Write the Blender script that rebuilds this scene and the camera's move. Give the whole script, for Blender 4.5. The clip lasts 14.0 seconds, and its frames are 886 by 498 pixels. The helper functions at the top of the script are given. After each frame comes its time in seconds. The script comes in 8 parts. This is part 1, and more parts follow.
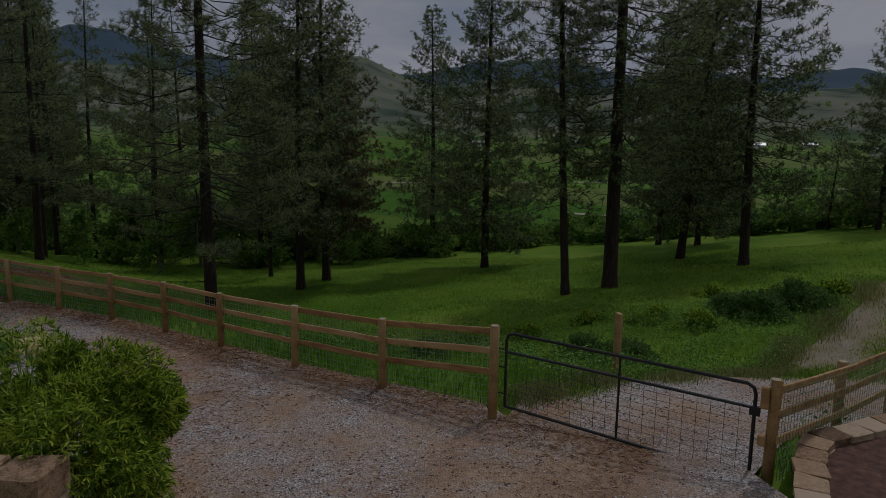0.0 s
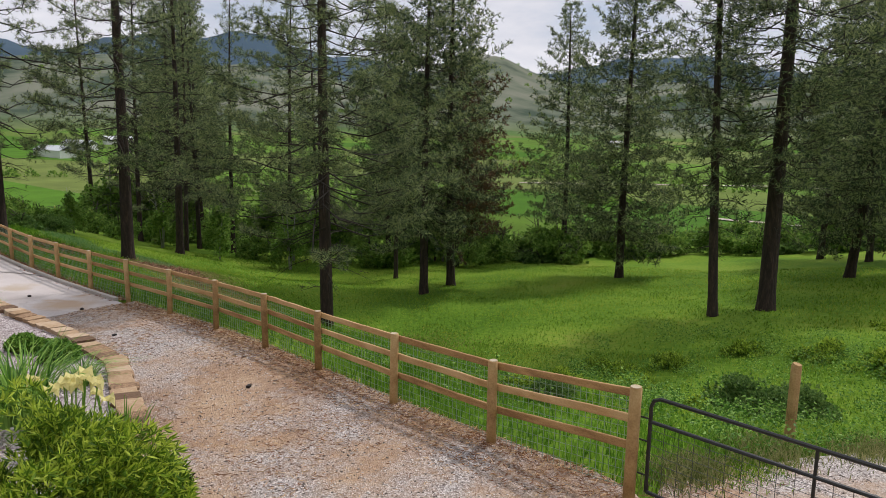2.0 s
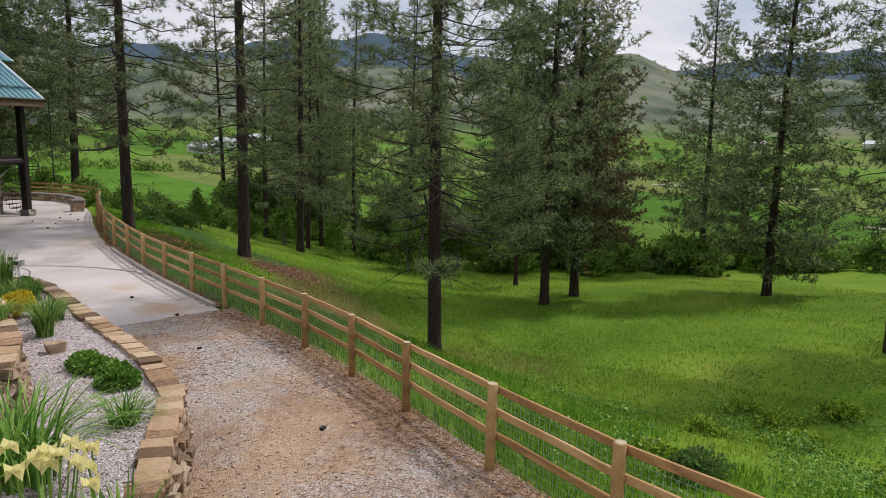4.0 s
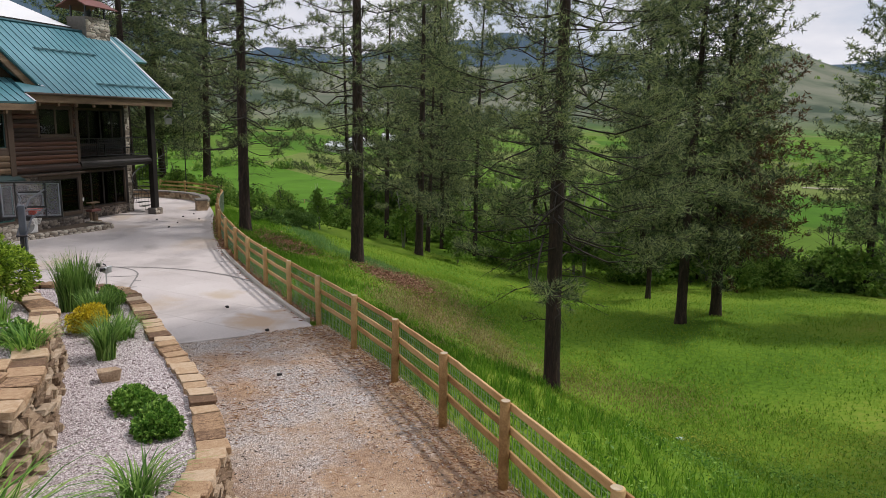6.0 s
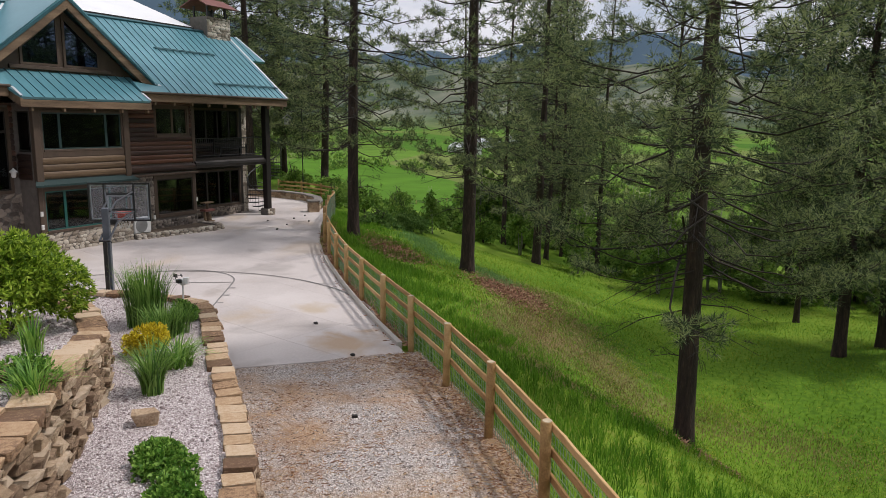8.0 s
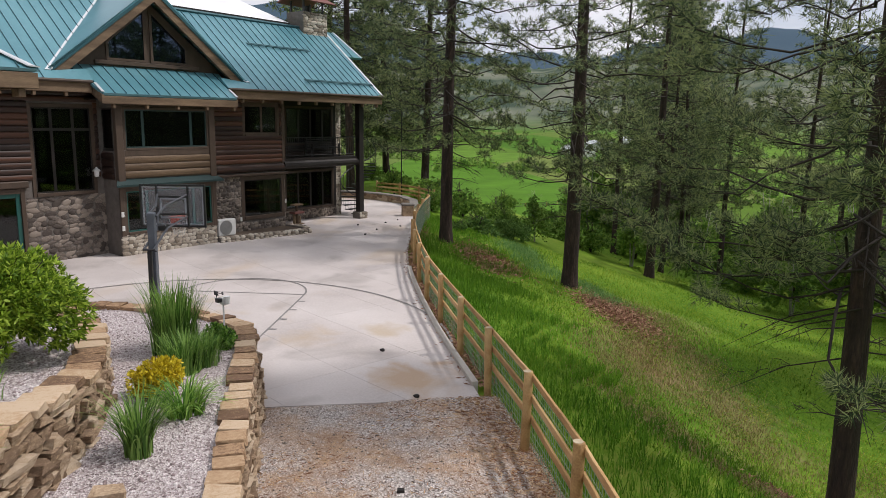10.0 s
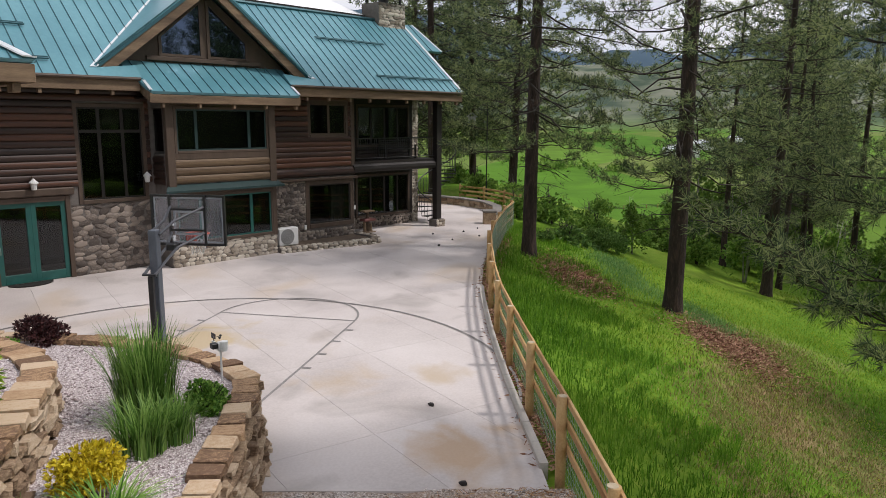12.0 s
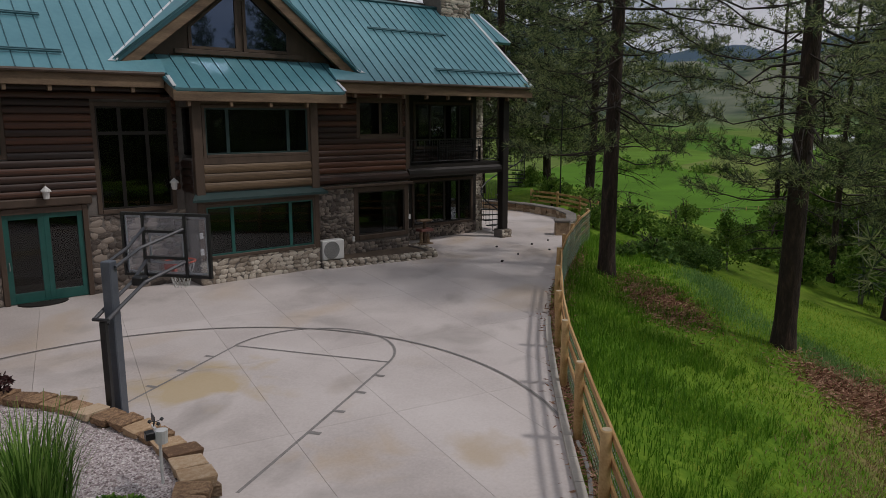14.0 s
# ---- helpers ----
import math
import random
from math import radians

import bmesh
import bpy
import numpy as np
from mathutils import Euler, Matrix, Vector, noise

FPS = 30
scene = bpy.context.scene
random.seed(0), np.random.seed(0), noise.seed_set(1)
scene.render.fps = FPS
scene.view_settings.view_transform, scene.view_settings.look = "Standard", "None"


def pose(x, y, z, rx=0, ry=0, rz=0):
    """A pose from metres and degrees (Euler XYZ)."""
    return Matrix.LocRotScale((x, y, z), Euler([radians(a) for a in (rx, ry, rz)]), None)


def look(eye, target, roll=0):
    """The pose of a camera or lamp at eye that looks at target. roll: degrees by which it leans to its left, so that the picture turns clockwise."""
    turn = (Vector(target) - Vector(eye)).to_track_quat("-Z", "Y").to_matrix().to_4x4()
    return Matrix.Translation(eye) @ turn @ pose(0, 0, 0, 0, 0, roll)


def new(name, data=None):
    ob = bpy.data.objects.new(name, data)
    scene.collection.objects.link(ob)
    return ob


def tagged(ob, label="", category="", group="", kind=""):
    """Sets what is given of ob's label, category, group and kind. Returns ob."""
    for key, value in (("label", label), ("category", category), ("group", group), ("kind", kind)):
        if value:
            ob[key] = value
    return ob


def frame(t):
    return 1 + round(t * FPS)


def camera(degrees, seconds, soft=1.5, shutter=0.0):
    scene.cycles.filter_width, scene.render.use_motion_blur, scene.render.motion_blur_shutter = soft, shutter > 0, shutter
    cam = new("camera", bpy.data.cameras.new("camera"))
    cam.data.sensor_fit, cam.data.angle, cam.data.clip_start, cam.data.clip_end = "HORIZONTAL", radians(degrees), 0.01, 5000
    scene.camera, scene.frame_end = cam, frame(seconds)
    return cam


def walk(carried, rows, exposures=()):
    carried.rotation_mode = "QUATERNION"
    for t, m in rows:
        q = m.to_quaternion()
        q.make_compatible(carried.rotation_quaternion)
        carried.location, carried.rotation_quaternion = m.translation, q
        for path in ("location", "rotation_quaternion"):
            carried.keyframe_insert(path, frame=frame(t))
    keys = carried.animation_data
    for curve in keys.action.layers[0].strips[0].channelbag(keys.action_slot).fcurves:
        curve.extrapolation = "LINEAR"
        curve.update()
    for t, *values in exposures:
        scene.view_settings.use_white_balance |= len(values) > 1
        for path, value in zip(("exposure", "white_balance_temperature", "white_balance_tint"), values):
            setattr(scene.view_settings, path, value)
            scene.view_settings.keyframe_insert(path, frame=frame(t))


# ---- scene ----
cam = camera(64.0, 14.0, soft=0.45)
PATH = [
    (0, (0.042, 0.125, 5.53), (-0.952, 1.829, 5.2), 0.9),
    (0.5, (-0.228, 0.655, 5.536), (-1.299, 2.311, 5.203), 1.0),
    (1, (-0.499, 1.164, 5.521), (-1.647, 2.767, 5.187), 1.0),
    (1.5, (-0.786, 1.645, 5.534), (-2.008, 3.193, 5.198), 1.1),
    (2, (-1.087, 2.129, 5.537), (-2.379, 3.618, 5.2), 1.0),
    (2.5, (-1.445, 2.634, 5.533), (-2.804, 4.062, 5.193), 1.1),
    (3, (-1.816, 3.141, 5.523), (-3.237, 4.506, 5.181), 1.2),
    (5.5, (-4.158, 5.54, 5.455), (-5.843, 6.557, 5.104), 0.9),
    (6, (-4.675, 5.961, 5.444), (-6.406, 6.898, 5.091), 0.9),
    (6.5, (-5.229, 6.326, 5.427), (-7.001, 7.184, 5.074), 0.9),
    (7, (-5.772, 6.642, 5.409), (-7.58, 7.42, 5.056), 1.0),
    (7.5, (-6.335, 6.988, 5.38), (-8.175, 7.685, 5.027), 1.0),
    (8, (-6.904, 7.348, 5.375), (-8.771, 7.973, 5.02), 0.9),
    (8.5, (-7.473, 7.684, 5.362), (-9.363, 8.235, 5.007), 0.9),
    (11, (-11.179, 9.239, 5.146), (-13.139, 9.425, 4.791), 0.6),
    (11.5, (-12.008, 9.49, 5.141), (-13.972, 9.611, 4.786), 0.4),
    (12, (-12.846, 9.701, 5.124), (-14.813, 9.762, 4.769), 0.3),
    (12.5, (-13.697, 9.856, 5.106), (-15.665, 9.86, 4.75), 0.3),
    (13, (-14.55, 10.004, 5.083), (-16.518, 9.952, 4.728), 0.2),
    (13.5, (-15.385, 10.141, 5.083), (-17.35, 10.036, 4.727), -0.0),
    (14, (-16.256, 10.231, 5.063), (-18.218, 10.078, 4.709), -0.1),
]
EXPOSURES = [(0.0, -2.08, 5850), (0.3, -1.06, 5900), (0.6, -0.46, 6020), (1.0, -0.16, 6150), (1.4, -0.14, 6250), (3.0, -0.12, 6300), (8.5, -0.1, 6300), (11.0, 0.0, 6300), (13.4, 0.0, 6300), (13.7, -0.3, 6300), (14.0, -0.9, 6300)]
walk(cam, [(t, look(eye, target, roll)) for t, eye, target, roll in PATH], [(t, stops, kelvin, 16) for t, stops, kelvin in EXPOSURES])


# ---- sky and sun ----
SUN_ELEVATION, SUN_AZIMUTH = 58.0, 84.0   # degrees; azimuth from +x towards +y
world = bpy.data.worlds.new("sky")
scene.world = world
world.use_nodes = True
wt = world.node_tree
wt.nodes.clear()
w_out = wt.nodes.new("ShaderNodeOutputWorld")
w_sky = wt.nodes.new("ShaderNodeTexSky")
w_sky.sky_type = "NISHITA"
w_sky.sun_disc = False
w_sky.sun_elevation = radians(SUN_ELEVATION)
w_sky.sun_rotation = radians(90 - SUN_AZIMUTH)
w_blue = wt.nodes.new("ShaderNodeBackground")
w_blue.inputs[1].default_value = 0.12
wt.links.new(w_sky.outputs[0], w_blue.inputs[0])
w_co = wt.nodes.new("ShaderNodeTexCoord")
w_map = wt.nodes.new("ShaderNodeMapping")
w_map.inputs["Scale"].default_value = (1.0, 1.0, 3.2)
wt.links.new(w_co.outputs["Generated"], w_map.inputs[0])
w_noise = wt.nodes.new("ShaderNodeTexNoise")
w_noise.inputs["Scale"].default_value = 3.4
w_noise.inputs["Detail"].default_value = 7
w_noise.inputs["Roughness"].default_value = 0.55
wt.links.new(w_map.outputs[0], w_noise.inputs[0])
w_ramp = wt.nodes.new("ShaderNodeValToRGB")
w_ramp.color_ramp.elements[0].position, w_ramp.color_ramp.elements[0].color = 0.3, (0.60, 0.66, 0.74, 1)
w_ramp.color_ramp.elements[1].position, w_ramp.color_ramp.elements[1].color = 0.62, (1.0, 1.0, 1.0, 1)
wt.links.new(w_noise.outputs[0], w_ramp.inputs[0])
w_cloud = wt.nodes.new("ShaderNodeBackground")
w_cloud.inputs[1].default_value = 0.92
wt.links.new(w_ramp.outputs[0], w_cloud.inputs[0])
w_cover = wt.nodes.new("ShaderNodeMapRange")
w_cover.inputs[1].default_value, w_cover.inputs[2].default_value = 0.30, 0.50
w_cover.inputs[3].default_value, w_cover.inputs[4].default_value = 0.75, 1.0
wt.links.new(w_noise.outputs[0], w_cover.inputs[0])
w_mix = wt.nodes.new("ShaderNodeMixShader")
wt.links.new(w_cover.outputs[0], w_mix.inputs[0])
wt.links.new(w_blue.outputs[0], w_mix.inputs[1])
wt.links.new(w_cloud.outputs[0], w_mix.inputs[2])
wt.links.new(w_mix.outputs[0], w_out.inputs[0])

sun = new("sun", bpy.data.lights.new("sun", "SUN"))
sun.data.energy, sun.data.angle, sun.data.color = 2.5, radians(4.0), (1.0, 0.95, 0.87)
_se, _sa = radians(SUN_ELEVATION), radians(SUN_AZIMUTH)
SUN_DIR = Vector((math.cos(_se) * math.cos(_sa), math.cos(_se) * math.sin(_sa), math.sin(_se)))
sun.matrix_world = look(SUN_DIR * 200, (0, 0, 0))

# ---- materials ----
def mat(name, cols, scale=2.0, fine=30.0, rough=0.85, metal=0.0, bump=0.25, fine_mix=0.35, vary=0.0, island=0.0, stretch=(1, 1, 1), world_space=False, spec=0.5, dist=0.02):
    """Two scales of noise over a ramp of colours, with fine relief; vary: by object, island: by mesh island."""
    m = bpy.data.materials.new(name)
    m.use_nodes = True
    nt = m.node_tree
    b = nt.nodes["Principled BSDF"]
    L = nt.links.new
    if world_space:
        co = nt.nodes.new("ShaderNodeNewGeometry").outputs["Position"]
    else:
        co = nt.nodes.new("ShaderNodeTexCoord").outputs["Object"]
    mp = nt.nodes.new("ShaderNodeMapping")
    mp.inputs["Scale"].default_value = stretch
    L(co, mp.inputs[0])
    n1 = nt.nodes.new("ShaderNodeTexNoise")
    n1.inputs["Scale"].default_value, n1.inputs["Detail"].default_value = scale, 4
    n2 = nt.nodes.new("ShaderNodeTexNoise")
    n2.inputs["Scale"].default_value, n2.inputs["Detail"].default_value = fine, 3
    L(mp.outputs[0], n1.inputs[0])
    L(mp.outputs[0], n2.inputs[0])
    mx = nt.nodes.new("ShaderNodeMix")
    mx.inputs[0].default_value = fine_mix
    L(n1.outputs[0], mx.inputs[2])
    L(n2.outputs[0], mx.inputs[3])
    fac = mx.outputs[0]
    if vary or island:
        src = nt.nodes.new("ShaderNodeObjectInfo").outputs["Random"] if vary else nt.nodes.new("ShaderNodeNewGeometry").outputs["Random Per Island"]
        ad = nt.nodes.new("ShaderNodeMath")
        ad.operation = "MULTIPLY_ADD"
        ad.inputs[1].default_value = vary or island
        L(src, ad.inputs[0])
        sb = nt.nodes.new("ShaderNodeMath")
        sb.operation = "SUBTRACT"
        sb.inputs[1].default_value = (vary or island) / 2
        L(fac, ad.inputs[2])
        L(ad.outputs[0], sb.inputs[0])
        fac = sb.outputs[0]
    rp = nt.nodes.new("ShaderNodeValToRGB")
    el = rp.color_ramp.elements
    lo, hi = 0.3, 0.7
    for i, c in enumerate(cols):
        p = lo + (hi - lo) * i / max(1, len(cols) - 1)
        e = el[i] if i < 2 else el.new(p)
        e.position, e.color = p, (*c, 1)
    L(fac, rp.inputs[0])
    L(rp.outputs[0], b.inputs["Base Color"])
    b.inputs["Roughness"].default_value, b.inputs["Metallic"].default_value = rough, metal
    b.inputs["Specular IOR Level"].default_value = spec
    if bump:
        bp = nt.nodes.new("ShaderNodeBump")
        bp.inputs["Strength"].default_value, bp.inputs["Distance"].default_value = bump, dist
        L(mx.outputs[0], bp.inputs["Height"])
        L(bp.outputs[0], b.inputs["Normal"])
    return m


def leaf_mat(name, cols, island=0.8, rough=0.6, through_leaf=0.25, scale=0.6, spec=0.3):
    """Leaves and needles: colour by piece and by a wide noise, with some light passing through."""
    m = mat(name, cols, scale=scale, fine=3.0, rough=rough, bump=0, island=island, fine_mix=0.3, spec=spec, world_space=True)
    nt = m.node_tree
    b = nt.nodes["Principled BSDF"]
    out = nt.nodes["Material Output"]
    tr = nt.nodes.new("ShaderNodeBsdfTranslucent")
    nt.links.new(b.inputs["Base Color"].links[0].from_socket, tr.inputs[0])
    mx = nt.nodes.new("ShaderNodeMixShader")
    mx.inputs[0].default_value = through_leaf
    nt.links.new(b.outputs[0], mx.inputs[1])
    nt.links.new(tr.outputs[0], mx.inputs[2])
    nt.links.new(mx.outputs[0], out.inputs[0])
    return m


def glass_mat(name, tint=(0.42, 0.46, 0.48), amount=0.82):
    m = bpy.data.materials.new(name)
    m.use_nodes = True
    nt = m.node_tree
    nt.nodes.remove(nt.nodes["Principled BSDF"])
    out = nt.nodes["Material Output"]
    gl = nt.nodes.new("ShaderNodeBsdfGlossy")
    gl.inputs["Roughness"].default_value = 0.02
    tp = nt.nodes.new("ShaderNodeBsdfTransparent")
    tp.inputs[0].default_value = (*tint, 1)
    fr = nt.nodes.new("ShaderNodeFresnel")
    fr.inputs[0].default_value = 1.5
    ml = nt.nodes.new("ShaderNodeMath")
    ml.operation = "MULTIPLY"
    ml.inputs[1].default_value = 1.15
    nt.links.new(fr.outputs[0], ml.inputs[0])
    mx = nt.nodes.new("ShaderNodeMixShader")
    nt.links.new(ml.outputs[0], mx.inputs[0])
    nt.links.new(tp.outputs[0], mx.inputs[1])
    nt.links.new(gl.outputs[0], mx.inputs[2])
    nt.links.new(mx.outputs[0], out.inputs[0])
    return m


M_FENCE = mat("fence_wood", [(0.25, 0.14, 0.05), (0.44, 0.27, 0.11), (0.57, 0.39, 0.18)], 3, 40, 0.75, stretch=(1, 1, 1), vary=0.25)
M_RAIL = mat("rail_wood", [(0.25, 0.125, 0.045), (0.47, 0.275, 0.11), (0.62, 0.41, 0.20)], 2, 30, 0.75, stretch=(0.4, 4, 4), vary=0.25)
M_ENDGRAIN = mat("end_grain", [(0.40, 0.31, 0.20), (0.56, 0.47, 0.33)], 8, 60, 0.85)
M_WIRE = mat("green_wire", [(0.20, 0.29, 0.20), (0.32, 0.42, 0.30)], 5, 40, 0.45, bump=0)
M_BLACK = mat("black_metal", [(0.010, 0.011, 0.012), (0.022, 0.022, 0.024)], 5, 50, 0.38, bump=0.05)
M_GREYPOLE = mat("grey_paint", [(0.065, 0.075, 0.095), (0.12, 0.135, 0.16)], 4, 60, 0.4, bump=0.05)
M_CONCRETE = mat("concrete", [(0.43, 0.385, 0.365), (0.54, 0.49, 0.465), (0.62, 0.57, 0.545)], 0.45, 22, 0.8, bump=0.12, fine_mix=0.3, world_space=True, vary=0.10)
def stain(m, colour, scale, lo, hi, amount):
    """Blotches of another colour over a material."""
    nt = m.node_tree
    b = nt.nodes["Principled BSDF"]
    src = b.inputs["Base Color"].links[0].from_socket
    geo = nt.nodes.new("ShaderNodeNewGeometry")
    n = nt.nodes.new("ShaderNodeTexNoise")
    n.inputs["Scale"].default_value, n.inputs["Detail"].default_value, n.inputs["Distortion"].default_value = scale, 6, 0.6
    nt.links.new(geo.outputs["Position"], n.inputs[0])
    r = nt.nodes.new("ShaderNodeMapRange")
    r.inputs[1].default_value, r.inputs[2].default_value, r.inputs[4].default_value = lo, hi, amount
    nt.links.new(n.outputs[0], r.inputs[0])
    x = nt.nodes.new("ShaderNodeMix")
    x.data_type = "RGBA"
    nt.links.new(r.outputs[0], x.inputs[0])
    nt.links.new(src, x.inputs[6])
    x.inputs[7].default_value = (*colour, 1)
    nt.links.new(x.outputs[2], b.inputs["Base Color"])


stain(M_CONCRETE, (0.47, 0.35, 0.22), 0.3, 0.55, 0.72, 0.45)
stain(M_CONCRETE, (0.27, 0.24, 0.22), 0.5, 0.56, 0.75, 0.6)


def stain_at(m, colour, centre, radius, amount, scale=0.9, level=0.15):
    """One ragged stain about a place on the ground."""
    nt = m.node_tree
    b = nt.nodes["Principled BSDF"]
    src = b.inputs["Base Color"].links[0].from_socket
    geo = nt.nodes.new("ShaderNodeNewGeometry")
    d = nt.nodes.new("ShaderNodeVectorMath")
    d.operation = "DISTANCE"
    d.inputs[1].default_value = (centre[0], centre[1], level)
    nt.links.new(geo.outputs["Position"], d.inputs[0])
    near = nt.nodes.new("ShaderNodeMapRange")
    near.inputs[1].default_value, near.inputs[2].default_value, near.inputs[3].default_value, near.inputs[4].default_value = 0.0, radius, 0.30, -0.25
    nt.links.new(d.outputs["Value"], near.inputs[0])
    n = nt.nodes.new("ShaderNodeTexNoise")
    n.inputs["Scale"].default_value, n.inputs["Detail"].default_value, n.inputs["Distortion"].default_value = scale, 7, 0.8
    nt.links.new(geo.outputs["Position"], n.inputs[0])
    ad = nt.nodes.new("ShaderNodeMath")
    nt.links.new(near.outputs[0], ad.inputs[0])
    nt.links.new(n.outputs[0], ad.inputs[1])
    r = nt.nodes.new("ShaderNodeMapRange")
    r.inputs[1].default_value, r.inputs[2].default_value, r.inputs[4].default_value = 0.50, 0.75, amount
    nt.links.new(ad.outputs[0], r.inputs[0])
    x = nt.nodes.new("ShaderNodeMix")
    x.data_type = "RGBA"
    nt.links.new(r.outputs[0], x.inputs[0])
    nt.links.new(src, x.inputs[6])
    x.inputs[7].default_value = (*colour, 1)
    nt.links.new(x.outputs[2], b.inputs["Base Color"])


stain_at(M_CONCRETE, (0.42, 0.27, 0.14), (-23.0, 10.4), 2.0, 0.7)
stain_at(M_CONCRETE, (0.48, 0.36, 0.17), (-28.6, 4.6), 2.6, 0.7)
stain_at(M_CONCRETE, (0.44, 0.33, 0.19), (-26.3, 10.0), 1.3, 0.55)
stain_at(M_CONCRETE, (0.46, 0.33, 0.18), (-26.0, 8.2), 1.6, 0.45)
M_JOINT = mat("joint", [(0.34, 0.31, 0.29), (0.43, 0.39, 0.37)], 3, 30, 0.9, world_space=True)
M_LINE = mat("court_line", [(0.17, 0.16, 0.152), (0.29, 0.272, 0.26)], 3, 14, 0.8, bump=0.05, world_space=True, fine_mix=0.5)
M_KERB = mat("kerb_concrete", [(0.38, 0.35, 0.31), (0.52, 0.48, 0.43)], 2, 30, 0.85, world_space=True)
M_CAP = mat("sandstone_cap", [(0.14, 0.08, 0.045), (0.36, 0.225, 0.125), (0.44, 0.30, 0.175), (0.54, 0.41, 0.28)], 4.5, 30, 0.9, bump=0.7, vary=0.5, fine_mix=0.5)
M_WALLSTONE = mat("dry_stone", [(0.20, 0.13, 0.08), (0.42, 0.30, 0.19), (0.58, 0.46, 0.33)], 5, 34, 0.92, bump=0.8, vary=0.5, dist=0.04, fine_mix=0.5)
M_EARTH = mat("earth", [(0.07, 0.05, 0.035), (0.13, 0.095, 0.065)], 2, 30, 0.95, bump=0.5, world_space=True)
M_MULCH = mat("bark_mulch", [(0.08, 0.04, 0.028), (0.17, 0.085, 0.055), (0.25, 0.14, 0.09)], 8, 60, 0.95, bump=0.8, world_space=True, island=0.3)
M_LOG = mat("log_wood", [(0.014, 0.0075, 0.006), (0.040, 0.018, 0.011), (0.115, 0.042, 0.019)], 2, 25, 0.55, stretch=(0.35, 3, 3), vary=0.35, bump=0.15)
M_LOG_PALE = mat("pale_log_wood", [(0.035, 0.02, 0.011), (0.12, 0.074, 0.038), (0.27, 0.19, 0.11)], 4, 25, 0.6, stretch=(0.5, 6, 6), vary=0.3, bump=0.15)
M_BROWN = mat("brown_trim", [(0.055, 0.036, 0.024), (0.095, 0.064, 0.044)], 3, 30, 0.6, stretch=(1, 1, 0.4), bump=0.15)
M_BEAM = mat("beam_wood", [(0.075, 0.048, 0.028), (0.155, 0.102, 0.060), (0.25, 0.17, 0.10)], 2, 28, 0.7, stretch=(0.4, 3, 3), bump=0.2)
# dark timber; on soffits and recess the near-black also paints in their shade
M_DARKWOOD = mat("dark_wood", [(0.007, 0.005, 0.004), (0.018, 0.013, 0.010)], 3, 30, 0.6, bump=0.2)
M_GREENFRAME = mat("green_frame", [(0.010, 0.075, 0.065), (0.018, 0.115, 0.098)], 4, 40, 0.4, bump=0.04)
M_GREENDARK = mat("dark_green_frame", [(0.014, 0.034, 0.035), (0.024, 0.052, 0.05)], 4, 40, 0.45, bump=0.04)
M_ROOF = mat("green_metal_roof", [(0.080, 0.225, 0.270), (0.105, 0.272, 0.318), (0.14, 0.325, 0.37)], 0.5, 8, 0.30, metal=0.15, bump=0.04, fine_mix=0.25, spec=0.6)
M_ROOF_SEAM = mat("roof_seam", [(0.03, 0.10, 0.12), (0.045, 0.125, 0.145)], 1, 12, 0.4, metal=0.2, bump=0)
M_FLASH = mat("white_flashing", [(0.55, 0.58, 0.60), (0.72, 0.74, 0.75)], 2, 30, 0.4, metal=0.3, bump=0.05)
M_ROOF_SHEEN = mat("sky_sheen_roof", [(0.72, 0.73, 0.74), (0.82, 0.83, 0.83)], 0.6, 10, 0.5, metal=0.0, bump=0.03)
M_REDROOF = mat("red_metal_cap", [(0.14, 0.045, 0.038), (0.22, 0.085, 0.07)], 3, 30, 0.5, bump=0.1)
M_RIVER = mat("river_rock", [(0.075, 0.06, 0.05), (0.16, 0.132, 0.11), (0.27, 0.225, 0.185)], 3, 28, 0.8, bump=0.4, vary=0.7)
M_RIVER_PALE = mat("pale_river_rock", [(0.20, 0.165, 0.125), (0.36, 0.31, 0.245), (0.52, 0.47, 0.39)], 3, 28, 0.8, bump=0.3, vary=0.7)
M_MORTAR = mat("mortar", [(0.11, 0.098, 0.088), (0.18, 0.162, 0.145)], 5, 40, 0.95, bump=0.4)
M_WHITE = mat("white_plastic", [(0.62, 0.62, 0.60), (0.74, 0.74, 0.72)], 3, 40, 0.45, bump=0.03)
M_GRILL = mat("grey_grille", [(0.22, 0.22, 0.21), (0.30, 0.30, 0.29)], 3, 40, 0.5, bump=0.05)
M_RIM = mat("orange_rim", [(0.62, 0.07, 0.025), (0.80, 0.11, 0.035)], 3, 40, 0.4, bump=0)
M_NET = mat("white_net", [(0.60, 0.60, 0.58), (0.75, 0.75, 0.73)], 3, 40, 0.8, bump=0)
M_GLASS = glass_mat("window_glass")
M_ACRYLIC = glass_mat("acrylic_board", (0.86, 0.88, 0.92))


def haze(m, amount):
    """Fine scratches and dust that make a clear sheet slightly milky."""
    nt = m.node_tree
    out = nt.nodes["Material Output"]
    src = out.inputs[0].links[0].from_socket
    d = nt.nodes.new("ShaderNodeBsdfTranslucent")
    d.inputs[0].default_value = (0.8, 0.82, 0.85, 1)
    x = nt.nodes.new("ShaderNodeMixShader")
    x.inputs[0].default_value = amount
    nt.links.new(src, x.inputs[1])
    nt.links.new(d.outputs[0], x.inputs[2])
    nt.links.new(x.outputs[0], out.inputs[0])


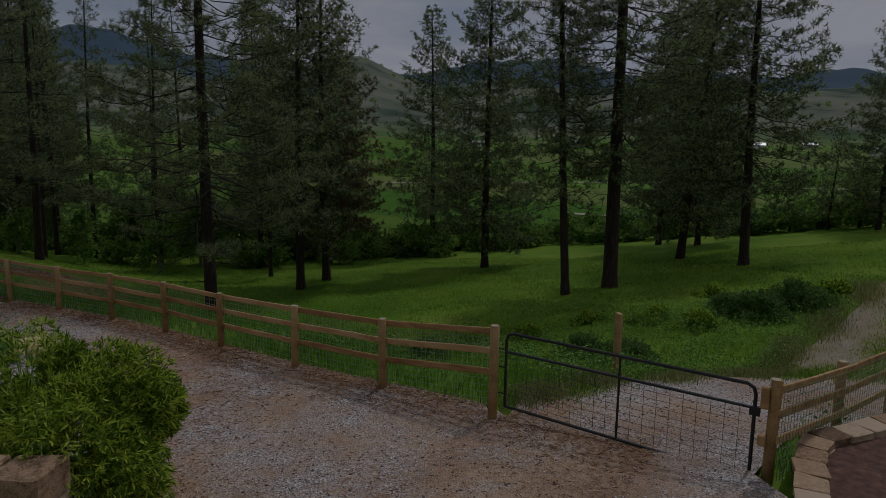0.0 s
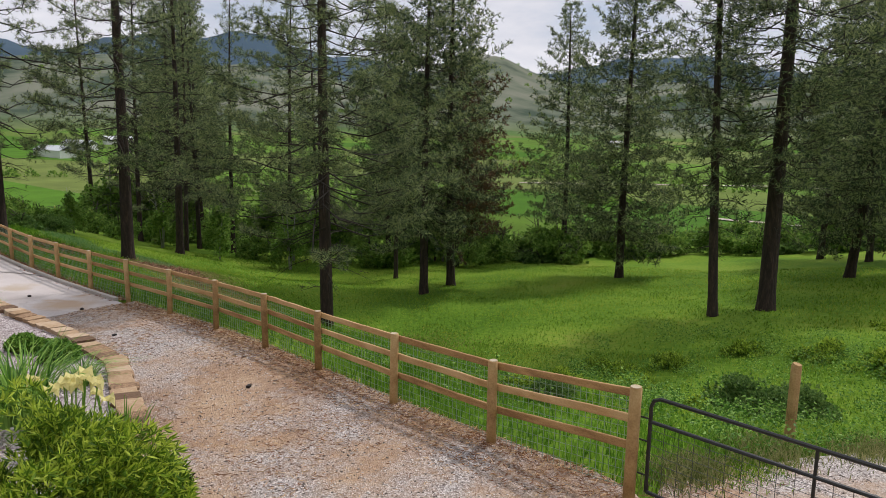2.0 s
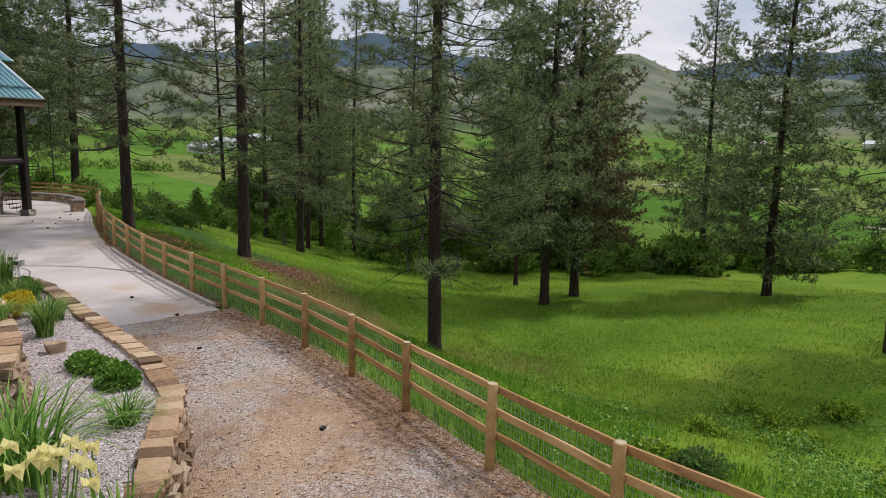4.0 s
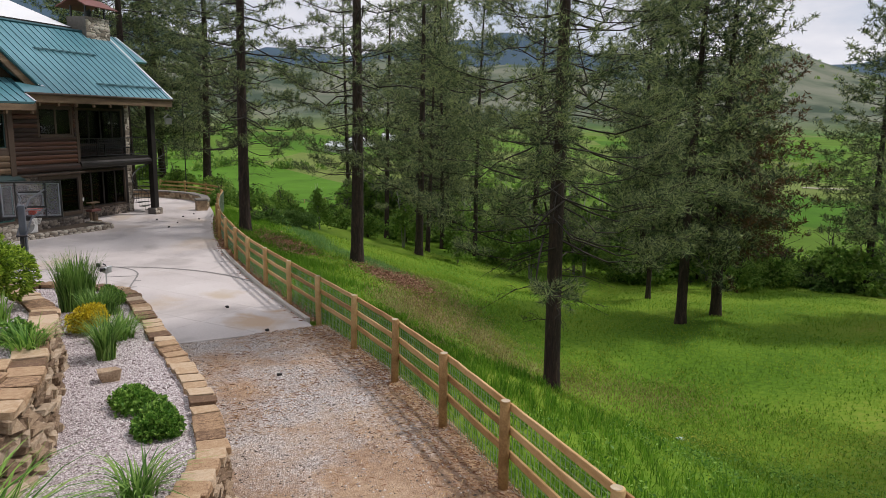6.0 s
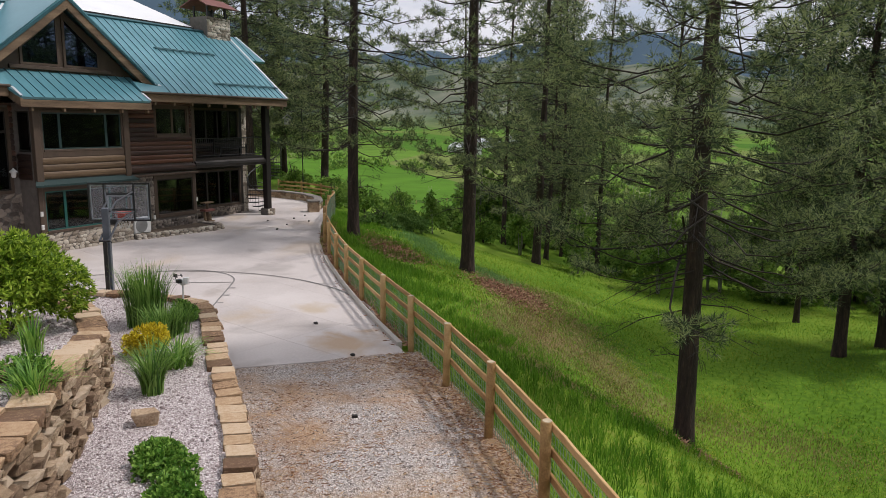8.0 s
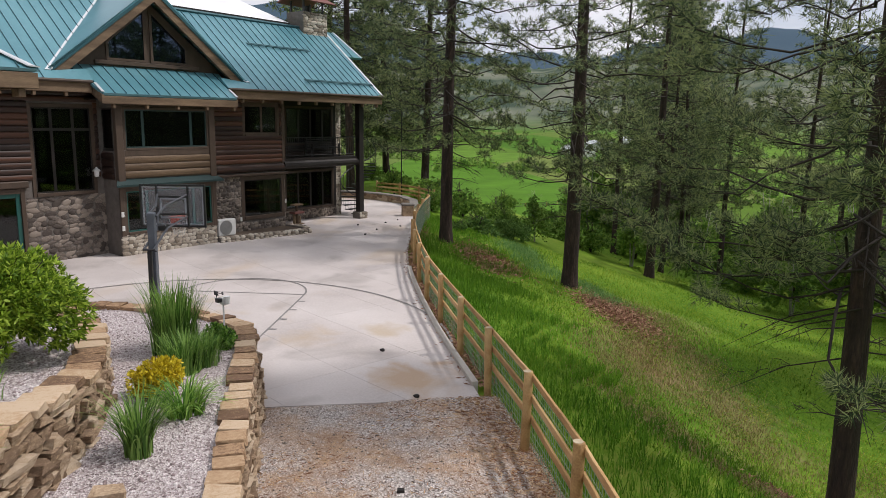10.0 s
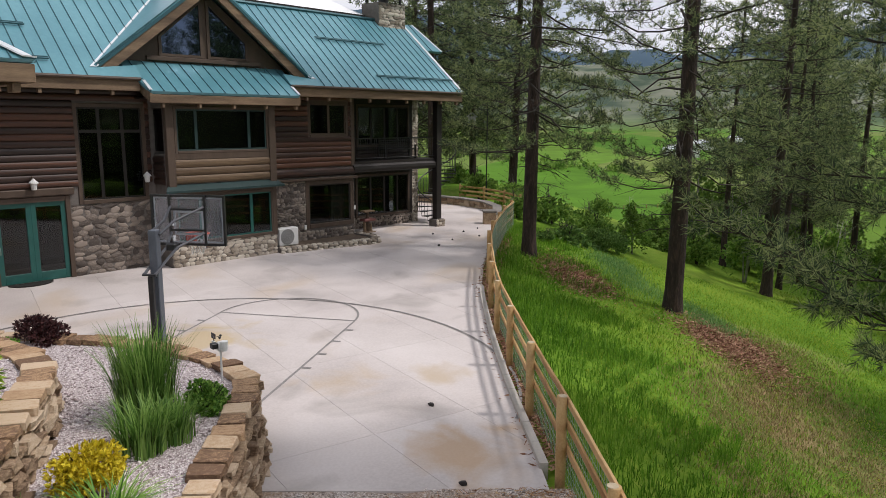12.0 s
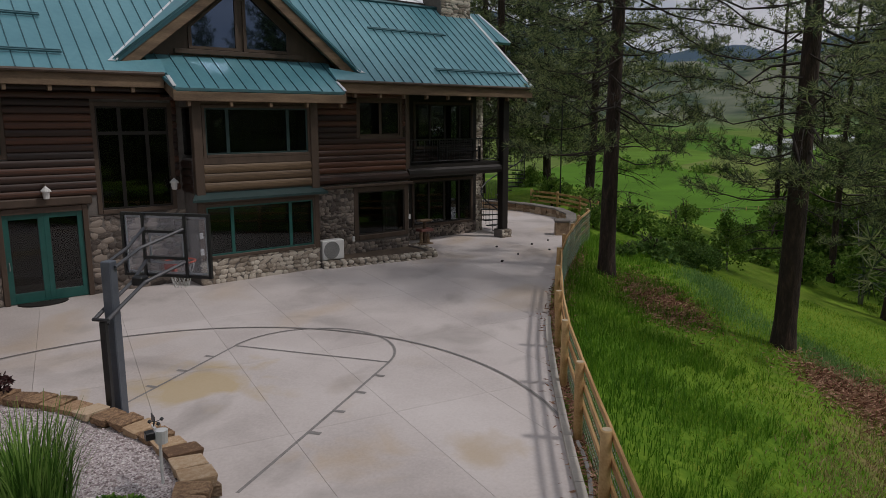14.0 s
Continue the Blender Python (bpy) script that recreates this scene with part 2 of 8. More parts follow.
haze(M_ACRYLIC, 0.084)
# plaster darkened so that its colour carries the shade of the rooms
M_INSIDE = mat("shaded_room_plaster", [(0.022, 0.02, 0.018), (0.042, 0.037, 0.033)], 1, 15, 0.9, bump=0)
M_CURTAIN = mat("curtain", [(0.16, 0.15, 0.12), (0.26, 0.24, 0.20)], 4, 30, 0.9, bump=0.1)
M_BARK = mat("pine_bark", [(0.012, 0.009, 0.007), (0.036, 0.023, 0.017), (0.085, 0.052, 0.037)], 9, 30, 0.95, bump=1.0, stretch=(1, 1, 0.22), dist=0.08)
M_TWIG = mat("twig_bark", [(0.022, 0.017, 0.014), (0.055, 0.042, 0.033)], 5, 22, 0.95, bump=0)
M_PALEBARK = mat("pale_bark", [(0.22, 0.21, 0.19), (0.42, 0.40, 0.37)], 4, 18, 0.9, bump=0.3, stretch=(1, 1, 3))
M_NEEDLE = leaf_mat("pine_needles", [(0.045, 0.075, 0.038), (0.13, 0.175, 0.078), (0.35, 0.40, 0.17)], 0.9, 0.5, 0.5, scale=0.9)
M_NEEDLE_BROWN = leaf_mat("browning_needles", [(0.055, 0.050, 0.020), (0.10, 0.060, 0.025), (0.15, 0.075, 0.03)], 0.55, 0.6, 0.2)
M_LEAF = leaf_mat("woodland_leaves", [(0.10, 0.20, 0.034), (0.185, 0.32, 0.055), (0.30, 0.44, 0.09)], 0.7, 0.55, 0.55)
M_LEAF_DARK = leaf_mat("dark_leaves", [(0.065, 0.14, 0.030), (0.125, 0.23, 0.05), (0.20, 0.31, 0.08)], 0.7, 0.5, 0.4)
M_LEAF_LIME = leaf_mat("lime_leaves", [(0.11, 0.20, 0.016), (0.26, 0.40, 0.034), (0.46, 0.60, 0.075)], 0.8, 0.5, 0.4)
M_LEAF_YOUNG = leaf_mat("young_lime_leaves", [(0.09, 0.18, 0.014), (0.27, 0.40, 0.03), (0.54, 0.64, 0.075)], 0.8, 0.5, 0.4)
M_LEAF_GREEN = leaf_mat("garden_leaves", [(0.07, 0.18, 0.022), (0.15, 0.32, 0.045), (0.28, 0.46, 0.085)], 0.8, 0.5, 0.35)
M_LEAF_YELLOW = leaf_mat("golden_leaves", [(0.42, 0.33, 0.012), (0.68, 0.54, 0.02), (0.82, 0.70, 0.06)], 0.6, 0.5, 0.3)
M_LEAF_RED = leaf_mat("maroon_leaves", [(0.02, 0.008, 0.010), (0.05, 0.018, 0.020), (0.09, 0.035, 0.033)], 0.6, 0.5, 0.2)
M_BLADE = leaf_mat("blade_leaves", [(0.065, 0.155, 0.024), (0.13, 0.26, 0.042), (0.25, 0.40, 0.09)], 0.8, 0.45, 0.35)
M_PETAL = leaf_mat("pale_petals", [(0.66, 0.60, 0.18), (0.84, 0.78, 0.38)], 0.5, 0.6, 0.35)
M_GRASS = leaf_mat("meadow_grass", [(0.075, 0.165, 0.012), (0.145, 0.285, 0.020), (0.24, 0.385, 0.034), (0.37, 0.43, 0.065)], 0.4, 0.6, 0.75, scale=0.16)
M_GRASS_DEEP = leaf_mat("deep_grass", [(0.062, 0.165, 0.012), (0.125, 0.28, 0.020), (0.21, 0.38, 0.036)], 0.45, 0.55, 0.65, scale=0.35)

# ---- shapes ----
class Geo:
    """A mesh in the making: boxes, tubes and strips gathered into one."""
    def __init__(self):
        self.v, self.f = [], []

    def add(self, verts, faces, m=None):
        n = len(self.v)
        self.v += [tuple(m @ Vector(p)) if m else tuple(p) for p in verts]
        self.f += [tuple(i + n for i in q) for q in faces]
        return self

    def box(self, lo, hi, m=None, bevel=0.0):
        (x0, y0, z0), (x1, y1, z1) = lo, hi
        if bevel <= 0:
            v = [(x, y, z) for z in (z0, z1) for y in (y0, y1) for x in (x0, x1)]
            return self.add(v, [(0, 2, 3, 1), (4, 5, 7, 6), (0, 1, 5, 4), (2, 6, 7, 3), (0, 4, 6, 2), (1, 3, 7, 5)], m)
        b = min(bevel, (x1 - x0) * 0.45, (y1 - y0) * 0.45, (z1 - z0) * 0.45)
        v, key = [], {}
        for sx in (0, 1):
            for sy in (0, 1):
                for sz in (0, 1):
                    c = (x1 if sx else x0, y1 if sy else y0, z1 if sz else z0)
                    d = (-b if sx else b, -b if sy else b, -b if sz else b)
                    for ax in range(3):
                        key[sx, sy, sz, ax] = len(v)
                        v.append(tuple(c[i] + (0 if i == ax else d[i]) for i in range(3)))
        f = []
        for ax in range(3):
            o = [i for i in range(3) if i != ax]
            for s in (0, 1):
                q = []
                for p, r in ((0, 0), (1, 0), (1, 1), (0, 1)):
                    k = [0, 0, 0]
                    k[ax], k[o[0]], k[o[1]] = s, p, r
                    q.append(key[(*k, ax)])
                f.append(tuple(q))
            for p in (0, 1):
                for r in (0, 1):
                    k0, k1 = [0, 0, 0], [0, 0, 0]
                    k0[o[0]] = k1[o[0]] = p
                    k0[o[1]] = k1[o[1]] = r
                    k1[ax] = 1
                    f.append((key[(*k0, o[0])], key[(*k1, o[0])], key[(*k1, o[1])], key[(*k0, o[1])]))
        for sx in (0, 1):
            for sy in (0, 1):
                for sz in (0, 1):
                    f.append(tuple(key[sx, sy, sz, a] for a in range(3)))
        return self.add(v, f, m)

    def tube(self, pts, radii, seg=6, cap=True, m=None):
        pts = [Vector(p) for p in pts]
        if not hasattr(radii, "__len__"):
            radii = [radii] * len(pts)
        v, f = [], []
        side = None
        for i, p in enumerate(pts):
            d = (pts[min(i + 1, len(pts) - 1)] - pts[max(i - 1, 0)]).normalized()
            if side is None:
                side = d.orthogonal().normalized()
            side = (side - d * side.dot(d)).normalized()
            up = d.cross(side)
            for k in range(seg):
                a = 2 * math.pi * k / seg
                v.append(p + (side * math.cos(a) + up * math.sin(a)) * radii[i])
        for i in range(len(pts) - 1):
            for k in range(seg):
                f.append((i * seg + k, i * seg + (k + 1) % seg, (i + 1) * seg + (k + 1) % seg, (i + 1) * seg + k))
        if cap:
            f.append(tuple(range(seg - 1, -1, -1)))
            f.append(tuple((len(pts) - 1) * seg + k for k in range(seg)))
        return self.add(v, f, m)

    def prism(self, outline, z0, z1, m=None):
        """An upright prism over a 2D outline; z1 may be a function of x, y."""
        n = len(outline)
        top = z1 if callable(z1) else (lambda x, y: z1)
        bot = z0 if callable(z0) else (lambda x, y: z0)
        v = [(x, y, bot(x, y)) for x, y in outline] + [(x, y, top(x, y)) for x, y in outline]
        f = [tuple(range(n - 1, -1, -1)), tuple(range(n, 2 * n))]
        f += [(i, (i + 1) % n, n + (i + 1) % n, n + i) for i in range(n)]
        return self.add(v, f, m)

    def poly(self, pts, thick, m=None):
        """A flat plate: polygon pts in 3D, thickened downwards along its normal."""
        p = [Vector(q) for q in pts]
        nrm = (p[1] - p[0]).cross(p[2] - p[0]).normalized()
        n = len(p)
        v = p + [q - nrm * thick for q in p]
        f = [tuple(range(n)), tuple(range(2 * n - 1, n - 1, -1))]
        f += [(i, n + i, n + (i + 1) % n, (i + 1) % n) for i in range(n)]
        return self.add(v, f, m)

    def data(self, name, material, smooth=False):
        me = bpy.data.meshes.new(name)
        me.from_pydata(self.v, [], self.f)
        bm = bmesh.new()
        bm.from_mesh(me)
        bmesh.ops.recalc_face_normals(bm, faces=bm.faces)
        bm.to_mesh(me)
        bm.free()
        if material:
            me.materials.append(material)
        if smooth:
            me.shade_smooth()
        return me


def part(name, geo, material, parent=None, label="", smooth=False):
    ob = new(name, geo.data(name, material, smooth) if isinstance(geo, Geo) else geo)
    ob.parent = parent
    if label:
        ob["label"] = label
    return ob


def piece(name, data, parent, m):
    """One more object on a shared mesh, under parent."""
    ob = new(name, data)
    ob.parent = parent
    ob.matrix_basis = m
    return ob


def thing(name, label, category, m=None, group="", kind=""):
    ob = new(name)
    ob.empty_display_size = 0.2
    if m is not None:
        ob.matrix_basis = m
    return tagged(ob, label, category, group, kind)


def tri_data(name, v, f, materials, index=None, smooth=False):
    """A mesh from numpy arrays of vertices and triangles."""
    me = bpy.data.meshes.new(name)
    nv, nf, k = len(v), len(f), f.shape[1]
    me.vertices.add(nv)
    me.vertices.foreach_set("co", np.ascontiguousarray(v, dtype=np.float32).ravel())
    me.loops.add(nf * k)
    me.polygons.add(nf)
    me.polygons.foreach_set("loop_start", np.arange(0, nf * k, k, dtype=np.int32))
    me.loops.foreach_set("vertex_index", np.ascontiguousarray(f, dtype=np.int32).ravel())
    for q in materials:
        me.materials.append(q)
    if index is not None:
        me.polygons.foreach_set("material_index", np.ascontiguousarray(index, dtype=np.int32))
    me.update(calc_edges=True)
    if smooth:
        me.shade_smooth()
    return me


def blades(rng, base, height, width, lean, up=None):
    """Thin curved blades (two joined triangles each) from base points; returns vertices and triangles."""
    n = len(base)
    ang = rng.uniform(0, 2 * np.pi, n)
    side = np.stack([np.cos(ang), np.sin(ang), np.zeros(n)], 1)
    la = rng.uniform(0, 2 * np.pi, n)
    ld = np.stack([np.cos(la), np.sin(la), np.zeros(n)], 1) * (rng.uniform(0, 1, n) * lean * height)[:, None]
    upv = np.tile(np.array([0, 0, 1.0]), (n, 1)) if up is None else up
    mid = base + upv * (height * 0.6)[:, None] + ld * 0.35
    tip = base + upv * (height * (1 - 0.25 * lean))[:, None] + ld
    hw = (width / 2)[:, None]
    v = np.stack([base - side * hw, base + side * hw, mid + side * hw * 0.7, mid - side * hw * 0.7, tip], 1).reshape(-1, 3)
    i = np.arange(n)[:, None] * 5
    f = np.concatenate([i + [0, 1, 2], i + [0, 2, 3], i + [3, 2, 4]], 1).reshape(-1, 3)
    return v, f


def sstep(a, b, x):
    t = np.clip((np.asarray(x, float) - a) / (b - a), 0, 1)
    return t * t * (3 - 2 * t)


# ---- lie of the land ----
def drive_z(x):
    """Height of the drive along its length: down from the gate to the concrete, a little up to the house."""
    x = np.asarray(x, float)
    at = (-39.0, -34.0, -31.0, -27.0, -24.5, -22.0, -19.3, -16.6, -14.2, -12.0, -9.6, -6.9, -4.5, -1.0, 0.5)
    z = (0.22, 0.18, 0.15, 0.13, 0.14, 0.17, 0.25, 0.40, 0.53, 0.63, 0.76, 0.99, 1.17, 1.28, 1.30)
    return sum(np.interp(x + d, at, z) for d in (-1.2, -0.6, 0.0, 0.6, 1.2)) / 5


def fence_y(x):
    x = np.asarray(x, float)
    return 9.55 + 2.1 * sstep(-1.0, -19.5, x) + 2.3 * sstep(-32, -50, x) - 0.15 * sstep(-20, -27, x) * (1 - sstep(-28, -36, x))


def wave(x, y, s, seed):
    return np.sin(x * s + seed) * np.cos(y * s * 1.13 + seed * 1.7) + 0.5 * np.sin(x * s * 2.3 + y * s * 1.9 + seed * 2.1)


def land_z(x, y):
    x, y = np.asarray(x, float), np.asarray(y, float)
    b = drive_z(x)
    s = y - fence_y(x) - 0.25
    low = -4.0 - 0.045 * np.maximum(0, y - 28) + np.clip(0.1 * (x + 28), -1.2, 0.7) + 0.155 * np.maximum(0, x + 21)
    low = low - 0.75 * np.exp(-((x + 20) ** 2 + (y - 21) ** 2) / 55.0)
    low = np.minimum(low, 1.0)
    width = 10.5 + 13 * sstep(-24, -36, x)
    u = np.clip(s / width, 0, 1)
    bank = 0.5 * sstep(-24, -36, x)
    k = sstep(0, 1, u) * (1 - bank) + (1 - (1 - u) ** 2) * bank
    near = b * (1 - k) + low * k + 0.07 * wave(x, y, 0.5, 1.0) * sstep(1.0, 5.0, s)
    # away from the bench the slope falls to the valley floor
    q = np.hypot(x + 12, y - 8)
    ang = np.arctan2(y - 8, x + 12)
    behind = sstep(-0.2, -0.9, np.sin(ang))          # uphill side, behind the camera
    fall = sstep(62, 190, q) * (1 - behind)
    floor = -25 + 0.020 * np.maximum(0, q - 350)
    z = near * (1 - fall) + floor * fall
    z = z + behind * 0.16 * np.maximum(0, q - 45)
    # hills round the valley
    deg = np.degrees(ang) % 360
    rise = 3.4 + 1.9 * np.exp(-((deg - 127.5) / 5.0) ** 2) + 0.9 * sstep(133, 150, deg) + 0.25 * np.sin(deg * 0.45) + 0.12 * np.sin(deg * 1.3)
    hill = 47 * rise - 17
    z = z + sstep(1150, 2700, q) * hill * (1 + 0.05 * wave(x, y, 0.006, 2.0))
    peak = 4.3 + 1.3 * np.exp(-((deg - 114) / 5.5) ** 2) + 2.3 * sstep(131, 148, deg) - 1.5 * sstep(148, 160, deg) + 3.4 * sstep(166, 184, deg) + 0.25 * np.sin(deg * 0.7) + 0.1 * np.sin(deg * 2.1)
    z = z + sstep(2900, 4300, q) * np.maximum(20, 75 * peak - 49 - hill)
    return z

# ---- ground ----
def ground_material():
    m = mat("land", [(0.046, 0.108, 0.009), (0.098, 0.195, 0.016), (0.165, 0.265, 0.026), (0.25, 0.275, 0.055)], 0.13, 5.0, 0.95, bump=0.5, world_space=True, fine_mix=0.4, dist=0.1, spec=0.08)
    nt = m.node_tree
    L = nt.links.new
    b = nt.nodes["Principled BSDF"]
    meadow = b.inputs["Base Color"].links[0].from_socket
    geo = nt.nodes.new("ShaderNodeNewGeometry")
    sep = nt.nodes.new("ShaderNodeSeparateXYZ")
    L(geo.outputs["Position"], sep.inputs[0])
    # cultivated fields: large cells of different greens with drilled rows
    mp = nt.nodes.new("ShaderNodeMapping")
    mp.inputs["Scale"].default_value = (0.0042, 0.011, 0.0)
    mp.inputs["Rotation"].default_value = (0, 0, 0.55)
    L(geo.outputs["Position"], mp.inputs[0])
    vor = nt.nodes.new("ShaderNodeTexVoronoi")
    vor.inputs["Scale"].default_value = 1.0
    L(mp.outputs[0], vor.inputs[0])
    bw = nt.nodes.new("ShaderNodeSeparateColor")
    L(vor.outputs["Color"], bw.inputs[0])
    fr = nt.nodes.new("ShaderNodeValToRGB")
    cols = [(0.052, 0.135, 0.010), (0.072, 0.17, 0.013), (0.105, 0.20, 0.022), (0.085, 0.155, 0.016), (0.16, 0.19, 0.055), (0.06, 0.145, 0.011)]
    for i, c in enumerate(cols):
        e = fr.color_ramp.elements[i] if i < 2 else fr.color_ramp.elements.new(i / 5)
        e.position, e.color = i / 5, (*c, 1)
    L(bw.outputs[0], fr.inputs[0])
    fn = nt.nodes.new("ShaderNodeTexNoise")
    fn.inputs["Scale"].default_value, fn.inputs["Detail"].default_value = 0.06, 9
    L(geo.outputs["Position"], fn.inputs[0])
    fm = nt.nodes.new("ShaderNodeMix")
    fm.data_type, fm.blend_type = "RGBA", "OVERLAY"
    fm.inputs[0].default_value = 0.45
    L(fr.outputs[0], fm.inputs[6])
    L(fn.outputs[0], fm.inputs[7])
    # dry grass and sage on the hills
    hn = nt.nodes.new("ShaderNodeTexNoise")
    hn.inputs["Scale"].default_value, hn.inputs["Detail"].default_value = 0.006, 9
    L(geo.outputs["Position"], hn.inputs[0])
    hr = nt.nodes.new("ShaderNodeValToRGB")
    for i, (p, c) in enumerate([(0.40, (0.05, 0.075, 0.05)), (0.5, (0.125, 0.145, 0.10)), (0.62, (0.18, 0.19, 0.14))]):
        e = hr.color_ramp.elements[i] if i < 2 else hr.color_ramp.elements.new(p)
        e.position, e.color = p, (*c, 1)
    L(hn.outputs[0], hr.inputs[0])
    # wooded mountains, the blue haze of distance painted into their colour
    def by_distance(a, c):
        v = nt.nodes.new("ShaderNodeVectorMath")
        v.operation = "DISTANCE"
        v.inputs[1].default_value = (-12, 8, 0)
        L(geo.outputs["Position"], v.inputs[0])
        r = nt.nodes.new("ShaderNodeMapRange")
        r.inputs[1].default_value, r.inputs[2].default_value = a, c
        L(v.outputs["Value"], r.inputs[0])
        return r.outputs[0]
    def mix(fac, a, c):
        x = nt.nodes.new("ShaderNodeMix")
        x.data_type = "RGBA"
        L(fac, x.inputs[0])
        L(a, x.inputs[6])
        if isinstance(c, tuple):
            x.inputs[7].default_value = (*c, 1)
        else:
            L(c, x.inputs[7])
        return x.outputs[2]
    col = mix(by_distance(90, 150), meadow, fm.outputs[2])
    col = mix(by_distance(1150, 1500), col, hr.outputs[0])
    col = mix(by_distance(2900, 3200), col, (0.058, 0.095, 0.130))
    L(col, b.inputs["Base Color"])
    return m


def build_ground():
    nr, na = 300, 420
    rad = [0.0]
    step = 0.22
    while rad[-1] < 4700:
        rad.append(rad[-1] + step)
        if rad[-1] > 30:
            step *= 1.035
    r = np.array(rad[1:])
    a = np.linspace(0, 2 * np.pi, na, endpoint=False)
    R, A = np.meshgrid(r, a, indexing="ij")
    X, Y = -22 + R * np.cos(A), 13 + R * np.sin(A)
    Z = land_z(X, Y)
    # sunk under the drive, the concrete and the beds, which have sheets of their own
    under = (1 - sstep(0.0, 0.22, Y - fence_y(X))) * sstep(-68, -64, X) * (1 - sstep(3.5, 6.5, X)) * sstep(-16, -13, Y)
    Z = Z - 0.16 * under
    v = np.concatenate([[[-22, 13, float(land_z(-22, 13))]], np.stack([X, Y, Z], 2).reshape(-1, 3)])
    n = len(r)
    i, k = np.meshgrid(np.arange(n - 1), np.arange(na), indexing="ij")
    k2 = (k + 1) % na
    quad = np.stack([1 + i * na + k, 1 + (i + 1) * na + k, 1 + (i + 1) * na + k2, 1 + i * na + k2], 2).reshape(-1, 4)
    tris = np.concatenate([quad[:, [0, 1, 2]], quad[:, [0, 2, 3]], np.stack([np.zeros(na, int), 1 + np.arange(na), 1 + (np.arange(na) + 1) % na], 1)])
    m = ground_material()
    for x, y, rad_, amount, col in ((-30.6, 19.2, 4.6, 0.75, (0.27, 0.20, 0.10)), (-28.2, 18.2, 3.4, 0.8, (0.28, 0.195, 0.105)), (-27.2, 20.4, 4.4, 0.65, (0.26, 0.21, 0.10)), (-33.6, 19.3, 3.2, 0.95, (0.27, 0.15, 0.09)), (-37.6, 15.4, 3.0, 0.9, (0.28, 0.155, 0.095)), (-20.3, 17.6, 1.9, 0.8, (0.17, 0.115, 0.07)), (-23.5, 18.4, 3.6, 0.5, (0.24, 0.20, 0.09)), (-36.2, 22.5, 5.0, 0.5, (0.25, 0.23, 0.10))):
        stain_at(m, col, (x, y), rad_, amount, 1.1, float(land_z(x, y)))
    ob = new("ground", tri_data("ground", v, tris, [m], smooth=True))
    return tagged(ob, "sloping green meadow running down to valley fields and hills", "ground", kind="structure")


build_ground()


def gravel_material(name, greys, browns, amount):
    """Crushed stone: cells of many greys with patches of soil and dead needles."""
    m = mat(name, browns, 0.55, 9.0, 0.95, bump=0.0, world_space=True, fine_mix=0.45)
    nt = m.node_tree
    L = nt.links.new
    b = nt.nodes["Principled BSDF"]
    soil = b.inputs["Base Color"].links[0].from_socket
    geo = nt.nodes.new("ShaderNodeNewGeometry")
    vo = nt.nodes.new("ShaderNodeTexVoronoi")
    vo.inputs["Scale"].default_value = 44
    L(geo.outputs["Position"], vo.inputs[0])
    sc = nt.nodes.new("ShaderNodeSeparateColor")
    L(vo.outputs["Color"], sc.inputs[0])
    rp = nt.nodes.new("ShaderNodeValToRGB")
    for i, c in enumerate(greys):
        e = rp.color_ramp.elements[i] if i < 2 else rp.color_ramp.elements.new(1.0)
        e.position, e.color = i / (len(greys) - 1), (*c, 1)
    L(sc.outputs[0], rp.inputs[0])
    big = nt.nodes.new("ShaderNodeTexNoise")
    big.inputs["Scale"].default_value, big.inputs["Detail"].default_value, big.inputs["Roughness"].default_value = 0.75, 12, 0.72
    L(geo.outputs["Position"], big.inputs[0])
    mr = nt.nodes.new("ShaderNodeMapRange")
    mr.inputs[1].default_value, mr.inputs[2].default_value = 0.43, 0.56
    mr.inputs[3].default_value, mr.inputs[4].default_value = 0.06, amount
    wide = nt.nodes.new("ShaderNodeTexNoise")
    wide.inputs["Scale"].default_value, wide.inputs["Detail"].default_value = 0.34, 5
    L(geo.outputs["Position"], wide.inputs[0])
    both = nt.nodes.new("ShaderNodeMix")
    both.inputs[0].default_value = 0.45
    L(big.outputs[0], both.inputs[2])
    L(wide.outputs[0], both.inputs[3])
    L(both.outputs[0], mr.inputs[0])
    mx = nt.nodes.new("ShaderNodeMix")
    mx.data_type = "RGBA"
    L(mr.outputs[0], mx.inputs[0])
    L(rp.outputs[0], mx.inputs[6])
    L(soil, mx.inputs[7])
    L(mx.outputs[2], b.inputs["Base Color"])
    bp = nt.nodes.new("ShaderNodeBump")
    bp.inputs["Strength"].default_value, bp.inputs["Distance"].default_value = 0.9, 0.03
    L(vo.outputs["Distance"], bp.inputs["Height"])
    L(bp.outputs[0], b.inputs["Normal"])
    return m


M_GRAVEL = gravel_material("drive_gravel", [(0.16, 0.14, 0.13), (0.38, 0.34, 0.315), (0.55, 0.505, 0.475), (0.84, 0.79, 0.76)], [(0.24, 0.13, 0.07), (0.44, 0.275, 0.155), (0.62, 0.44, 0.27)], 0.86)
M_TRACK = gravel_material("track_soil", [(0.20, 0.16, 0.12), (0.34, 0.28, 0.21), (0.44, 0.37, 0.28), (0.56, 0.49, 0.39)], [(0.17, 0.15, 0.07), (0.30, 0.25, 0.13), (0.40, 0.33, 0.19)], 0.9)
M_BEDGRAVEL = gravel_material("bed_gravel", [(0.20, 0.155, 0.15), (0.48, 0.405, 0.40), (0.64, 0.565, 0.56), (0.86, 0.80, 0.79)], [(0.20, 0.15, 0.13), (0.32, 0.26, 0.23)], 0.22)


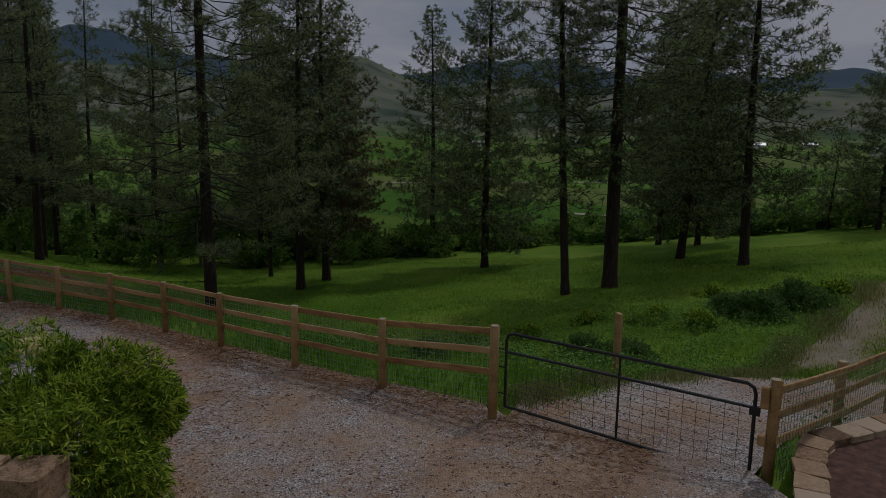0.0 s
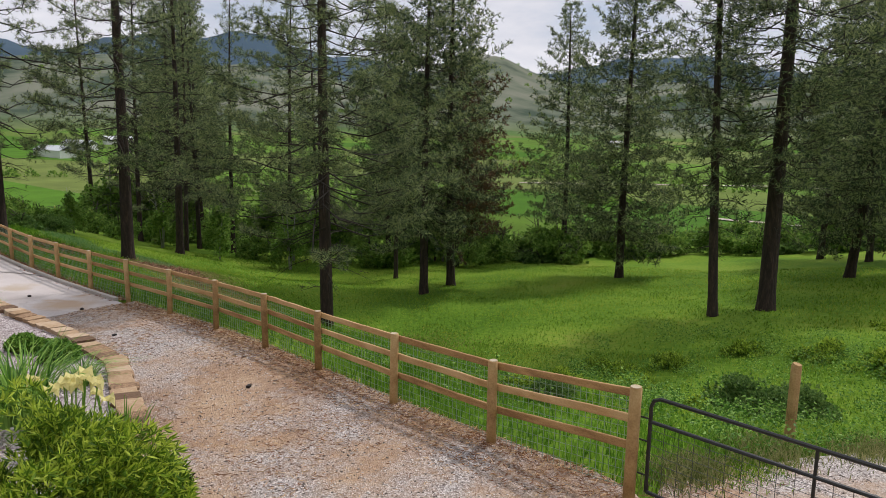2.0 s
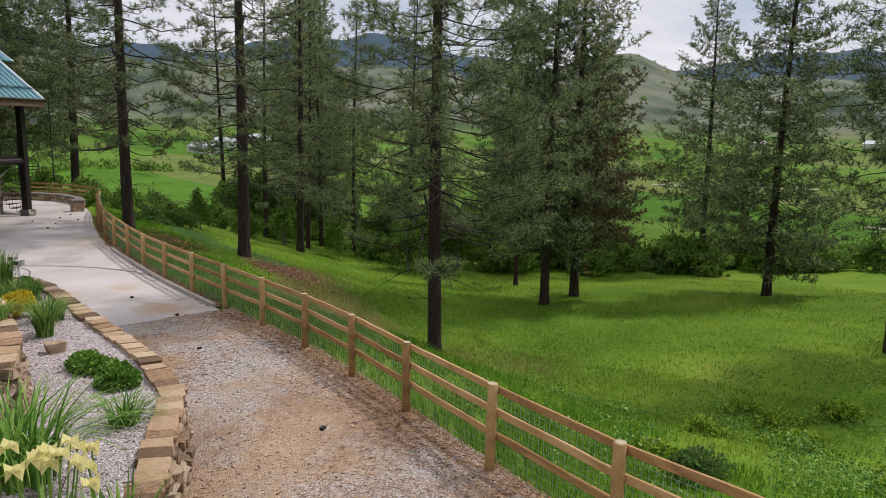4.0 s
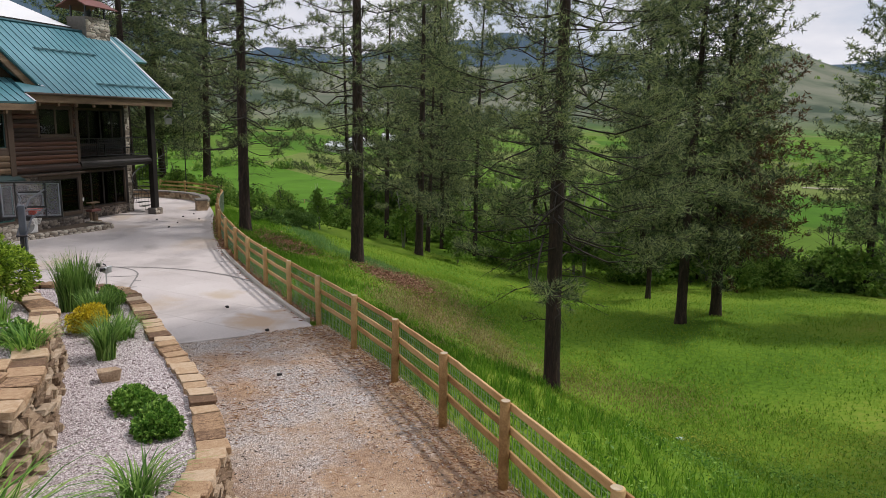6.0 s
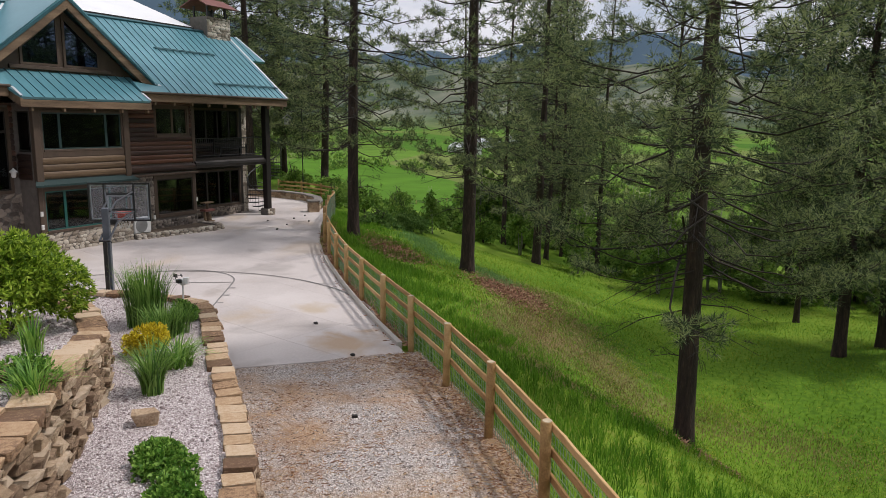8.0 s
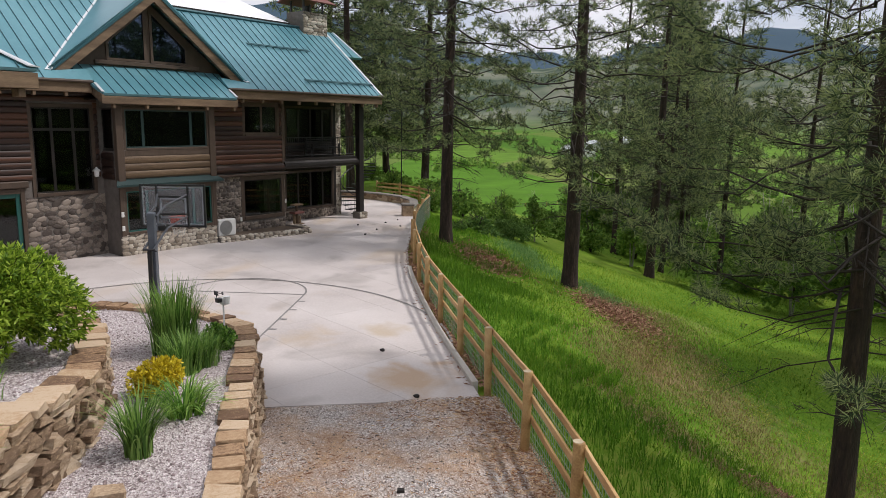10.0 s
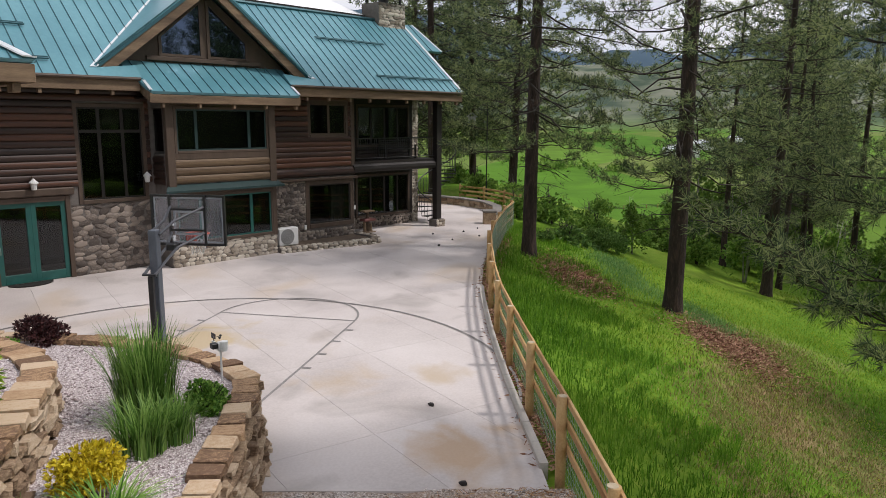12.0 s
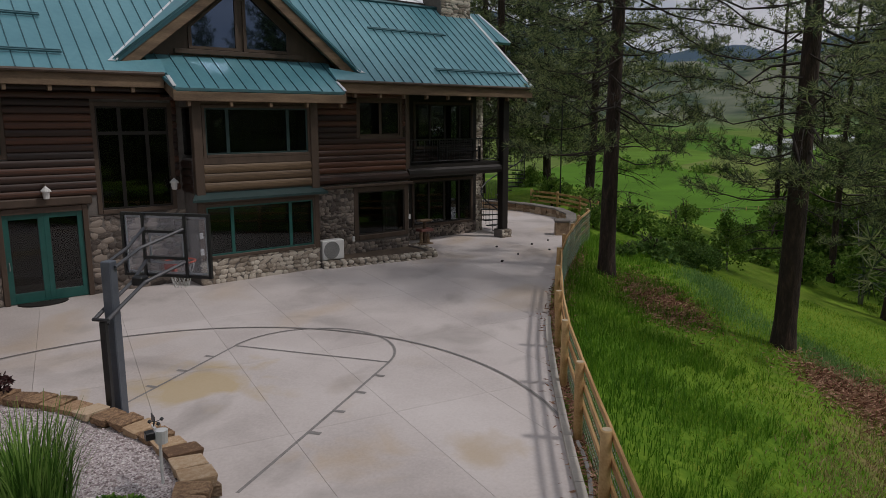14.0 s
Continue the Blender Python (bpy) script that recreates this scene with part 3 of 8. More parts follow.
def clip_poly(poly, p, n):
    """The part of a 2D polygon on the side of p to which n points away from."""
    out = []
    for i in range(len(poly)):
        a, b = poly[i], poly[(i + 1) % len(poly)]
        da, db = (a[0] - p[0]) * n[0] + (a[1] - p[1]) * n[1], (b[0] - p[0]) * n[0] + (b[1] - p[1]) * n[1]
        if da <= 0:
            out.append(a)
        if (da < 0 < db) or (db < 0 < da):
            t = da / (da - db)
            out.append((a[0] + (b[0] - a[0]) * t, a[1] + (b[1] - a[1]) * t))
    return out


def sheet(name, poly, zf, material, step=0.6, label="", category="", drop=0.25):
    """A ground sheet over a 2D outline that follows zf, as one mesh of clipped cells."""
    g = Geo()
    xs, ys = [p[0] for p in poly], [p[1] for p in poly]
    cache = {}

    def vid(p):
        k = (round(p[0], 3), round(p[1], 3))
        if k not in cache:
            cache[k] = len(g.v)
            g.v.append((p[0], p[1], float(zf(p[0], p[1]))))
        return cache[k]
    x = math.floor(min(xs) / step) * step
    while x < max(xs):
        strip = clip_poly(clip_poly(poly, (x, 0), (-1, 0)), (x + step, 0), (1, 0))
        y = math.floor(min(ys) / step) * step
        while y < max(ys) and len(strip) > 2:
            cell = clip_poly(clip_poly(strip, (0, y), (0, -1)), (0, y + step), (0, 1))
            ids = []
            for p in cell:
                i = vid(p)
                if i not in ids:
                    ids.append(i)
            if len(ids) > 2:
                g.f.append(tuple(ids))
            y += step
        x += step
    me = bpy.data.meshes.new(name)
    me.from_pydata(g.v, [], g.f)
    bm = bmesh.new()
    bm.from_mesh(me)
    bmesh.ops.recalc_face_normals(bm, faces=bm.faces)
    if sum(f.normal.z for f in bm.faces) < 0:
        bmesh.ops.reverse_faces(bm, faces=bm.faces)
    bm.to_mesh(me)
    bm.free()
    me.materials.append(material)
    me.shade_smooth()
    return tagged(new(name, me), label, category, kind="structure")


def drive_surface(x, y):
    return float(drive_z(x)) + 0.012 * math.sin(x * 1.7 + y) + 0.01 * math.sin(y * 2.3 - x * 0.6)


DRIVE = [(-21.76, 6.95)] + [(x, float(fence_y(x)) + 0.12) for x in (-21.66, -20.8, -19.2, -17.6, -16.0, -14.4, -12.8, -11.2, -9.6, -8.0, -6.4, -5.0)] + [(-4.3, 9.62), (-4.4, 10.6), (-3.5, 12.6), (-2.9, 14.6), (-2.3, 16.4), (-1.2, 17.6), (0.6, 17.2), (2.0, 16.4), (2.2, 14.5), (-0.4, 11.2), (-0.75, 9.4), (2.5, 6.0), (3.0, -6.0), (-4.0, -6.0), (-4.2, 3.2), (-6.6, 4.42), (-8.0, 5.17), (-9.43, 5.79), (-10.5, 6.22), (-12.5, 7.02), (-13.3, 7.28), (-14.5, 7.42), (-15.8, 7.48), (-18.6, 7.32), (-21.4, 7.18)]


def gate_road(x, y):
    if y > 9.7:
        return float(land_z(x, y)) + 0.05
    return drive_surface(x, y)


sheet("gravel_drive", DRIVE, gate_road, M_GRAVEL, 0.5, "pinkish grey gravel drive with patches of dead needles", "drive")

TRACK = [(-1.6, 16.6), (-0.9, 20.0), (-0.1, 24.0), (0.9, 29.0), (1.8, 36.0), (4.2, 36.0), (3.6, 27.0), (3.0, 20.0), (2.2, 16.0)]
sheet("track", TRACK, lambda x, y: float(land_z(x, y)) + 0.03, M_TRACK, 0.5, "old track of tan soil and fine gravel beyond the gate", "track")

# loose stones on the gravel
def pebbles(name, spots, size, material, label, seed, zf):
    rng = np.random.default_rng(seed)
    n = len(spots)
    octa = np.array([(1, 0, 0), (0, 1, 0), (-1, 0, 0), (0, -1, 0), (0, 0, 0.7), (0, 0, -0.5)], float)
    tri = np.array([(0, 1, 4), (1, 2, 4), (2, 3, 4), (3, 0, 4), (1, 0, 5), (2, 1, 5), (3, 2, 5), (0, 3, 5)])
    sc = rng.uniform(0.5, 1.3, (n, 1, 3)) * size * rng.uniform(0.5, 1.4, (n, 1, 1))
    an = rng.uniform(0, 6.28, n)
    v = octa[None] * sc * rng.uniform(0.7, 1.2, (n, 6, 1))
    c, s = np.cos(an)[:, None], np.sin(an)[:, None]
    x = v[..., 0] * c - v[..., 1] * s + spots[:, :1]
    y = v[..., 0] * s + v[..., 1] * c + spots[:, 1:2]
    z = v[..., 2] + zf(spots)[:, None] + size * 0.15
    v = np.stack([x, y, z], 2).reshape(-1, 3)
    f = (tri[None] + np.arange(n)[:, None, None] * 6).reshape(-1, 3)
    return tagged(new(name, tri_data(name, v, f, [material])), label, "gravel", kind="stuff")


def inside(poly, pts):
    x, y = pts[:, 0], pts[:, 1]
    r = np.zeros(len(pts), bool)
    for i in range(len(poly)):
        (x0, y0), (x1, y1) = poly[i], poly[(i + 1) % len(poly)]
        hit = ((y0 > y) != (y1 > y)) & (x < (x1 - x0) * (y - y0) / (y1 - y0 + 1e-12) + x0)
        r ^= hit
    return r


_rng = np.random.default_rng(5)
M_STONES = mat("loose_stones", [(0.16, 0.13, 0.11), (0.40, 0.345, 0.30), (0.68, 0.61, 0.55)], 3, 40, 0.9, bump=0, island=1.2)
_p = np.stack([_rng.uniform(-22.4, 1, 26000), _rng.uniform(4, 16, 26000)], 1)
_p = _p[inside(DRIVE, _p)]
pebbles("drive_stones", _p, 0.019, M_STONES, "loose crushed stone on the drive", 6, lambda s: np.array([gate_road(a, b) for a, b in s]))

# ---- concrete apron with its court ----
HOUSE_ANGLE = 133.5
HOUSE_AT = (-36.0, 1.6, 0.0)
HOUSE = pose(*HOUSE_AT, 0, 0, HOUSE_ANGLE)


def slab_z(x, y):
    return float(drive_z(x)) + 0.02


SLAB = [(-21.75, 7.25), (-21.65, 11.44), (-25.0, 11.42), (-29.0, 11.35), (-33.0, 11.5), (-37.0, 11.85), (-41.0, 12.5), (-45.5, 13.4), (-48.0, 13.7), (-50.5, 13.9), (-53.5, 13.3), (-56.0, 11.5), (-57.3, 8.5), (-57.0, 4.0), (-46.0, 2.0), (-38.0, -2.0), (-30.0, -10.0), (-25.5, -10.0), (-25.0, 3.6), (-24.6, 5.4), (-23.6, 6.8)]


def build_slab():
    base = thing("concrete_apron", "pale weathered concrete apron with sawn joints", "paving", kind="structure")
    g = Geo()
    g.prism(SLAB, -0.45, 0.03)
    part("joint_bed", g, M_JOINT, base)
    ax, ay = math.cos(radians(32.5)), math.sin(radians(32.5))
    long_, wide = 3.70, 1.85
    for i in range(-12, 8):
        for j in range(-14, 16):
            c = (-26.73 + long_ * i * ax - wide * j * ay, 3.63 + long_ * i * ay + wide * j * ax)
            hx, hy = long_ / 2 - 0.003, wide / 2 - 0.003
            poly = SLAB
            for n, h in (((ax, ay), hx), ((-ax, -ay), hx), ((-ay, ax), hy), ((ay, -ax), hy)):
                poly = clip_poly(poly, (c[0] + n[0] * h, c[1] + n[1] * h), n)
            cor = [(c[0] + hx * s * ax - hy * t * ay, c[1] + hx * s * ay + hy * t * ax) for s, t in ((-1, -1), (1, -1), (1, 1), (-1, 1))]
            if inside(SLAB, np.array(cor)).all():
                poly = cor
            if len(poly) > 2:
                k = Geo().prism(poly, lambda x, y: 0.0, slab_z)
                part("slab_panel", k, M_CONCRETE, base)
    return base


build_slab()


def strip(path, width, zf, lift=0.005):
    g = Geo()
    for i, (x, y) in enumerate(path):
        a, b = path[max(i - 1, 0)], path[min(i + 1, len(path) - 1)]
        d = Vector((b[0] - a[0], b[1] - a[1])).normalized()
        nx, ny = -d.y * width / 2, d.x * width / 2
        for s in (1, -1):
            px, py = x + nx * s, y + ny * s
            g.v.append((px, py, zf(px, py) + lift))
    g.f = [(2 * i, 2 * i + 1, 2 * i + 3, 2 * i + 2) for i in range(len(path) - 1)]
    return g


def build_court():
    hoop = Vector((-26.86, 5.39))
    arc_c = Vector((-25.86, 5.07))
    ax = Vector((-0.974, 0.225)).normalized()
    sd = Vector((-ax.y, ax.x))
    if sd.y < 0:
        sd = -sd
    base = hoop - ax * 1.9
    court = thing("court_marking", "worn grey basketball court lines on the concrete", "court marking", kind="structure")

    def seg(p, q, n=24):
        return [tuple(p + (q - p) * (i / n)) for i in range(n + 1)]
    for s in (1, -1):
        part("key_line", strip(seg(base + sd * 1.83 * s + ax * (0.2 if s > 0 else 1.2), base + sd * 1.83 * s + ax * 5.68), 0.055, slab_z), M_LINE, court)
        for d in (2.2, 3.1, 4.0, 4.9):
            c = base + sd * 1.83 * s + ax * d
            part("lane_mark", strip(seg(c, c + sd * s * 0.22, 2), 0.09, slab_z, 0.009), M_LINE, court)
    part("free_throw_line", strip(seg(base + sd * 1.83 + ax * 5.68, base - sd * 1.83 + ax * 5.68), 0.055, slab_z, 0.009), M_LINE, court)
    c = base + ax * 5.68
    part("free_throw_arc", strip([tuple(c + sd * 1.83 * math.cos(t) + ax * 1.83 * math.sin(t)) for t in np.linspace(0, math.pi, 40)], 0.055, slab_z, 0.013), M_LINE, court)
    part("three_point_line", strip([tuple(arc_c + sd * 6.49 * math.cos(t) + ax * 6.49 * math.sin(t)) for t in np.linspace(-0.05, math.pi + 0.05, 90)], 0.06, slab_z, 0.017), M_LINE, court)


build_court()

# kerb between concrete and fence
def build_kerb():
    xs = np.linspace(-22.3, -33.5, 16)
    k = thing("kerb", "narrow pale concrete kerb beside the fence", "kerb", kind="structure")
    for a, b in zip(xs[:-1], xs[1:]):
        ya, yb = float(fence_y(a)) - 0.14, float(fence_y(b)) - 0.14
        g = Geo()
        n = 3
        out = [(a - 0.006, ya - 0.07), (b + 0.006, yb - 0.07), (b + 0.006, yb + 0.06), (a - 0.006, ya + 0.06)]
        g.prism(out, -0.3, lambda x, y: slab_z(x, y) + 0.09)
        part("kerb_block", g, M_KERB, k)


build_kerb()

# ---- fence ----
POSTS = [(-4.5, 9.50), (-6.88, 9.95), (-9.3, 10.36), (-11.9, 10.83), (-14.15, 11.14), (-16.65, 11.42), (-19.3, 11.6), (-21.79, 11.6), (-24.27, 11.55), (-26.8, 11.52), (-29.15, 11.5), (-31.4, 11.58), (-34.1, 11.77), (-36.6, 12.0), (-39.0, 12.37), (-41.4, 12.85), (-43.7, 13.35), (-45.9, 13.95)]
POST_H = 1.30
POST_TOPS = (2.63, 2.28, 2.09, 1.91, 1.83, 1.71, 1.57, 1.51, 1.47, 1.43, 1.42, 1.44)


def post_top(i, x):
    return POST_TOPS[i] if i < len(POST_TOPS) else float(drive_z(x)) + POST_H - 0.02


def make_post(radius, height):
    g = Geo()
    g.tube([(0, 0, -0.35), (0, 0, height * 0.5), (0, 0, height - 0.012), (0, 0, height)], [radius, radius * 0.99, radius * 0.97, radius * 0.88], 12)
    return g.data("post", M_FENCE, True)


def board(a, b, thick, tall, seed):
    """A rough rail from a to b with slightly wavy edges."""
    r = random.Random(seed)
    a, b = Vector(a), Vector(b)
    d = (b - a)
    side = Vector((-d.y, d.x, 0)).normalized()
    g = Geo()
    n = 6
    for i in range(n + 1):
        p = a + d * (i / n) + Vector((0, 0, r.uniform(-0.004, 0.004))) + side * r.uniform(-0.004, 0.004)
        t, h = thick / 2, tall / 2 * r.uniform(0.94, 1.06)
        for s, u in ((-1, -0.8), (-0.75, -1), (0.75, -1), (1, -0.8), (1, 0.8), (0.75, 1), (-0.75, 1), (-1, 0.8)):
            g.v.append(tuple(p + side * t * s + Vector((0, 0, h * u))))
    for i in range(n):
        for k in range(8):
            g.f.append((i * 8 + k, i * 8 + (k + 1) % 8, i * 8 + 8 + (k + 1) % 8, i * 8 + 8 + k))
    g.f += [tuple(range(8)), tuple(n * 8 + k for k in range(8))]
    return g


def wires(a, b, za, zb, ground_a, ground_b, nv, nh, rad=0.0042):
    """Welded wire between two posts: verticals and horizontals as thin bars."""
    g = Geo()
    a, b = Vector(a), Vector(b)

    def bar(p, q):
        d = (q - p).normalized()
        s = d.orthogonal().normalized() * rad
        u = d.cross(s)
        v = [p + s, p - s * 0.5 + u, p - s * 0.5 - u, q + s, q - s * 0.5 + u, q - s * 0.5 - u]
        g.add(v, [(0, 1, 4, 3), (1, 2, 5, 4), (2, 0, 3, 5)])
    for i in range(nv + 1):
        t = i / nv
        p = a.lerp(b, t)
        bar(Vector((p.x, p.y, ground_a + (ground_b - ground_a) * t)), Vector((p.x, p.y, za + (zb - za) * t)))
    for j in range(nh + 1):
        s = j / nh
        bar(Vector((a.x, a.y, ground_a + (za - ground_a) * s)), Vector((b.x, b.y, ground_b + (zb - ground_b) * s)))
    return g


def build_fence(posts, name, out=1.0, wire_to=0.95, heights=None):
    f = thing(name, "wooden post and three rail fence with green wire netting", "fence", kind="structure")
    data = make_post(0.072, POST_H)
    for i, (x, y) in enumerate(posts):
        z = post_top(i, x) if heights is None else heights[i]
        piece("post", data, f, pose(x, y, z - POST_H, random.uniform(-1, 1), random.uniform(-1, 1), random.uniform(0, 360)))
        cap = Geo().tube([(0, 0, 0), (0, 0, 0.004)], [0.062, 0.058], 12)
        c = part("post_end", cap, M_ENDGRAIN, f)
        c.matrix_basis = pose(x, y, z + 0.001)
        if i == 0:
            continue
        x0, y0 = posts[i - 1]
        z0 = post_top(i - 1, x0) if heights is None else heights[i - 1]
        d = Vector((x - x0, y - y0, 0)).normalized()
        o = Vector((d.y, -d.x, 0)) * 0.085 * out
        for k, dz in enumerate((-0.10, -0.42, -0.76)):
            part("rail", board(Vector((x0, y0, z0 + dz)) + o - d * 0.02, Vector((x, y, z + dz)) + o + d * 0.02, 0.042, 0.105 if k else 0.10, i * 7 + k), M_RAIL, f)
        part("wire_netting", wires((x0 + o.x * 1.35, y0 + o.y * 1.35, 0), (x + o.x * 1.35, y + o.y * 1.35, 0), z0 - 0.12, z - 0.12, z0 - POST_H - 0.02, z - POST_H - 0.02, 24, 11), M_WIRE, f, "thin green welded wire")
    return f


build_fence(POSTS, "fence")
RIGHT_POSTS = [(-0.6, 9.42), (0.1, 11.7), (0.85, 13.95), (1.7, 16.2)]
build_fence(RIGHT_POSTS, "side_fence", out=1.0, heights=[2.57, 2.29, 2.15, 2.08])


def build_gate():
    g0 = thing("metal_gate", "closed black tubular metal gate with wire mesh", "gate")
    a, b = Vector((-4.33, 9.58, 0)), Vector((-0.82, 9.50, 0))
    la, lb, ta, tb = 1.36, 1.17, 2.53, 2.43
    mid = a.lerp(b, 0.5)

    def at(t, z):
        p = a.lerp(b, t)
        return Vector((p.x, p.y, z))
    top, low = (lambda t: ta + (tb - ta) * t), (lambda t: la + (lb - la) * t)
    r = 0.024
    frame_pts = [at(0, low(0)), at(0, top(0) - 0.12), at(0.008, top(0) - 0.04), at(0.03, top(0.03))]
    frame_pts += [at(t, top(t)) for t in (0.25, 0.5, 0.75)] + [at(0.97, top(0.97)), at(0.992, top(1) - 0.04), at(1, top(1) - 0.12), at(1, low(1))]
    part("outer_frame", Geo().tube(frame_pts, r, 8), M_BLACK, g0)
    part("bottom_tube", Geo().tube([at(0, low(0)), at(0.5, low(0.5)), at(1, low(1))], r, 8), M_BLACK, g0)
    part("middle_tube", Geo().tube([at(0, top(0) - 0.3), at(0.5, top(0.5) - 0.3), at(1, top(1) - 0.3)], r, 8), M_BLACK, g0)
    part("upright_tube", Geo().tube([at(0.5, low(0.5)), at(0.5, top(0.5))], 0.018, 8), M_BLACK, g0)
    part("wire_mesh", wires(at(0, 0), at(1, 0), top(0) - 0.3, top(1) - 0.3, low(0), low(1), 20, 9, 0.0035), M_BLACK, g0, "thin dark wire mesh")
    lat = Geo()
    lat.box((-0.06, -0.03, -0.06), (0.07, 0.03, 0.06), Matrix.Translation(at(1, top(1) - 0.34)), 0.008)
    lat.tube([at(1, top(1) - 0.34) + Vector((0.02, 0, 0)), at(1, top(1) - 0.34) + Vector((0.12, 0, 0.1)), at(1, top(1) - 0.34) + Vector((0.13, 0, 0.18))], 0.008, 6)
    part("latch", lat, M_BLACK, g0)
    for z in (0.2, 0.62, 0.9):
        h = Geo().tube([at(0, low(0) + z), at(0, low(0) + z) + Vector((-0.12, 0, 0))], 0.012, 6)
        part("hinge", h, M_BLACK, g0)
    for z in (2.3, 1.75):
        blk = Geo().box((-0.05, -0.05, -0.12 if z > 2 else -0.06), (0.05, 0.05, 0.16 if z > 2 else 0.08), Matrix.Translation((-0.70, 9.40, z)), 0.015)
        part("stop_block", blk, M_RAIL, g0, "reddish wooden stop block")


build_gate()
lone = thing("lone_post", "single round wooden post standing in the grass", "post", pose(-3.95, 14.2, float(land_z(-3.95, 14.2))))
part("post", Geo().tube([(0, 0, -0.3), (0, 0, 1.3), (0.01, 0, 1.34)], [0.085, 0.08, 0.07], 12), M_FENCE, lone)

# ---- house: x along the front, y into the house, z up ----
FLOOR_Z = 0.2
house = thing("log_house", "two-storey log and river-stone house with a green metal roof", "house", HOUSE)


def make_pebble(seed):
    """A rounded field stone, about 2 wide, 2 high and 1 deep."""
    r = random.Random(seed)
    g = Geo()
    rings, seg = ((0.0, 1.04), (-0.62, 0.94), (-0.92, 0.62)), 7
    ph = [r.uniform(0.78, 1.14) for _ in range(seg)]
    for d, s in rings:
        for k in range(seg):
            a = 2 * math.pi * (k + 0.3 * r.random()) / seg
            g.v.append((math.cos(a) * s * ph[k], d, math.sin(a) * s * ph[(k + 3) % seg]))
    g.v.append((0, -1, 0))
    for i in range(2):
        for k in range(seg):
            g.f.append((i * seg + k, i * seg + (k + 1) % seg, (i + 1) * seg + (k + 1) % seg, (i + 1) * seg + k))
    for k in range(seg):
        g.f.append((2 * seg + k, 2 * seg + (k + 1) % seg, 3 * seg))
    return g


PEBBLES = [make_pebble(i).data("stone", M_RIVER, True) for i in range(7)]
PEBBLES_PALE = [make_pebble(i + 20).data("stone", M_RIVER_PALE, True) for i in range(7)]


def free_spans(a0, a1, z0, z1, holes):
    spans = [(a0, a1)]
    for h0, h1, y0, y1 in holes:
        if y1 <= z0 + 0.02 or y0 >= z1 - 0.02:
            continue
        nxt = []
        for s, e in spans:
            if h1 <= s or h0 >= e:
                nxt.append((s, e))
                continue
            if h0 > s:
                nxt.append((s, h0))
            if h1 < e:
                nxt.append((h1, e))
        spans = nxt
    return [(s, e) for s, e in spans if e - s > 0.03]


def wall_core(name, a0, a1, z0, z1, y0, y1, holes, material, parent):
    """A wall with openings through it."""
    xs = sorted({a0, a1, *[v for h in holes for v in h[:2] if a0 < v < a1]})
    zs = sorted({z0, z1, *[v for h in holes for v in h[2:4] if z0 < v < z1]})
    g, ids = Geo(), {}

    def vert(*p):
        if p not in ids:
            ids[p] = len(g.v)
            g.v.append(p)
        return ids[p]

    def solid(i, k):
        if not (0 <= i < len(xs) - 1 and 0 <= k < len(zs) - 1):
            return False
        x, z = (xs[i] + xs[i + 1]) / 2, (zs[k] + zs[k + 1]) / 2
        return not any(h[0] < x < h[1] and h[2] < z < h[3] for h in holes)
    for i in range(len(xs) - 1):
        for k in range(len(zs) - 1):
            if not solid(i, k):
                continue
            p, q, s, e = xs[i], xs[i + 1], zs[k], zs[k + 1]
            c = [vert(x, y, z) for y in (y0, y1) for x, z in ((p, s), (q, s), (q, e), (p, e))]
            g.f += [(c[0], c[1], c[2], c[3]), (c[7], c[6], c[5], c[4])]
            for di, dk, f in ((-1, 0, (0, 3, 7, 4)), (1, 0, (1, 5, 6, 2)), (0, -1, (0, 4, 5, 1)), (0, 1, (3, 2, 6, 7))):
                if not solid(i + di, k + dk):
                    g.f.append(tuple(c[j] for j in f))
    return part(name, g, material, parent)


def stones(parent, a0, a1, z0, z1, y, holes, seed, size=0.2, data=None, side=None):
    """River stones laid over a wall face, row by row; side: a matrix that turns the face."""
    r = random.Random(seed)
    data = data or PEBBLES
    z = z0
    while z < z1 - 0.03:
        h = min(r.uniform(0.55, 1.15) * size * 0.78, z1 - z)
        for s, e in free_spans(a0, a1, z, z + h, holes):
            x = s
            while x < e - 0.03:
                w = min(r.uniform(0.5, 1.75) * size, e - x)
                if e - x - w < 0.05:
                    w = e - x
                m = Matrix.Translation((x + w / 2, y + 0.015, z + h / 2 + r.uniform(-0.012, 0.012))) @ pose(0, 0, 0, 0, r.uniform(-24, 24), 0) @ Matrix.Diagonal((w * 0.57, 0.03 + r.uniform(0, 0.035), h * 0.66, 1))
                piece("stone", r.choice(data), parent, side @ m if side else m)
                x += w
        z += h


def make_log(material):
    g = Geo()
    prof = [(0, -0.5), (-0.55, -0.46), (-0.9, -0.25), (-1, 0), (-0.9, 0.25), (-0.55, 0.46), (0, 0.5)]
    for x in (0, 0.25, 0.5, 0.75, 1):
        for d, u in prof:
            g.v.append((x, d, u))
    n = len(prof)
    for i in range(4):
        for k in range(n - 1):
            g.f.append((i * n + k, i * n + k + 1, i * n + n + k + 1, i * n + n + k))
    g.f += [tuple(range(n)), tuple(4 * n + k for k in range(n))]
    return g.data("log", material, True)


LOG, LOG_PALE = make_log(M_LOG), make_log(M_LOG_PALE)


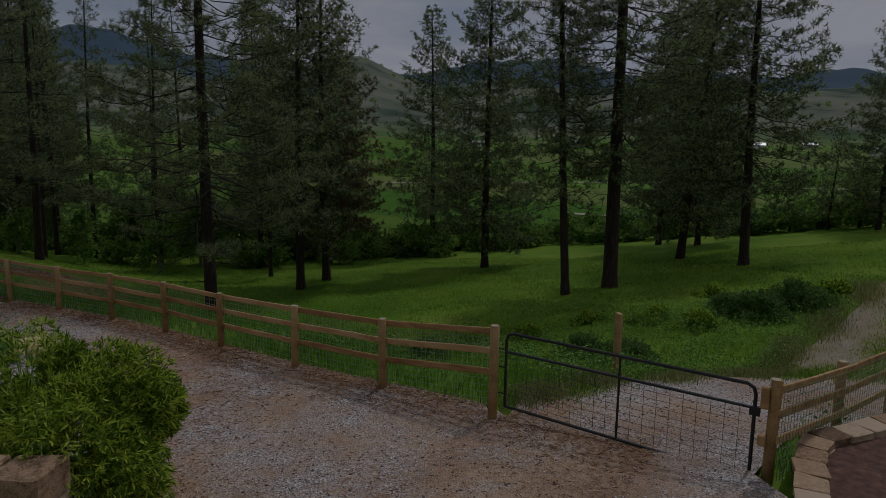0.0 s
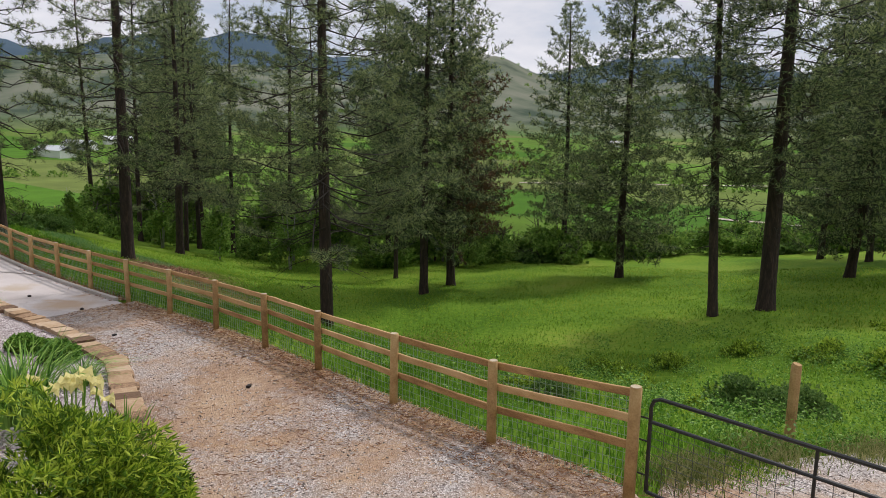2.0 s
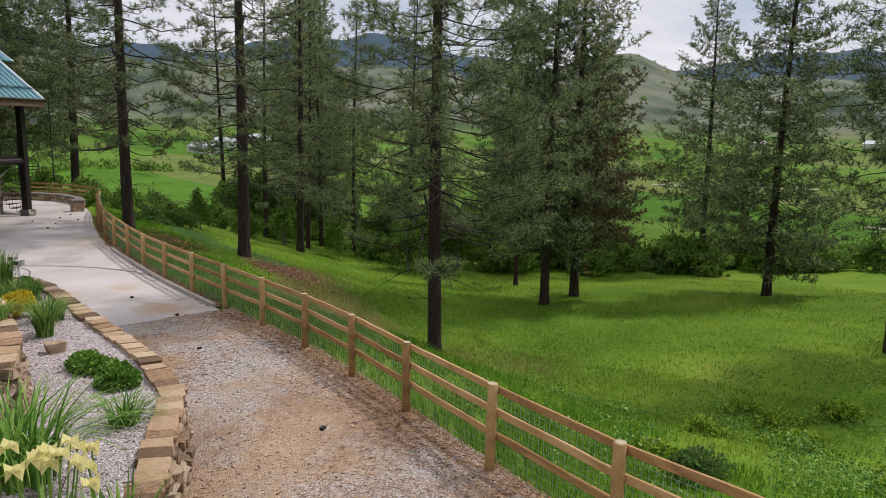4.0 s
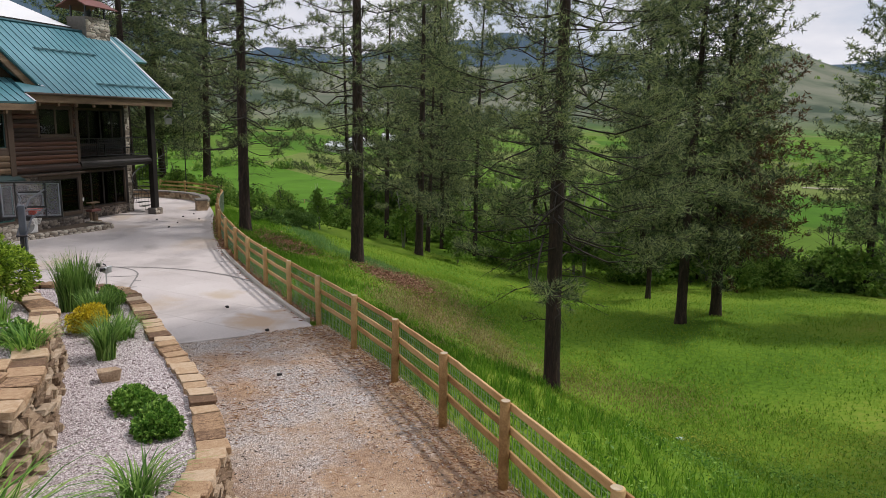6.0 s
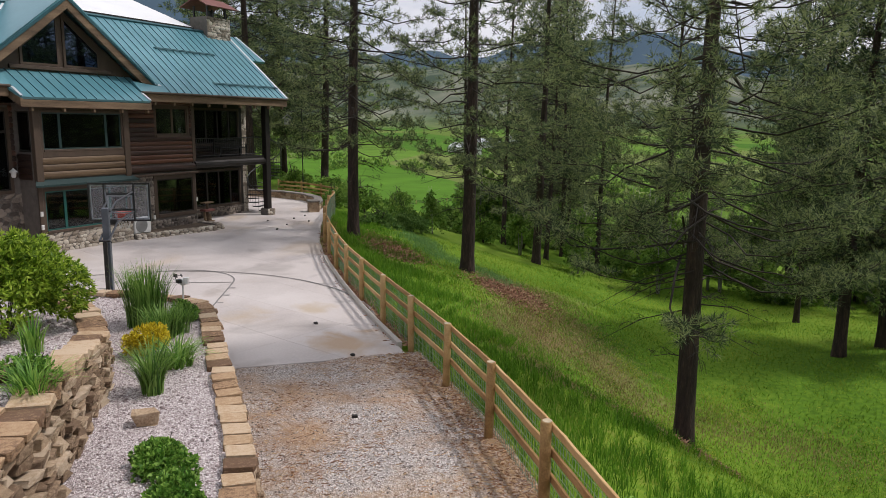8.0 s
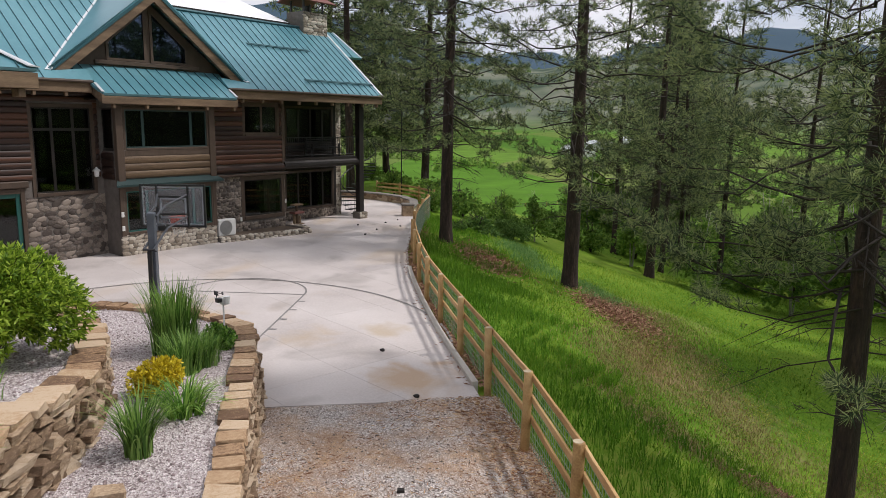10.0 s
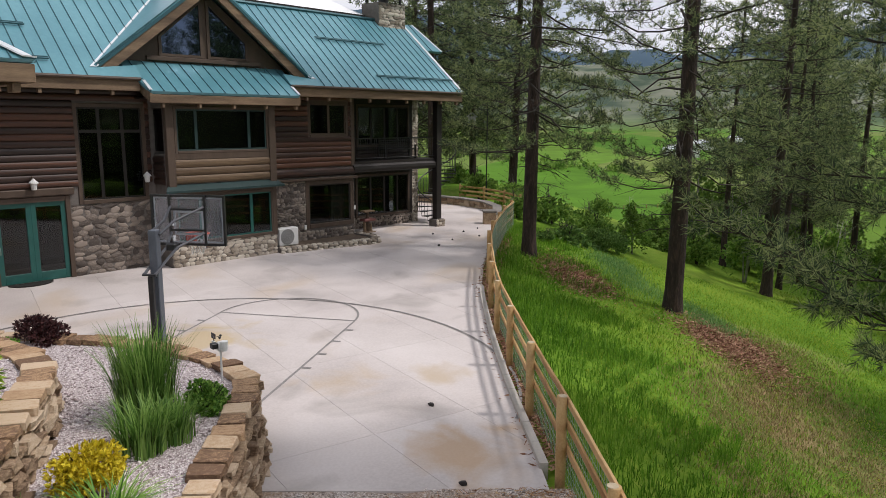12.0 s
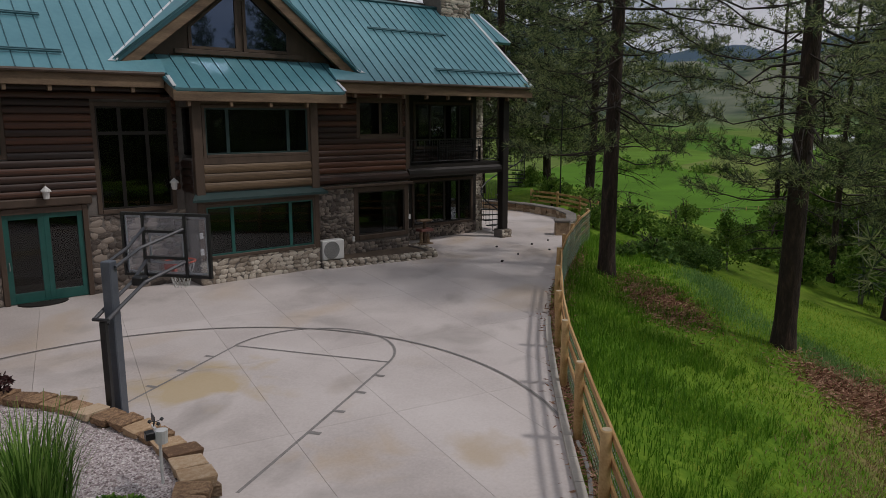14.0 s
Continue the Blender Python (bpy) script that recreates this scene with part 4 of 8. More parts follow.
def logs(parent, a0, a1, z0, z1, y, holes, course=0.2, data=None):
    r = random.Random(int(a0 * 10))
    n = max(1, round((z1 - z0) / course))
    h = (z1 - z0) / n
    for i in range(n):
        z = z0 + h * (i + 0.5)
        for s, e in free_spans(a0, a1, z - h * 0.35, z + h * 0.35, holes):
            piece("log", data or LOG, parent, Matrix.Translation((s, y + r.uniform(-0.004, 0.004), z)) @ Matrix.Diagonal((e - s, 0.075, h * 0.985, 1)))


def window(a0, a1, z0, z1, y, splits=(), transom=None, trim=0.13, frame=None, name="window", parent=None, sill=True):
    """Brown trim, coloured frames and a glass pane for each light; y is the wall's face."""
    w = part(name, Geo().box((a0, y - 0.035, z0), (a0 + trim, y + 0.09, z1), None, 0.008).box((a1 - trim, y - 0.035, z0), (a1, y + 0.09, z1), None, 0.008).box((a0 + trim, y - 0.04, z1 - trim), (a1 - trim, y + 0.09, z1), None, 0.008).box((a0 + trim, y - 0.06, z0), (a1 - trim, y + 0.09, z0 + trim), None, 0.01), M_BROWN, parent or house)
    xs = [a0 + trim] + [a0 + (a1 - a0) * s for s in splits] + [a1 - trim]
    zs = [z0 + trim] + ([transom] if transom else []) + [z1 - trim]
    t = 0.05
    for x0, x1 in zip(xs[:-1], xs[1:]):
        for y0, y1 in zip(zs[:-1], zs[1:]):
            g = Geo()
            g.box((x0, y, y0), (x0 + t, y + 0.06, y1)).box((x1 - t, y, y0), (x1, y + 0.06, y1)).box((x0 + t, y, y0), (x1 - t, y + 0.06, y0 + t)).box((x0 + t, y, y1 - t), (x1 - t, y + 0.06, y1))
            part("window_frame", g, frame or M_GREENDARK, w)
            p = part("pane", Geo().box((x0 + t, y + 0.025, y0 + t), (x1 - t, y + 0.032, y1 - t)), M_GLASS, w)
            p.visible_shadow = False
    return w


Y_MAIN, Y_BAY, Y_RECESS = 1.4, 0.4, 3.0
A_LEFT, A_CORNER, A_END = -15.0, 8.55, 13.4
# openings: a0, a1, z0, z1
H_DOOR = (-4.85, -2.62, FLOOR_Z, 2.80)
H_TALL = (-2.34, -0.12, 2.48, 5.62)
H_LEFT = (-6.6, -4.42, 4.10, 5.55)
H_UP = (6.28, 8.30, 4.45, 5.90)
H_LOW = (6.12, 8.52, 0.82, 2.74)
MAIN_HOLES = [H_DOOR, H_TALL, H_LEFT, H_UP, H_LOW]
core = wall_core("front_wall", A_LEFT, A_CORNER, FLOOR_Z - 0.3, 6.3, Y_MAIN, Y_MAIN + 0.2, MAIN_HOLES, M_MORTAR, house)
logs(core, A_LEFT + 5, -0.0, 3.05, 6.1, Y_MAIN, MAIN_HOLES)
logs(core, 4.1, A_CORNER - 0.16, 3.28, 6.1, Y_MAIN, MAIN_HOLES)
stones(core, -2.62, 0.15, FLOOR_Z, 2.46, Y_MAIN, MAIN_HOLES, 1, 0.25)
stones(core, -6.2, -4.85, FLOOR_Z, 2.85, Y_MAIN, MAIN_HOLES, 2, 0.24)
stones(core, 4.1, A_CORNER, FLOOR_Z, 2.74, Y_MAIN, MAIN_HOLES, 3, 0.19)
# beams between the storeys
part("beam", Geo().box((-10, Y_MAIN - 0.14, 2.82), (-2.5, Y_MAIN, 3.05), None, 0.03), M_BROWN, house, "weathered dark timber ledge over the door")
g = Geo()
g.tube([(4.2, Y_MAIN - 0.02, 3.08), (A_CORNER, Y_MAIN - 0.02, 3.08)], 0.17, 10)
part("belt_log", g, M_LOG, house)
part("belt_ledge", Geo().box((4.2, Y_MAIN - 0.2, 2.76), (A_CORNER + 0.1, Y_MAIN, 2.86), None, 0.02), M_BROWN, house)
part("corner_post", Geo().box((A_CORNER - 0.16, Y_MAIN - 0.09, 2.9), (A_CORNER + 0.03, Y_MAIN + 0.2, 6.15), None, 0.015), M_BROWN, house)
window(*H_TALL, Y_MAIN, (0.34, 0.67), 4.75, 0.12, M_DARKWOOD)
window(*H_LEFT, Y_MAIN, (0.5,))
window(*H_UP, Y_MAIN, (0.52,), None, 0.13, M_BROWN)
window(*H_LOW, Y_MAIN, (), None, 0.17, M_DARKWOOD)
# curtain behind the lower window
cg = Geo()
for i in range(14):
    cg.tube([(7.55 + i * 0.05, Y_MAIN + 0.22 + 0.02 * (i % 2), 1.0), (7.55 + i * 0.05, Y_MAIN + 0.22 + 0.02 * (i % 2), 2.6)], 0.032, 6)
part("curtain", cg, M_CURTAIN, house)


def french_door():
    a0, a1, z0, z1 = H_DOOR
    d = part("door", Geo().box((a0, Y_MAIN - 0.06, z0), (a0 + 0.14, Y_MAIN + 0.1, z1), None, 0.01).box((a1 - 0.14, Y_MAIN - 0.06, z0), (a1, Y_MAIN + 0.1, z1), None, 0.01).box((a0 + 0.14, Y_MAIN - 0.06, z1 - 0.16), (a1 - 0.14, Y_MAIN + 0.1, z1), None, 0.01), M_BROWN, house, "dark teal double glazed door")
    x0, x1 = a0 + 0.14, a1 - 0.14
    m = (x0 + x1) / 2
    for s, e in ((x0, m), (m, x1)):
        leaf = Geo()
        leaf.box((s, Y_MAIN, z0 + 0.02), (s + 0.14, Y_MAIN + 0.06, z1 - 0.16), None, 0.006).box((e - 0.14, Y_MAIN, z0 + 0.02), (e, Y_MAIN + 0.06, z1 - 0.16), None, 0.006)
        leaf.box((s + 0.14, Y_MAIN, z0 + 0.02), (e - 0.14, Y_MAIN + 0.06, z0 + 0.30), None, 0.006).box((s + 0.14, Y_MAIN, z1 - 0.30), (e - 0.14, Y_MAIN + 0.06, z1 - 0.16), None, 0.006)
        part("door_leaf", leaf, M_GREENFRAME, d)
        p = part("pane", Geo().box((s + 0.14, Y_MAIN + 0.025, z0 + 0.30), (e - 0.14, Y_MAIN + 0.033, z1 - 0.30)), M_GLASS, d)
        p.visible_shadow = False
    part("handle", Geo().tube([(x0 + 0.07, Y_MAIN - 0.01, z0 + 0.95), (x0 + 0.07, Y_MAIN - 0.05, z0 + 1.0), (x0 + 0.07, Y_MAIN - 0.05, z0 + 1.12), (x0 + 0.07, Y_MAIN - 0.01, z0 + 1.17)], 0.012, 6), M_GRILL, d)


french_door()

# ---- the bay ----
A0, A1 = 0.12, 4.14
B_UP = (0.40, 3.92, 4.02, 5.56)
B_LOW = (0.28, 4.02, 0.98, 2.66)
bay = wall_core("bay_wall", A0, A1, FLOOR_Z - 0.3, 6.0, Y_BAY, Y_BAY + 0.16, [B_UP, B_LOW], M_MORTAR, house)
side = Geo()
side.box((A0, Y_BAY + 0.16, FLOOR_Z - 0.3), (A0 + 0.14, Y_MAIN, 4.0)).box((A0, Y_BAY + 0.16, 5.5), (A0 + 0.14, Y_MAIN, 6.0)).box((A1 - 0.14, Y_BAY + 0.16, FLOOR_Z - 0.3), (A1, Y_MAIN, 6.0))
part("bay_side_wall", side, M_MORTAR, house)
stones(bay, A0, A1, FLOOR_Z, 0.98, Y_BAY, [], 5, 0.22, PEBBLES_PALE)
logs(bay, 0.38, 3.92, 3.02, 3.82, Y_BAY, [], 0.27, LOG_PALE)
bay_side = part("bay_side_logs", Geo().box((A0 - 0.004, Y_BAY + 0.2, 3.0), (A0 + 0.02, Y_MAIN - 0.05, 3.9)), M_LOG, house)
for i in range(4):
    piece("log", LOG, bay_side, Matrix.Translation((A0, Y_MAIN - 0.05, 3.1 + i * 0.24)) @ pose(0, 0, 0, 0, 0, -90) @ Matrix.Diagonal((0.75, 0.075, 0.235, 1)))
part("bay_side_glass", Geo().box((A0 + 0.03, Y_BAY + 0.3, 4.1), (A0 + 0.04, Y_MAIN - 0.1, 5.45)), M_GLASS, house)
for x in (A0 - 0.02, A1 - 0.24):
    part("corner_post", Geo().box((x, Y_BAY - 0.1, 2.9), (x + 0.27, Y_BAY + 0.1, 6.0), None, 0.015), M_BROWN, house)
part("window_board", Geo().box((0.38, Y_BAY - 0.05, 3.82), (3.92, Y_BAY, 4.03), None, 0.01), M_BROWN, house)
for x in (A0 + 0.0, A1 - 0.16):
    part("corner_board", Geo().box((x, Y_BAY - 0.05, 0.95), (x + 0.17, Y_BAY + 0.05, 2.78), None, 0.01), M_BROWN, house)
part("head_board", Geo().box((A0, Y_BAY - 0.045, 2.66), (A1, Y_BAY, 2.82), None, 0.01), M_BROWN, house)
bl = Geo()
bl.poly([(A0 - 0.22, Y_BAY - 0.3, 2.82), (A1 + 0.2, Y_BAY - 0.3, 2.82), (A1 + 0.02, Y_BAY, 3.0), (A0 - 0.02, Y_BAY, 3.0)], 0.05)
bl.box((A0 - 0.22, Y_BAY - 0.31, 2.75), (A1 + 0.2, Y_BAY - 0.28, 2.825))
part("bay_ledge", bl, M_GREENDARK, house, "narrow blue-green metal ledge")
window(*B_UP, Y_BAY, (0.22, 0.78), None, 0.09)
window(*B_LOW, Y_BAY, (0.24, 0.76), None, 0.1, M_GREENFRAME)
sw = Geo().box((0.3, Y_BAY - 0.01, 5.56), (3.95, Y_BAY + 0.02, 5.9))
part("soffit_board", sw, M_BROWN, house)

# ---- covered deck ----
R_UP = (10.0, 13.2, 3.95, 5.85)
R_LOW = (9.9, 13.2, 0.75, 2.72)
# wall under the deck roof, its shade put into the near-black wood colour
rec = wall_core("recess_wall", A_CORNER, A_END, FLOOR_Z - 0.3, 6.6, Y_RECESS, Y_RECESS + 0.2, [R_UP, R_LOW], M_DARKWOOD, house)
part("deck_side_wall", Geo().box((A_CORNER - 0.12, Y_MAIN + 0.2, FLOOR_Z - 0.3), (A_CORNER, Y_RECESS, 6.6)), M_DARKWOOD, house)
stones(rec, 9.4, A_END, FLOOR_Z, 0.75, Y_RECESS, [], 9, 0.19)
logs(rec, 10.0, A_END - 0.2, 3.45, 3.95, Y_RECESS, [], 0.17)
window(*R_UP, Y_RECESS, (0.27, 0.52, 0.77), None, 0.1, M_DARKWOOD)
window(*R_LOW, Y_RECESS, (0.27, 0.52, 0.77), None, 0.1, M_DARKWOOD)
deck = part("deck", Geo().box((A_CORNER, Y_MAIN - 0.1, 3.3), (A_END + 0.1, Y_RECESS, 3.42)), M_DARKWOOD, house)
part("deck_beam", Geo().tube([(A_CORNER - 0.1, Y_MAIN - 0.05, 3.15), (A_END + 0.15, Y_MAIN - 0.05, 3.15)], 0.18, 10), M_DARKWOOD, deck)
for i in range(6):
    x = A_CORNER + 0.5 + i * 0.85
    part("joist", Geo().box((x, Y_MAIN, 3.12), (x + 0.06, Y_RECESS, 3.3)), M_DARKWOOD, deck)
rail = part("deck_railing", Geo().tube([(A_CORNER + 0.1, Y_MAIN - 0.02, 4.38), (A_END - 0.1, Y_MAIN - 0.02, 4.38)], 0.025, 6).tube([(A_CORNER + 0.1, Y_MAIN - 0.02, 3.55), (A_END - 0.1, Y_MAIN - 0.02, 3.55)], 0.018, 6).tube([(A_END, Y_MAIN + 0.1, 4.38), (A_END, Y_RECESS - 0.5, 4.38)], 0.025, 6), M_BLACK, house)
for i in range(38):
    x = A_CORNER + 0.15 + i * 0.125
    part("baluster", Geo().tube([(x, Y_MAIN - 0.02, 3.55), (x, Y_MAIN - 0.02, 4.38)], 0.009, 5), M_BLACK, rail)
col = part("column", Geo().box((A_END - 0.16, Y_MAIN - 0.27, 0.58), (A_END + 0.16, Y_MAIN + 0.05, 6.1), None, 0.02), M_DARKWOOD, house, "tall dark square timber column")
cb = part("column_base", Geo().box((A_END - 0.27, Y_MAIN - 0.38, 0.0), (A_END + 0.27, Y_MAIN + 0.16, 0.58), None, 0.03), M_MORTAR, house, "stone column base")
stones(cb, A_END - 0.27, A_END + 0.27, 0.2, 0.57, Y_MAIN - 0.38, [], 12, 0.2, PEBBLES_PALE)
# deck seat
seat = thing("deck_bench", "dark slatted bench on the upper deck", "bench", HOUSE @ pose(11.0, Y_MAIN + 0.9, 3.42))
for i in range(4):
    part("slat", Geo().box((0, 0.3, 0.45 + i * 0.11), (1.9, 0.34, 0.52 + i * 0.11), None, 0.006), M_DARKWOOD, seat)
part("bench_seat", Geo().box((0, -0.15, 0.4), (1.9, 0.3, 0.45), None, 0.01), M_DARKWOOD, seat)
for x in (0.0, 1.82):
    part("leg", Geo().box((x, -0.15, 0), (x + 0.08, -0.07, 0.62), None, 0.008).box((x, 0.3, 0), (x + 0.08, 0.38, 0.92), None, 0.008), M_DARKWOOD, seat)

# chimney breast, running up through the roof
breast = part("chimney_breast", Geo().box((A_END + 0.02, Y_RECESS + 0.2, 0), (A_END + 0.55, Y_RECESS + 1.4, 6.3)), M_MORTAR, house, "river-stone pillar at the corner")
stones(breast, A_END + 0.02, A_END + 0.55, FLOOR_Z, 6.2, Y_RECESS + 0.2, [], 22, 0.2, PEBBLES_PALE)
stones(breast, 0, 1.2, FLOOR_Z, 6.2, 0, [], 23, 0.3, PEBBLES_PALE, Matrix.Translation((A_END + 0.55, Y_RECESS + 0.2, 0)) @ pose(0, 0, 0, 0, 0, 90))
CH0, CH1, CY0, CY1 = 12.45, 14.1, 4.25, 5.5
ch = part("chimney", Geo().box((CH0, CY0, 8.5), (CH1, CY1, 10.62)), M_MORTAR, house, "river-stone chimney with a small red metal roof")
stones(ch, CH0, CH1, 9.3, 10.6, CY0, [], 21, 0.22, PEBBLES_PALE)
stones(ch, 0, CY1 - CY0, 9.0, 10.6, 0, [], 24, 0.22, PEBBLES_PALE, Matrix.Translation((CH1, CY0, 0)) @ pose(0, 0, 0, 0, 0, 90))
cx, cy = (CH0 + CH1) / 2, (CY0 + CY1) / 2
for dx in (-0.65, 0.65):
    for dy in (-0.6, 0.6):
        part("cap_post", Geo().box((cx + dx - 0.04, cy + dy * 0.8 - 0.04, 10.6), (cx + dx + 0.04, cy + dy * 0.8 + 0.04, 11.2)), M_BLACK, ch)
part("flue", Geo().tube([(cx, cy, 10.6), (cx, cy, 11.0)], 0.2, 10), M_BLACK, ch)
rc = Geo()
for s in (-1, 1):
    pts = [(cx - 1.15, cy + s * 1.0, 11.12), (cx + 1.15, cy + s * 1.0, 11.12), (cx + 1.0, cy, 11.62), (cx - 1.0, cy, 11.62)]
    rc.poly(pts if s < 0 else pts[::-1], 0.05)
part("chimney_roof", rc, M_REDROOF, ch, "small faded red metal roof")

# ---- roofs ----
EAVE_Y, EAVE_Z, RIDGE_Y, RIDGE_Z = 0.45, 6.42, 4.6, 9.8
SLOPE = (RIDGE_Z - EAVE_Z) / (RIDGE_Y - EAVE_Y)


def roof_z(y):
    return EAVE_Z + SLOPE * (y - EAVE_Y)


RAKE = A_END + 0.85


def seam(parent, p, q, w=0.018, h=0.03):
    p, q = Vector(p), Vector(q)
    g = Geo()
    d = (q - p).normalized()
    s = Vector((1, 0, 0)) if abs(d.x) < 0.6 else Vector((0, 1, 0))
    u = d.cross(s).normalized()
    if u.z < 0:
        u = -u
    s = d.cross(u).normalized() * (w / 2)
    g.add([p - s, p + s, q + s, q - s, p - s + u * h, p + s + u * h, q + s + u * h, q - s + u * h], [(4, 5, 6, 7), (0, 1, 5, 4), (1, 2, 6, 5), (2, 3, 7, 6), (3, 0, 4, 7)])
    return part("seam", g, M_ROOF_SEAM, parent)


G_A, G_L, G_R, G_Y, G_Z0, G_Z1 = 2.2, -1.7, 6.1, 0.95, 6.68, 9.78
roof = part("roof", Geo().poly([(x, y, roof_z(y)) for x, y in ((-16, EAVE_Y), (-0.47, EAVE_Y), (-0.47, 0.95), (G_L, 0.78), (G_A, RIDGE_Y), (-16, RIDGE_Y))], 0.14).poly([(x, y, roof_z(y)) for x, y in ((4.98, EAVE_Y), (RAKE, EAVE_Y), (RAKE, RIDGE_Y), (G_A, RIDGE_Y), (G_R, 0.78), (4.98, 0.95))], 0.14), M_ROOF, house, "blue-green standing seam metal roof")
part("roof", Geo().poly([(-16, RIDGE_Y, RIDGE_Z), (RAKE, RIDGE_Y, RIDGE_Z), (RAKE, 9.4, 6.1), (-16, 9.4, 6.1)], 0.14), M_ROOF, house)
x = -9.9
while x < RAKE - 0.1:
    y0, y1 = EAVE_Y, RIDGE_Y
    if G_L < x < G_R:
        k = 1 - abs(x - G_A) / (G_R - G_A)
        y0 = max(y0, EAVE_Y + (G_Z0 + k * (G_Z1 - G_Z0) - EAVE_Z) / SLOPE)
    if y1 - y0 > 0.3:
        seam(roof, (x, y0, roof_z(y0)), (x, y1, roof_z(y1)))
    x += 0.41
# snow guards
for a0, a1, y in ((7.9, 11.6, 2.9), (9.6, RAKE - 0.15, 1.0), (-9.8, -3.2, 2.2), (-9.8, -3.0, 0.9)):
    part("snow_guard", Geo().tube([(a0, y, roof_z(y) + 0.09), (a1, y, roof_z(y) + 0.09)], 0.03, 6).tube([(a0, y + 0.1, roof_z(y + 0.1) + 0.06), (a1, y + 0.1, roof_z(y + 0.1) + 0.06)], 0.025, 6), M_ROOF_SEAM, roof)
part("rake_flashing", Geo().poly([(RAKE - 0.12, EAVE_Y, EAVE_Z + 0.035), (RAKE + 0.02, EAVE_Y, EAVE_Z + 0.035), (RAKE + 0.02, RIDGE_Y, RIDGE_Z + 0.035), (RAKE - 0.12, RIDGE_Y, RIDGE_Z + 0.035)], 0.03), M_FLASH, roof)
Y_EAR = RIDGE_Y - 0.4 * (RIDGE_Y - EAVE_Y)
ear = part("roof_ear", Geo().poly([(RAKE + 0.02, Y_EAR, roof_z(Y_EAR)), (RAKE + 1.1, Y_EAR, roof_z(Y_EAR)), (RAKE + 0.65, RIDGE_Y, RIDGE_Z), (RAKE + 0.02, RIDGE_Y, RIDGE_Z)], 0.12), M_ROOF, roof, "upper roof edge that reaches past the gable")
seam(ear, (RAKE + 0.38, Y_EAR, roof_z(Y_EAR)), (RAKE + 0.38, RIDGE_Y, RIDGE_Z))
part("ear_flashing", Geo().poly([(RAKE + 1.02, Y_EAR, roof_z(Y_EAR) + 0.03), (RAKE + 1.13, Y_EAR, roof_z(Y_EAR) + 0.03), (RAKE + 0.68, RIDGE_Y, RIDGE_Z + 0.03), (RAKE + 0.57, RIDGE_Y, RIDGE_Z + 0.03)], 0.03), M_FLASH, roof)
part("ridge_cap", Geo().tube([(-16, RIDGE_Y, RIDGE_Z + 0.03), (RAKE, RIDGE_Y, RIDGE_Z + 0.03)], 0.08, 8), M_ROOF_SEAM, roof)
for a0, a1 in ((-10, -0.55), (5.0, RAKE - 0.02)):
    part("fascia", Geo().box((a0, EAVE_Y + 0.03, 6.0), (a1, EAVE_Y + 0.13, 6.33), None, 0.012), M_BEAM, house, "weathered brown timber fascia")
    part("gutter", Geo().tube([(a0, EAVE_Y - 0.02, 6.37), (a1, EAVE_Y - 0.02, 6.37)], 0.055, 8), M_BROWN, house)
# eave shade is included in the soffit's near-black colour
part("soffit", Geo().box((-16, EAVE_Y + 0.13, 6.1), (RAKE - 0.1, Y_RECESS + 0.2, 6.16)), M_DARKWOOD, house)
for i in range(24):
    x = -9.6 + i * 1.02
    if -0.6 < x < 5.0 or x > RAKE - 0.3:
        continue
    part("rafter_tail", Geo().box((x, EAVE_Y + 0.06, 5.86), (x + 0.1, EAVE_Y + 0.2, 6.02), None, 0.01), M_BEAM, house)
# raised roof behind the ridge, its sky reflection painted as a pale colour
pr = Geo().poly([(-3, RIDGE_Y + 0.1, 10.0), (11.9, RIDGE_Y + 0.1, 10.0), (11.9, 9.5, 11.75), (-3, 9.5, 11.75)], 0.12)
part("upper_roof", pr, M_ROOF_SHEEN, house, "raised metal roof behind the ridge, sky reflection painted pale")
part("upper_fascia", Geo().box((-3, RIDGE_Y + 0.02, 9.75), (11.9, RIDGE_Y + 0.1, 9.98)), M_DARKWOOD, house)
part("upper_wall", Geo().box((-3, RIDGE_Y + 0.12, 8.5), (11.85, 9.4, 9.86)), M_DARKWOOD, house)

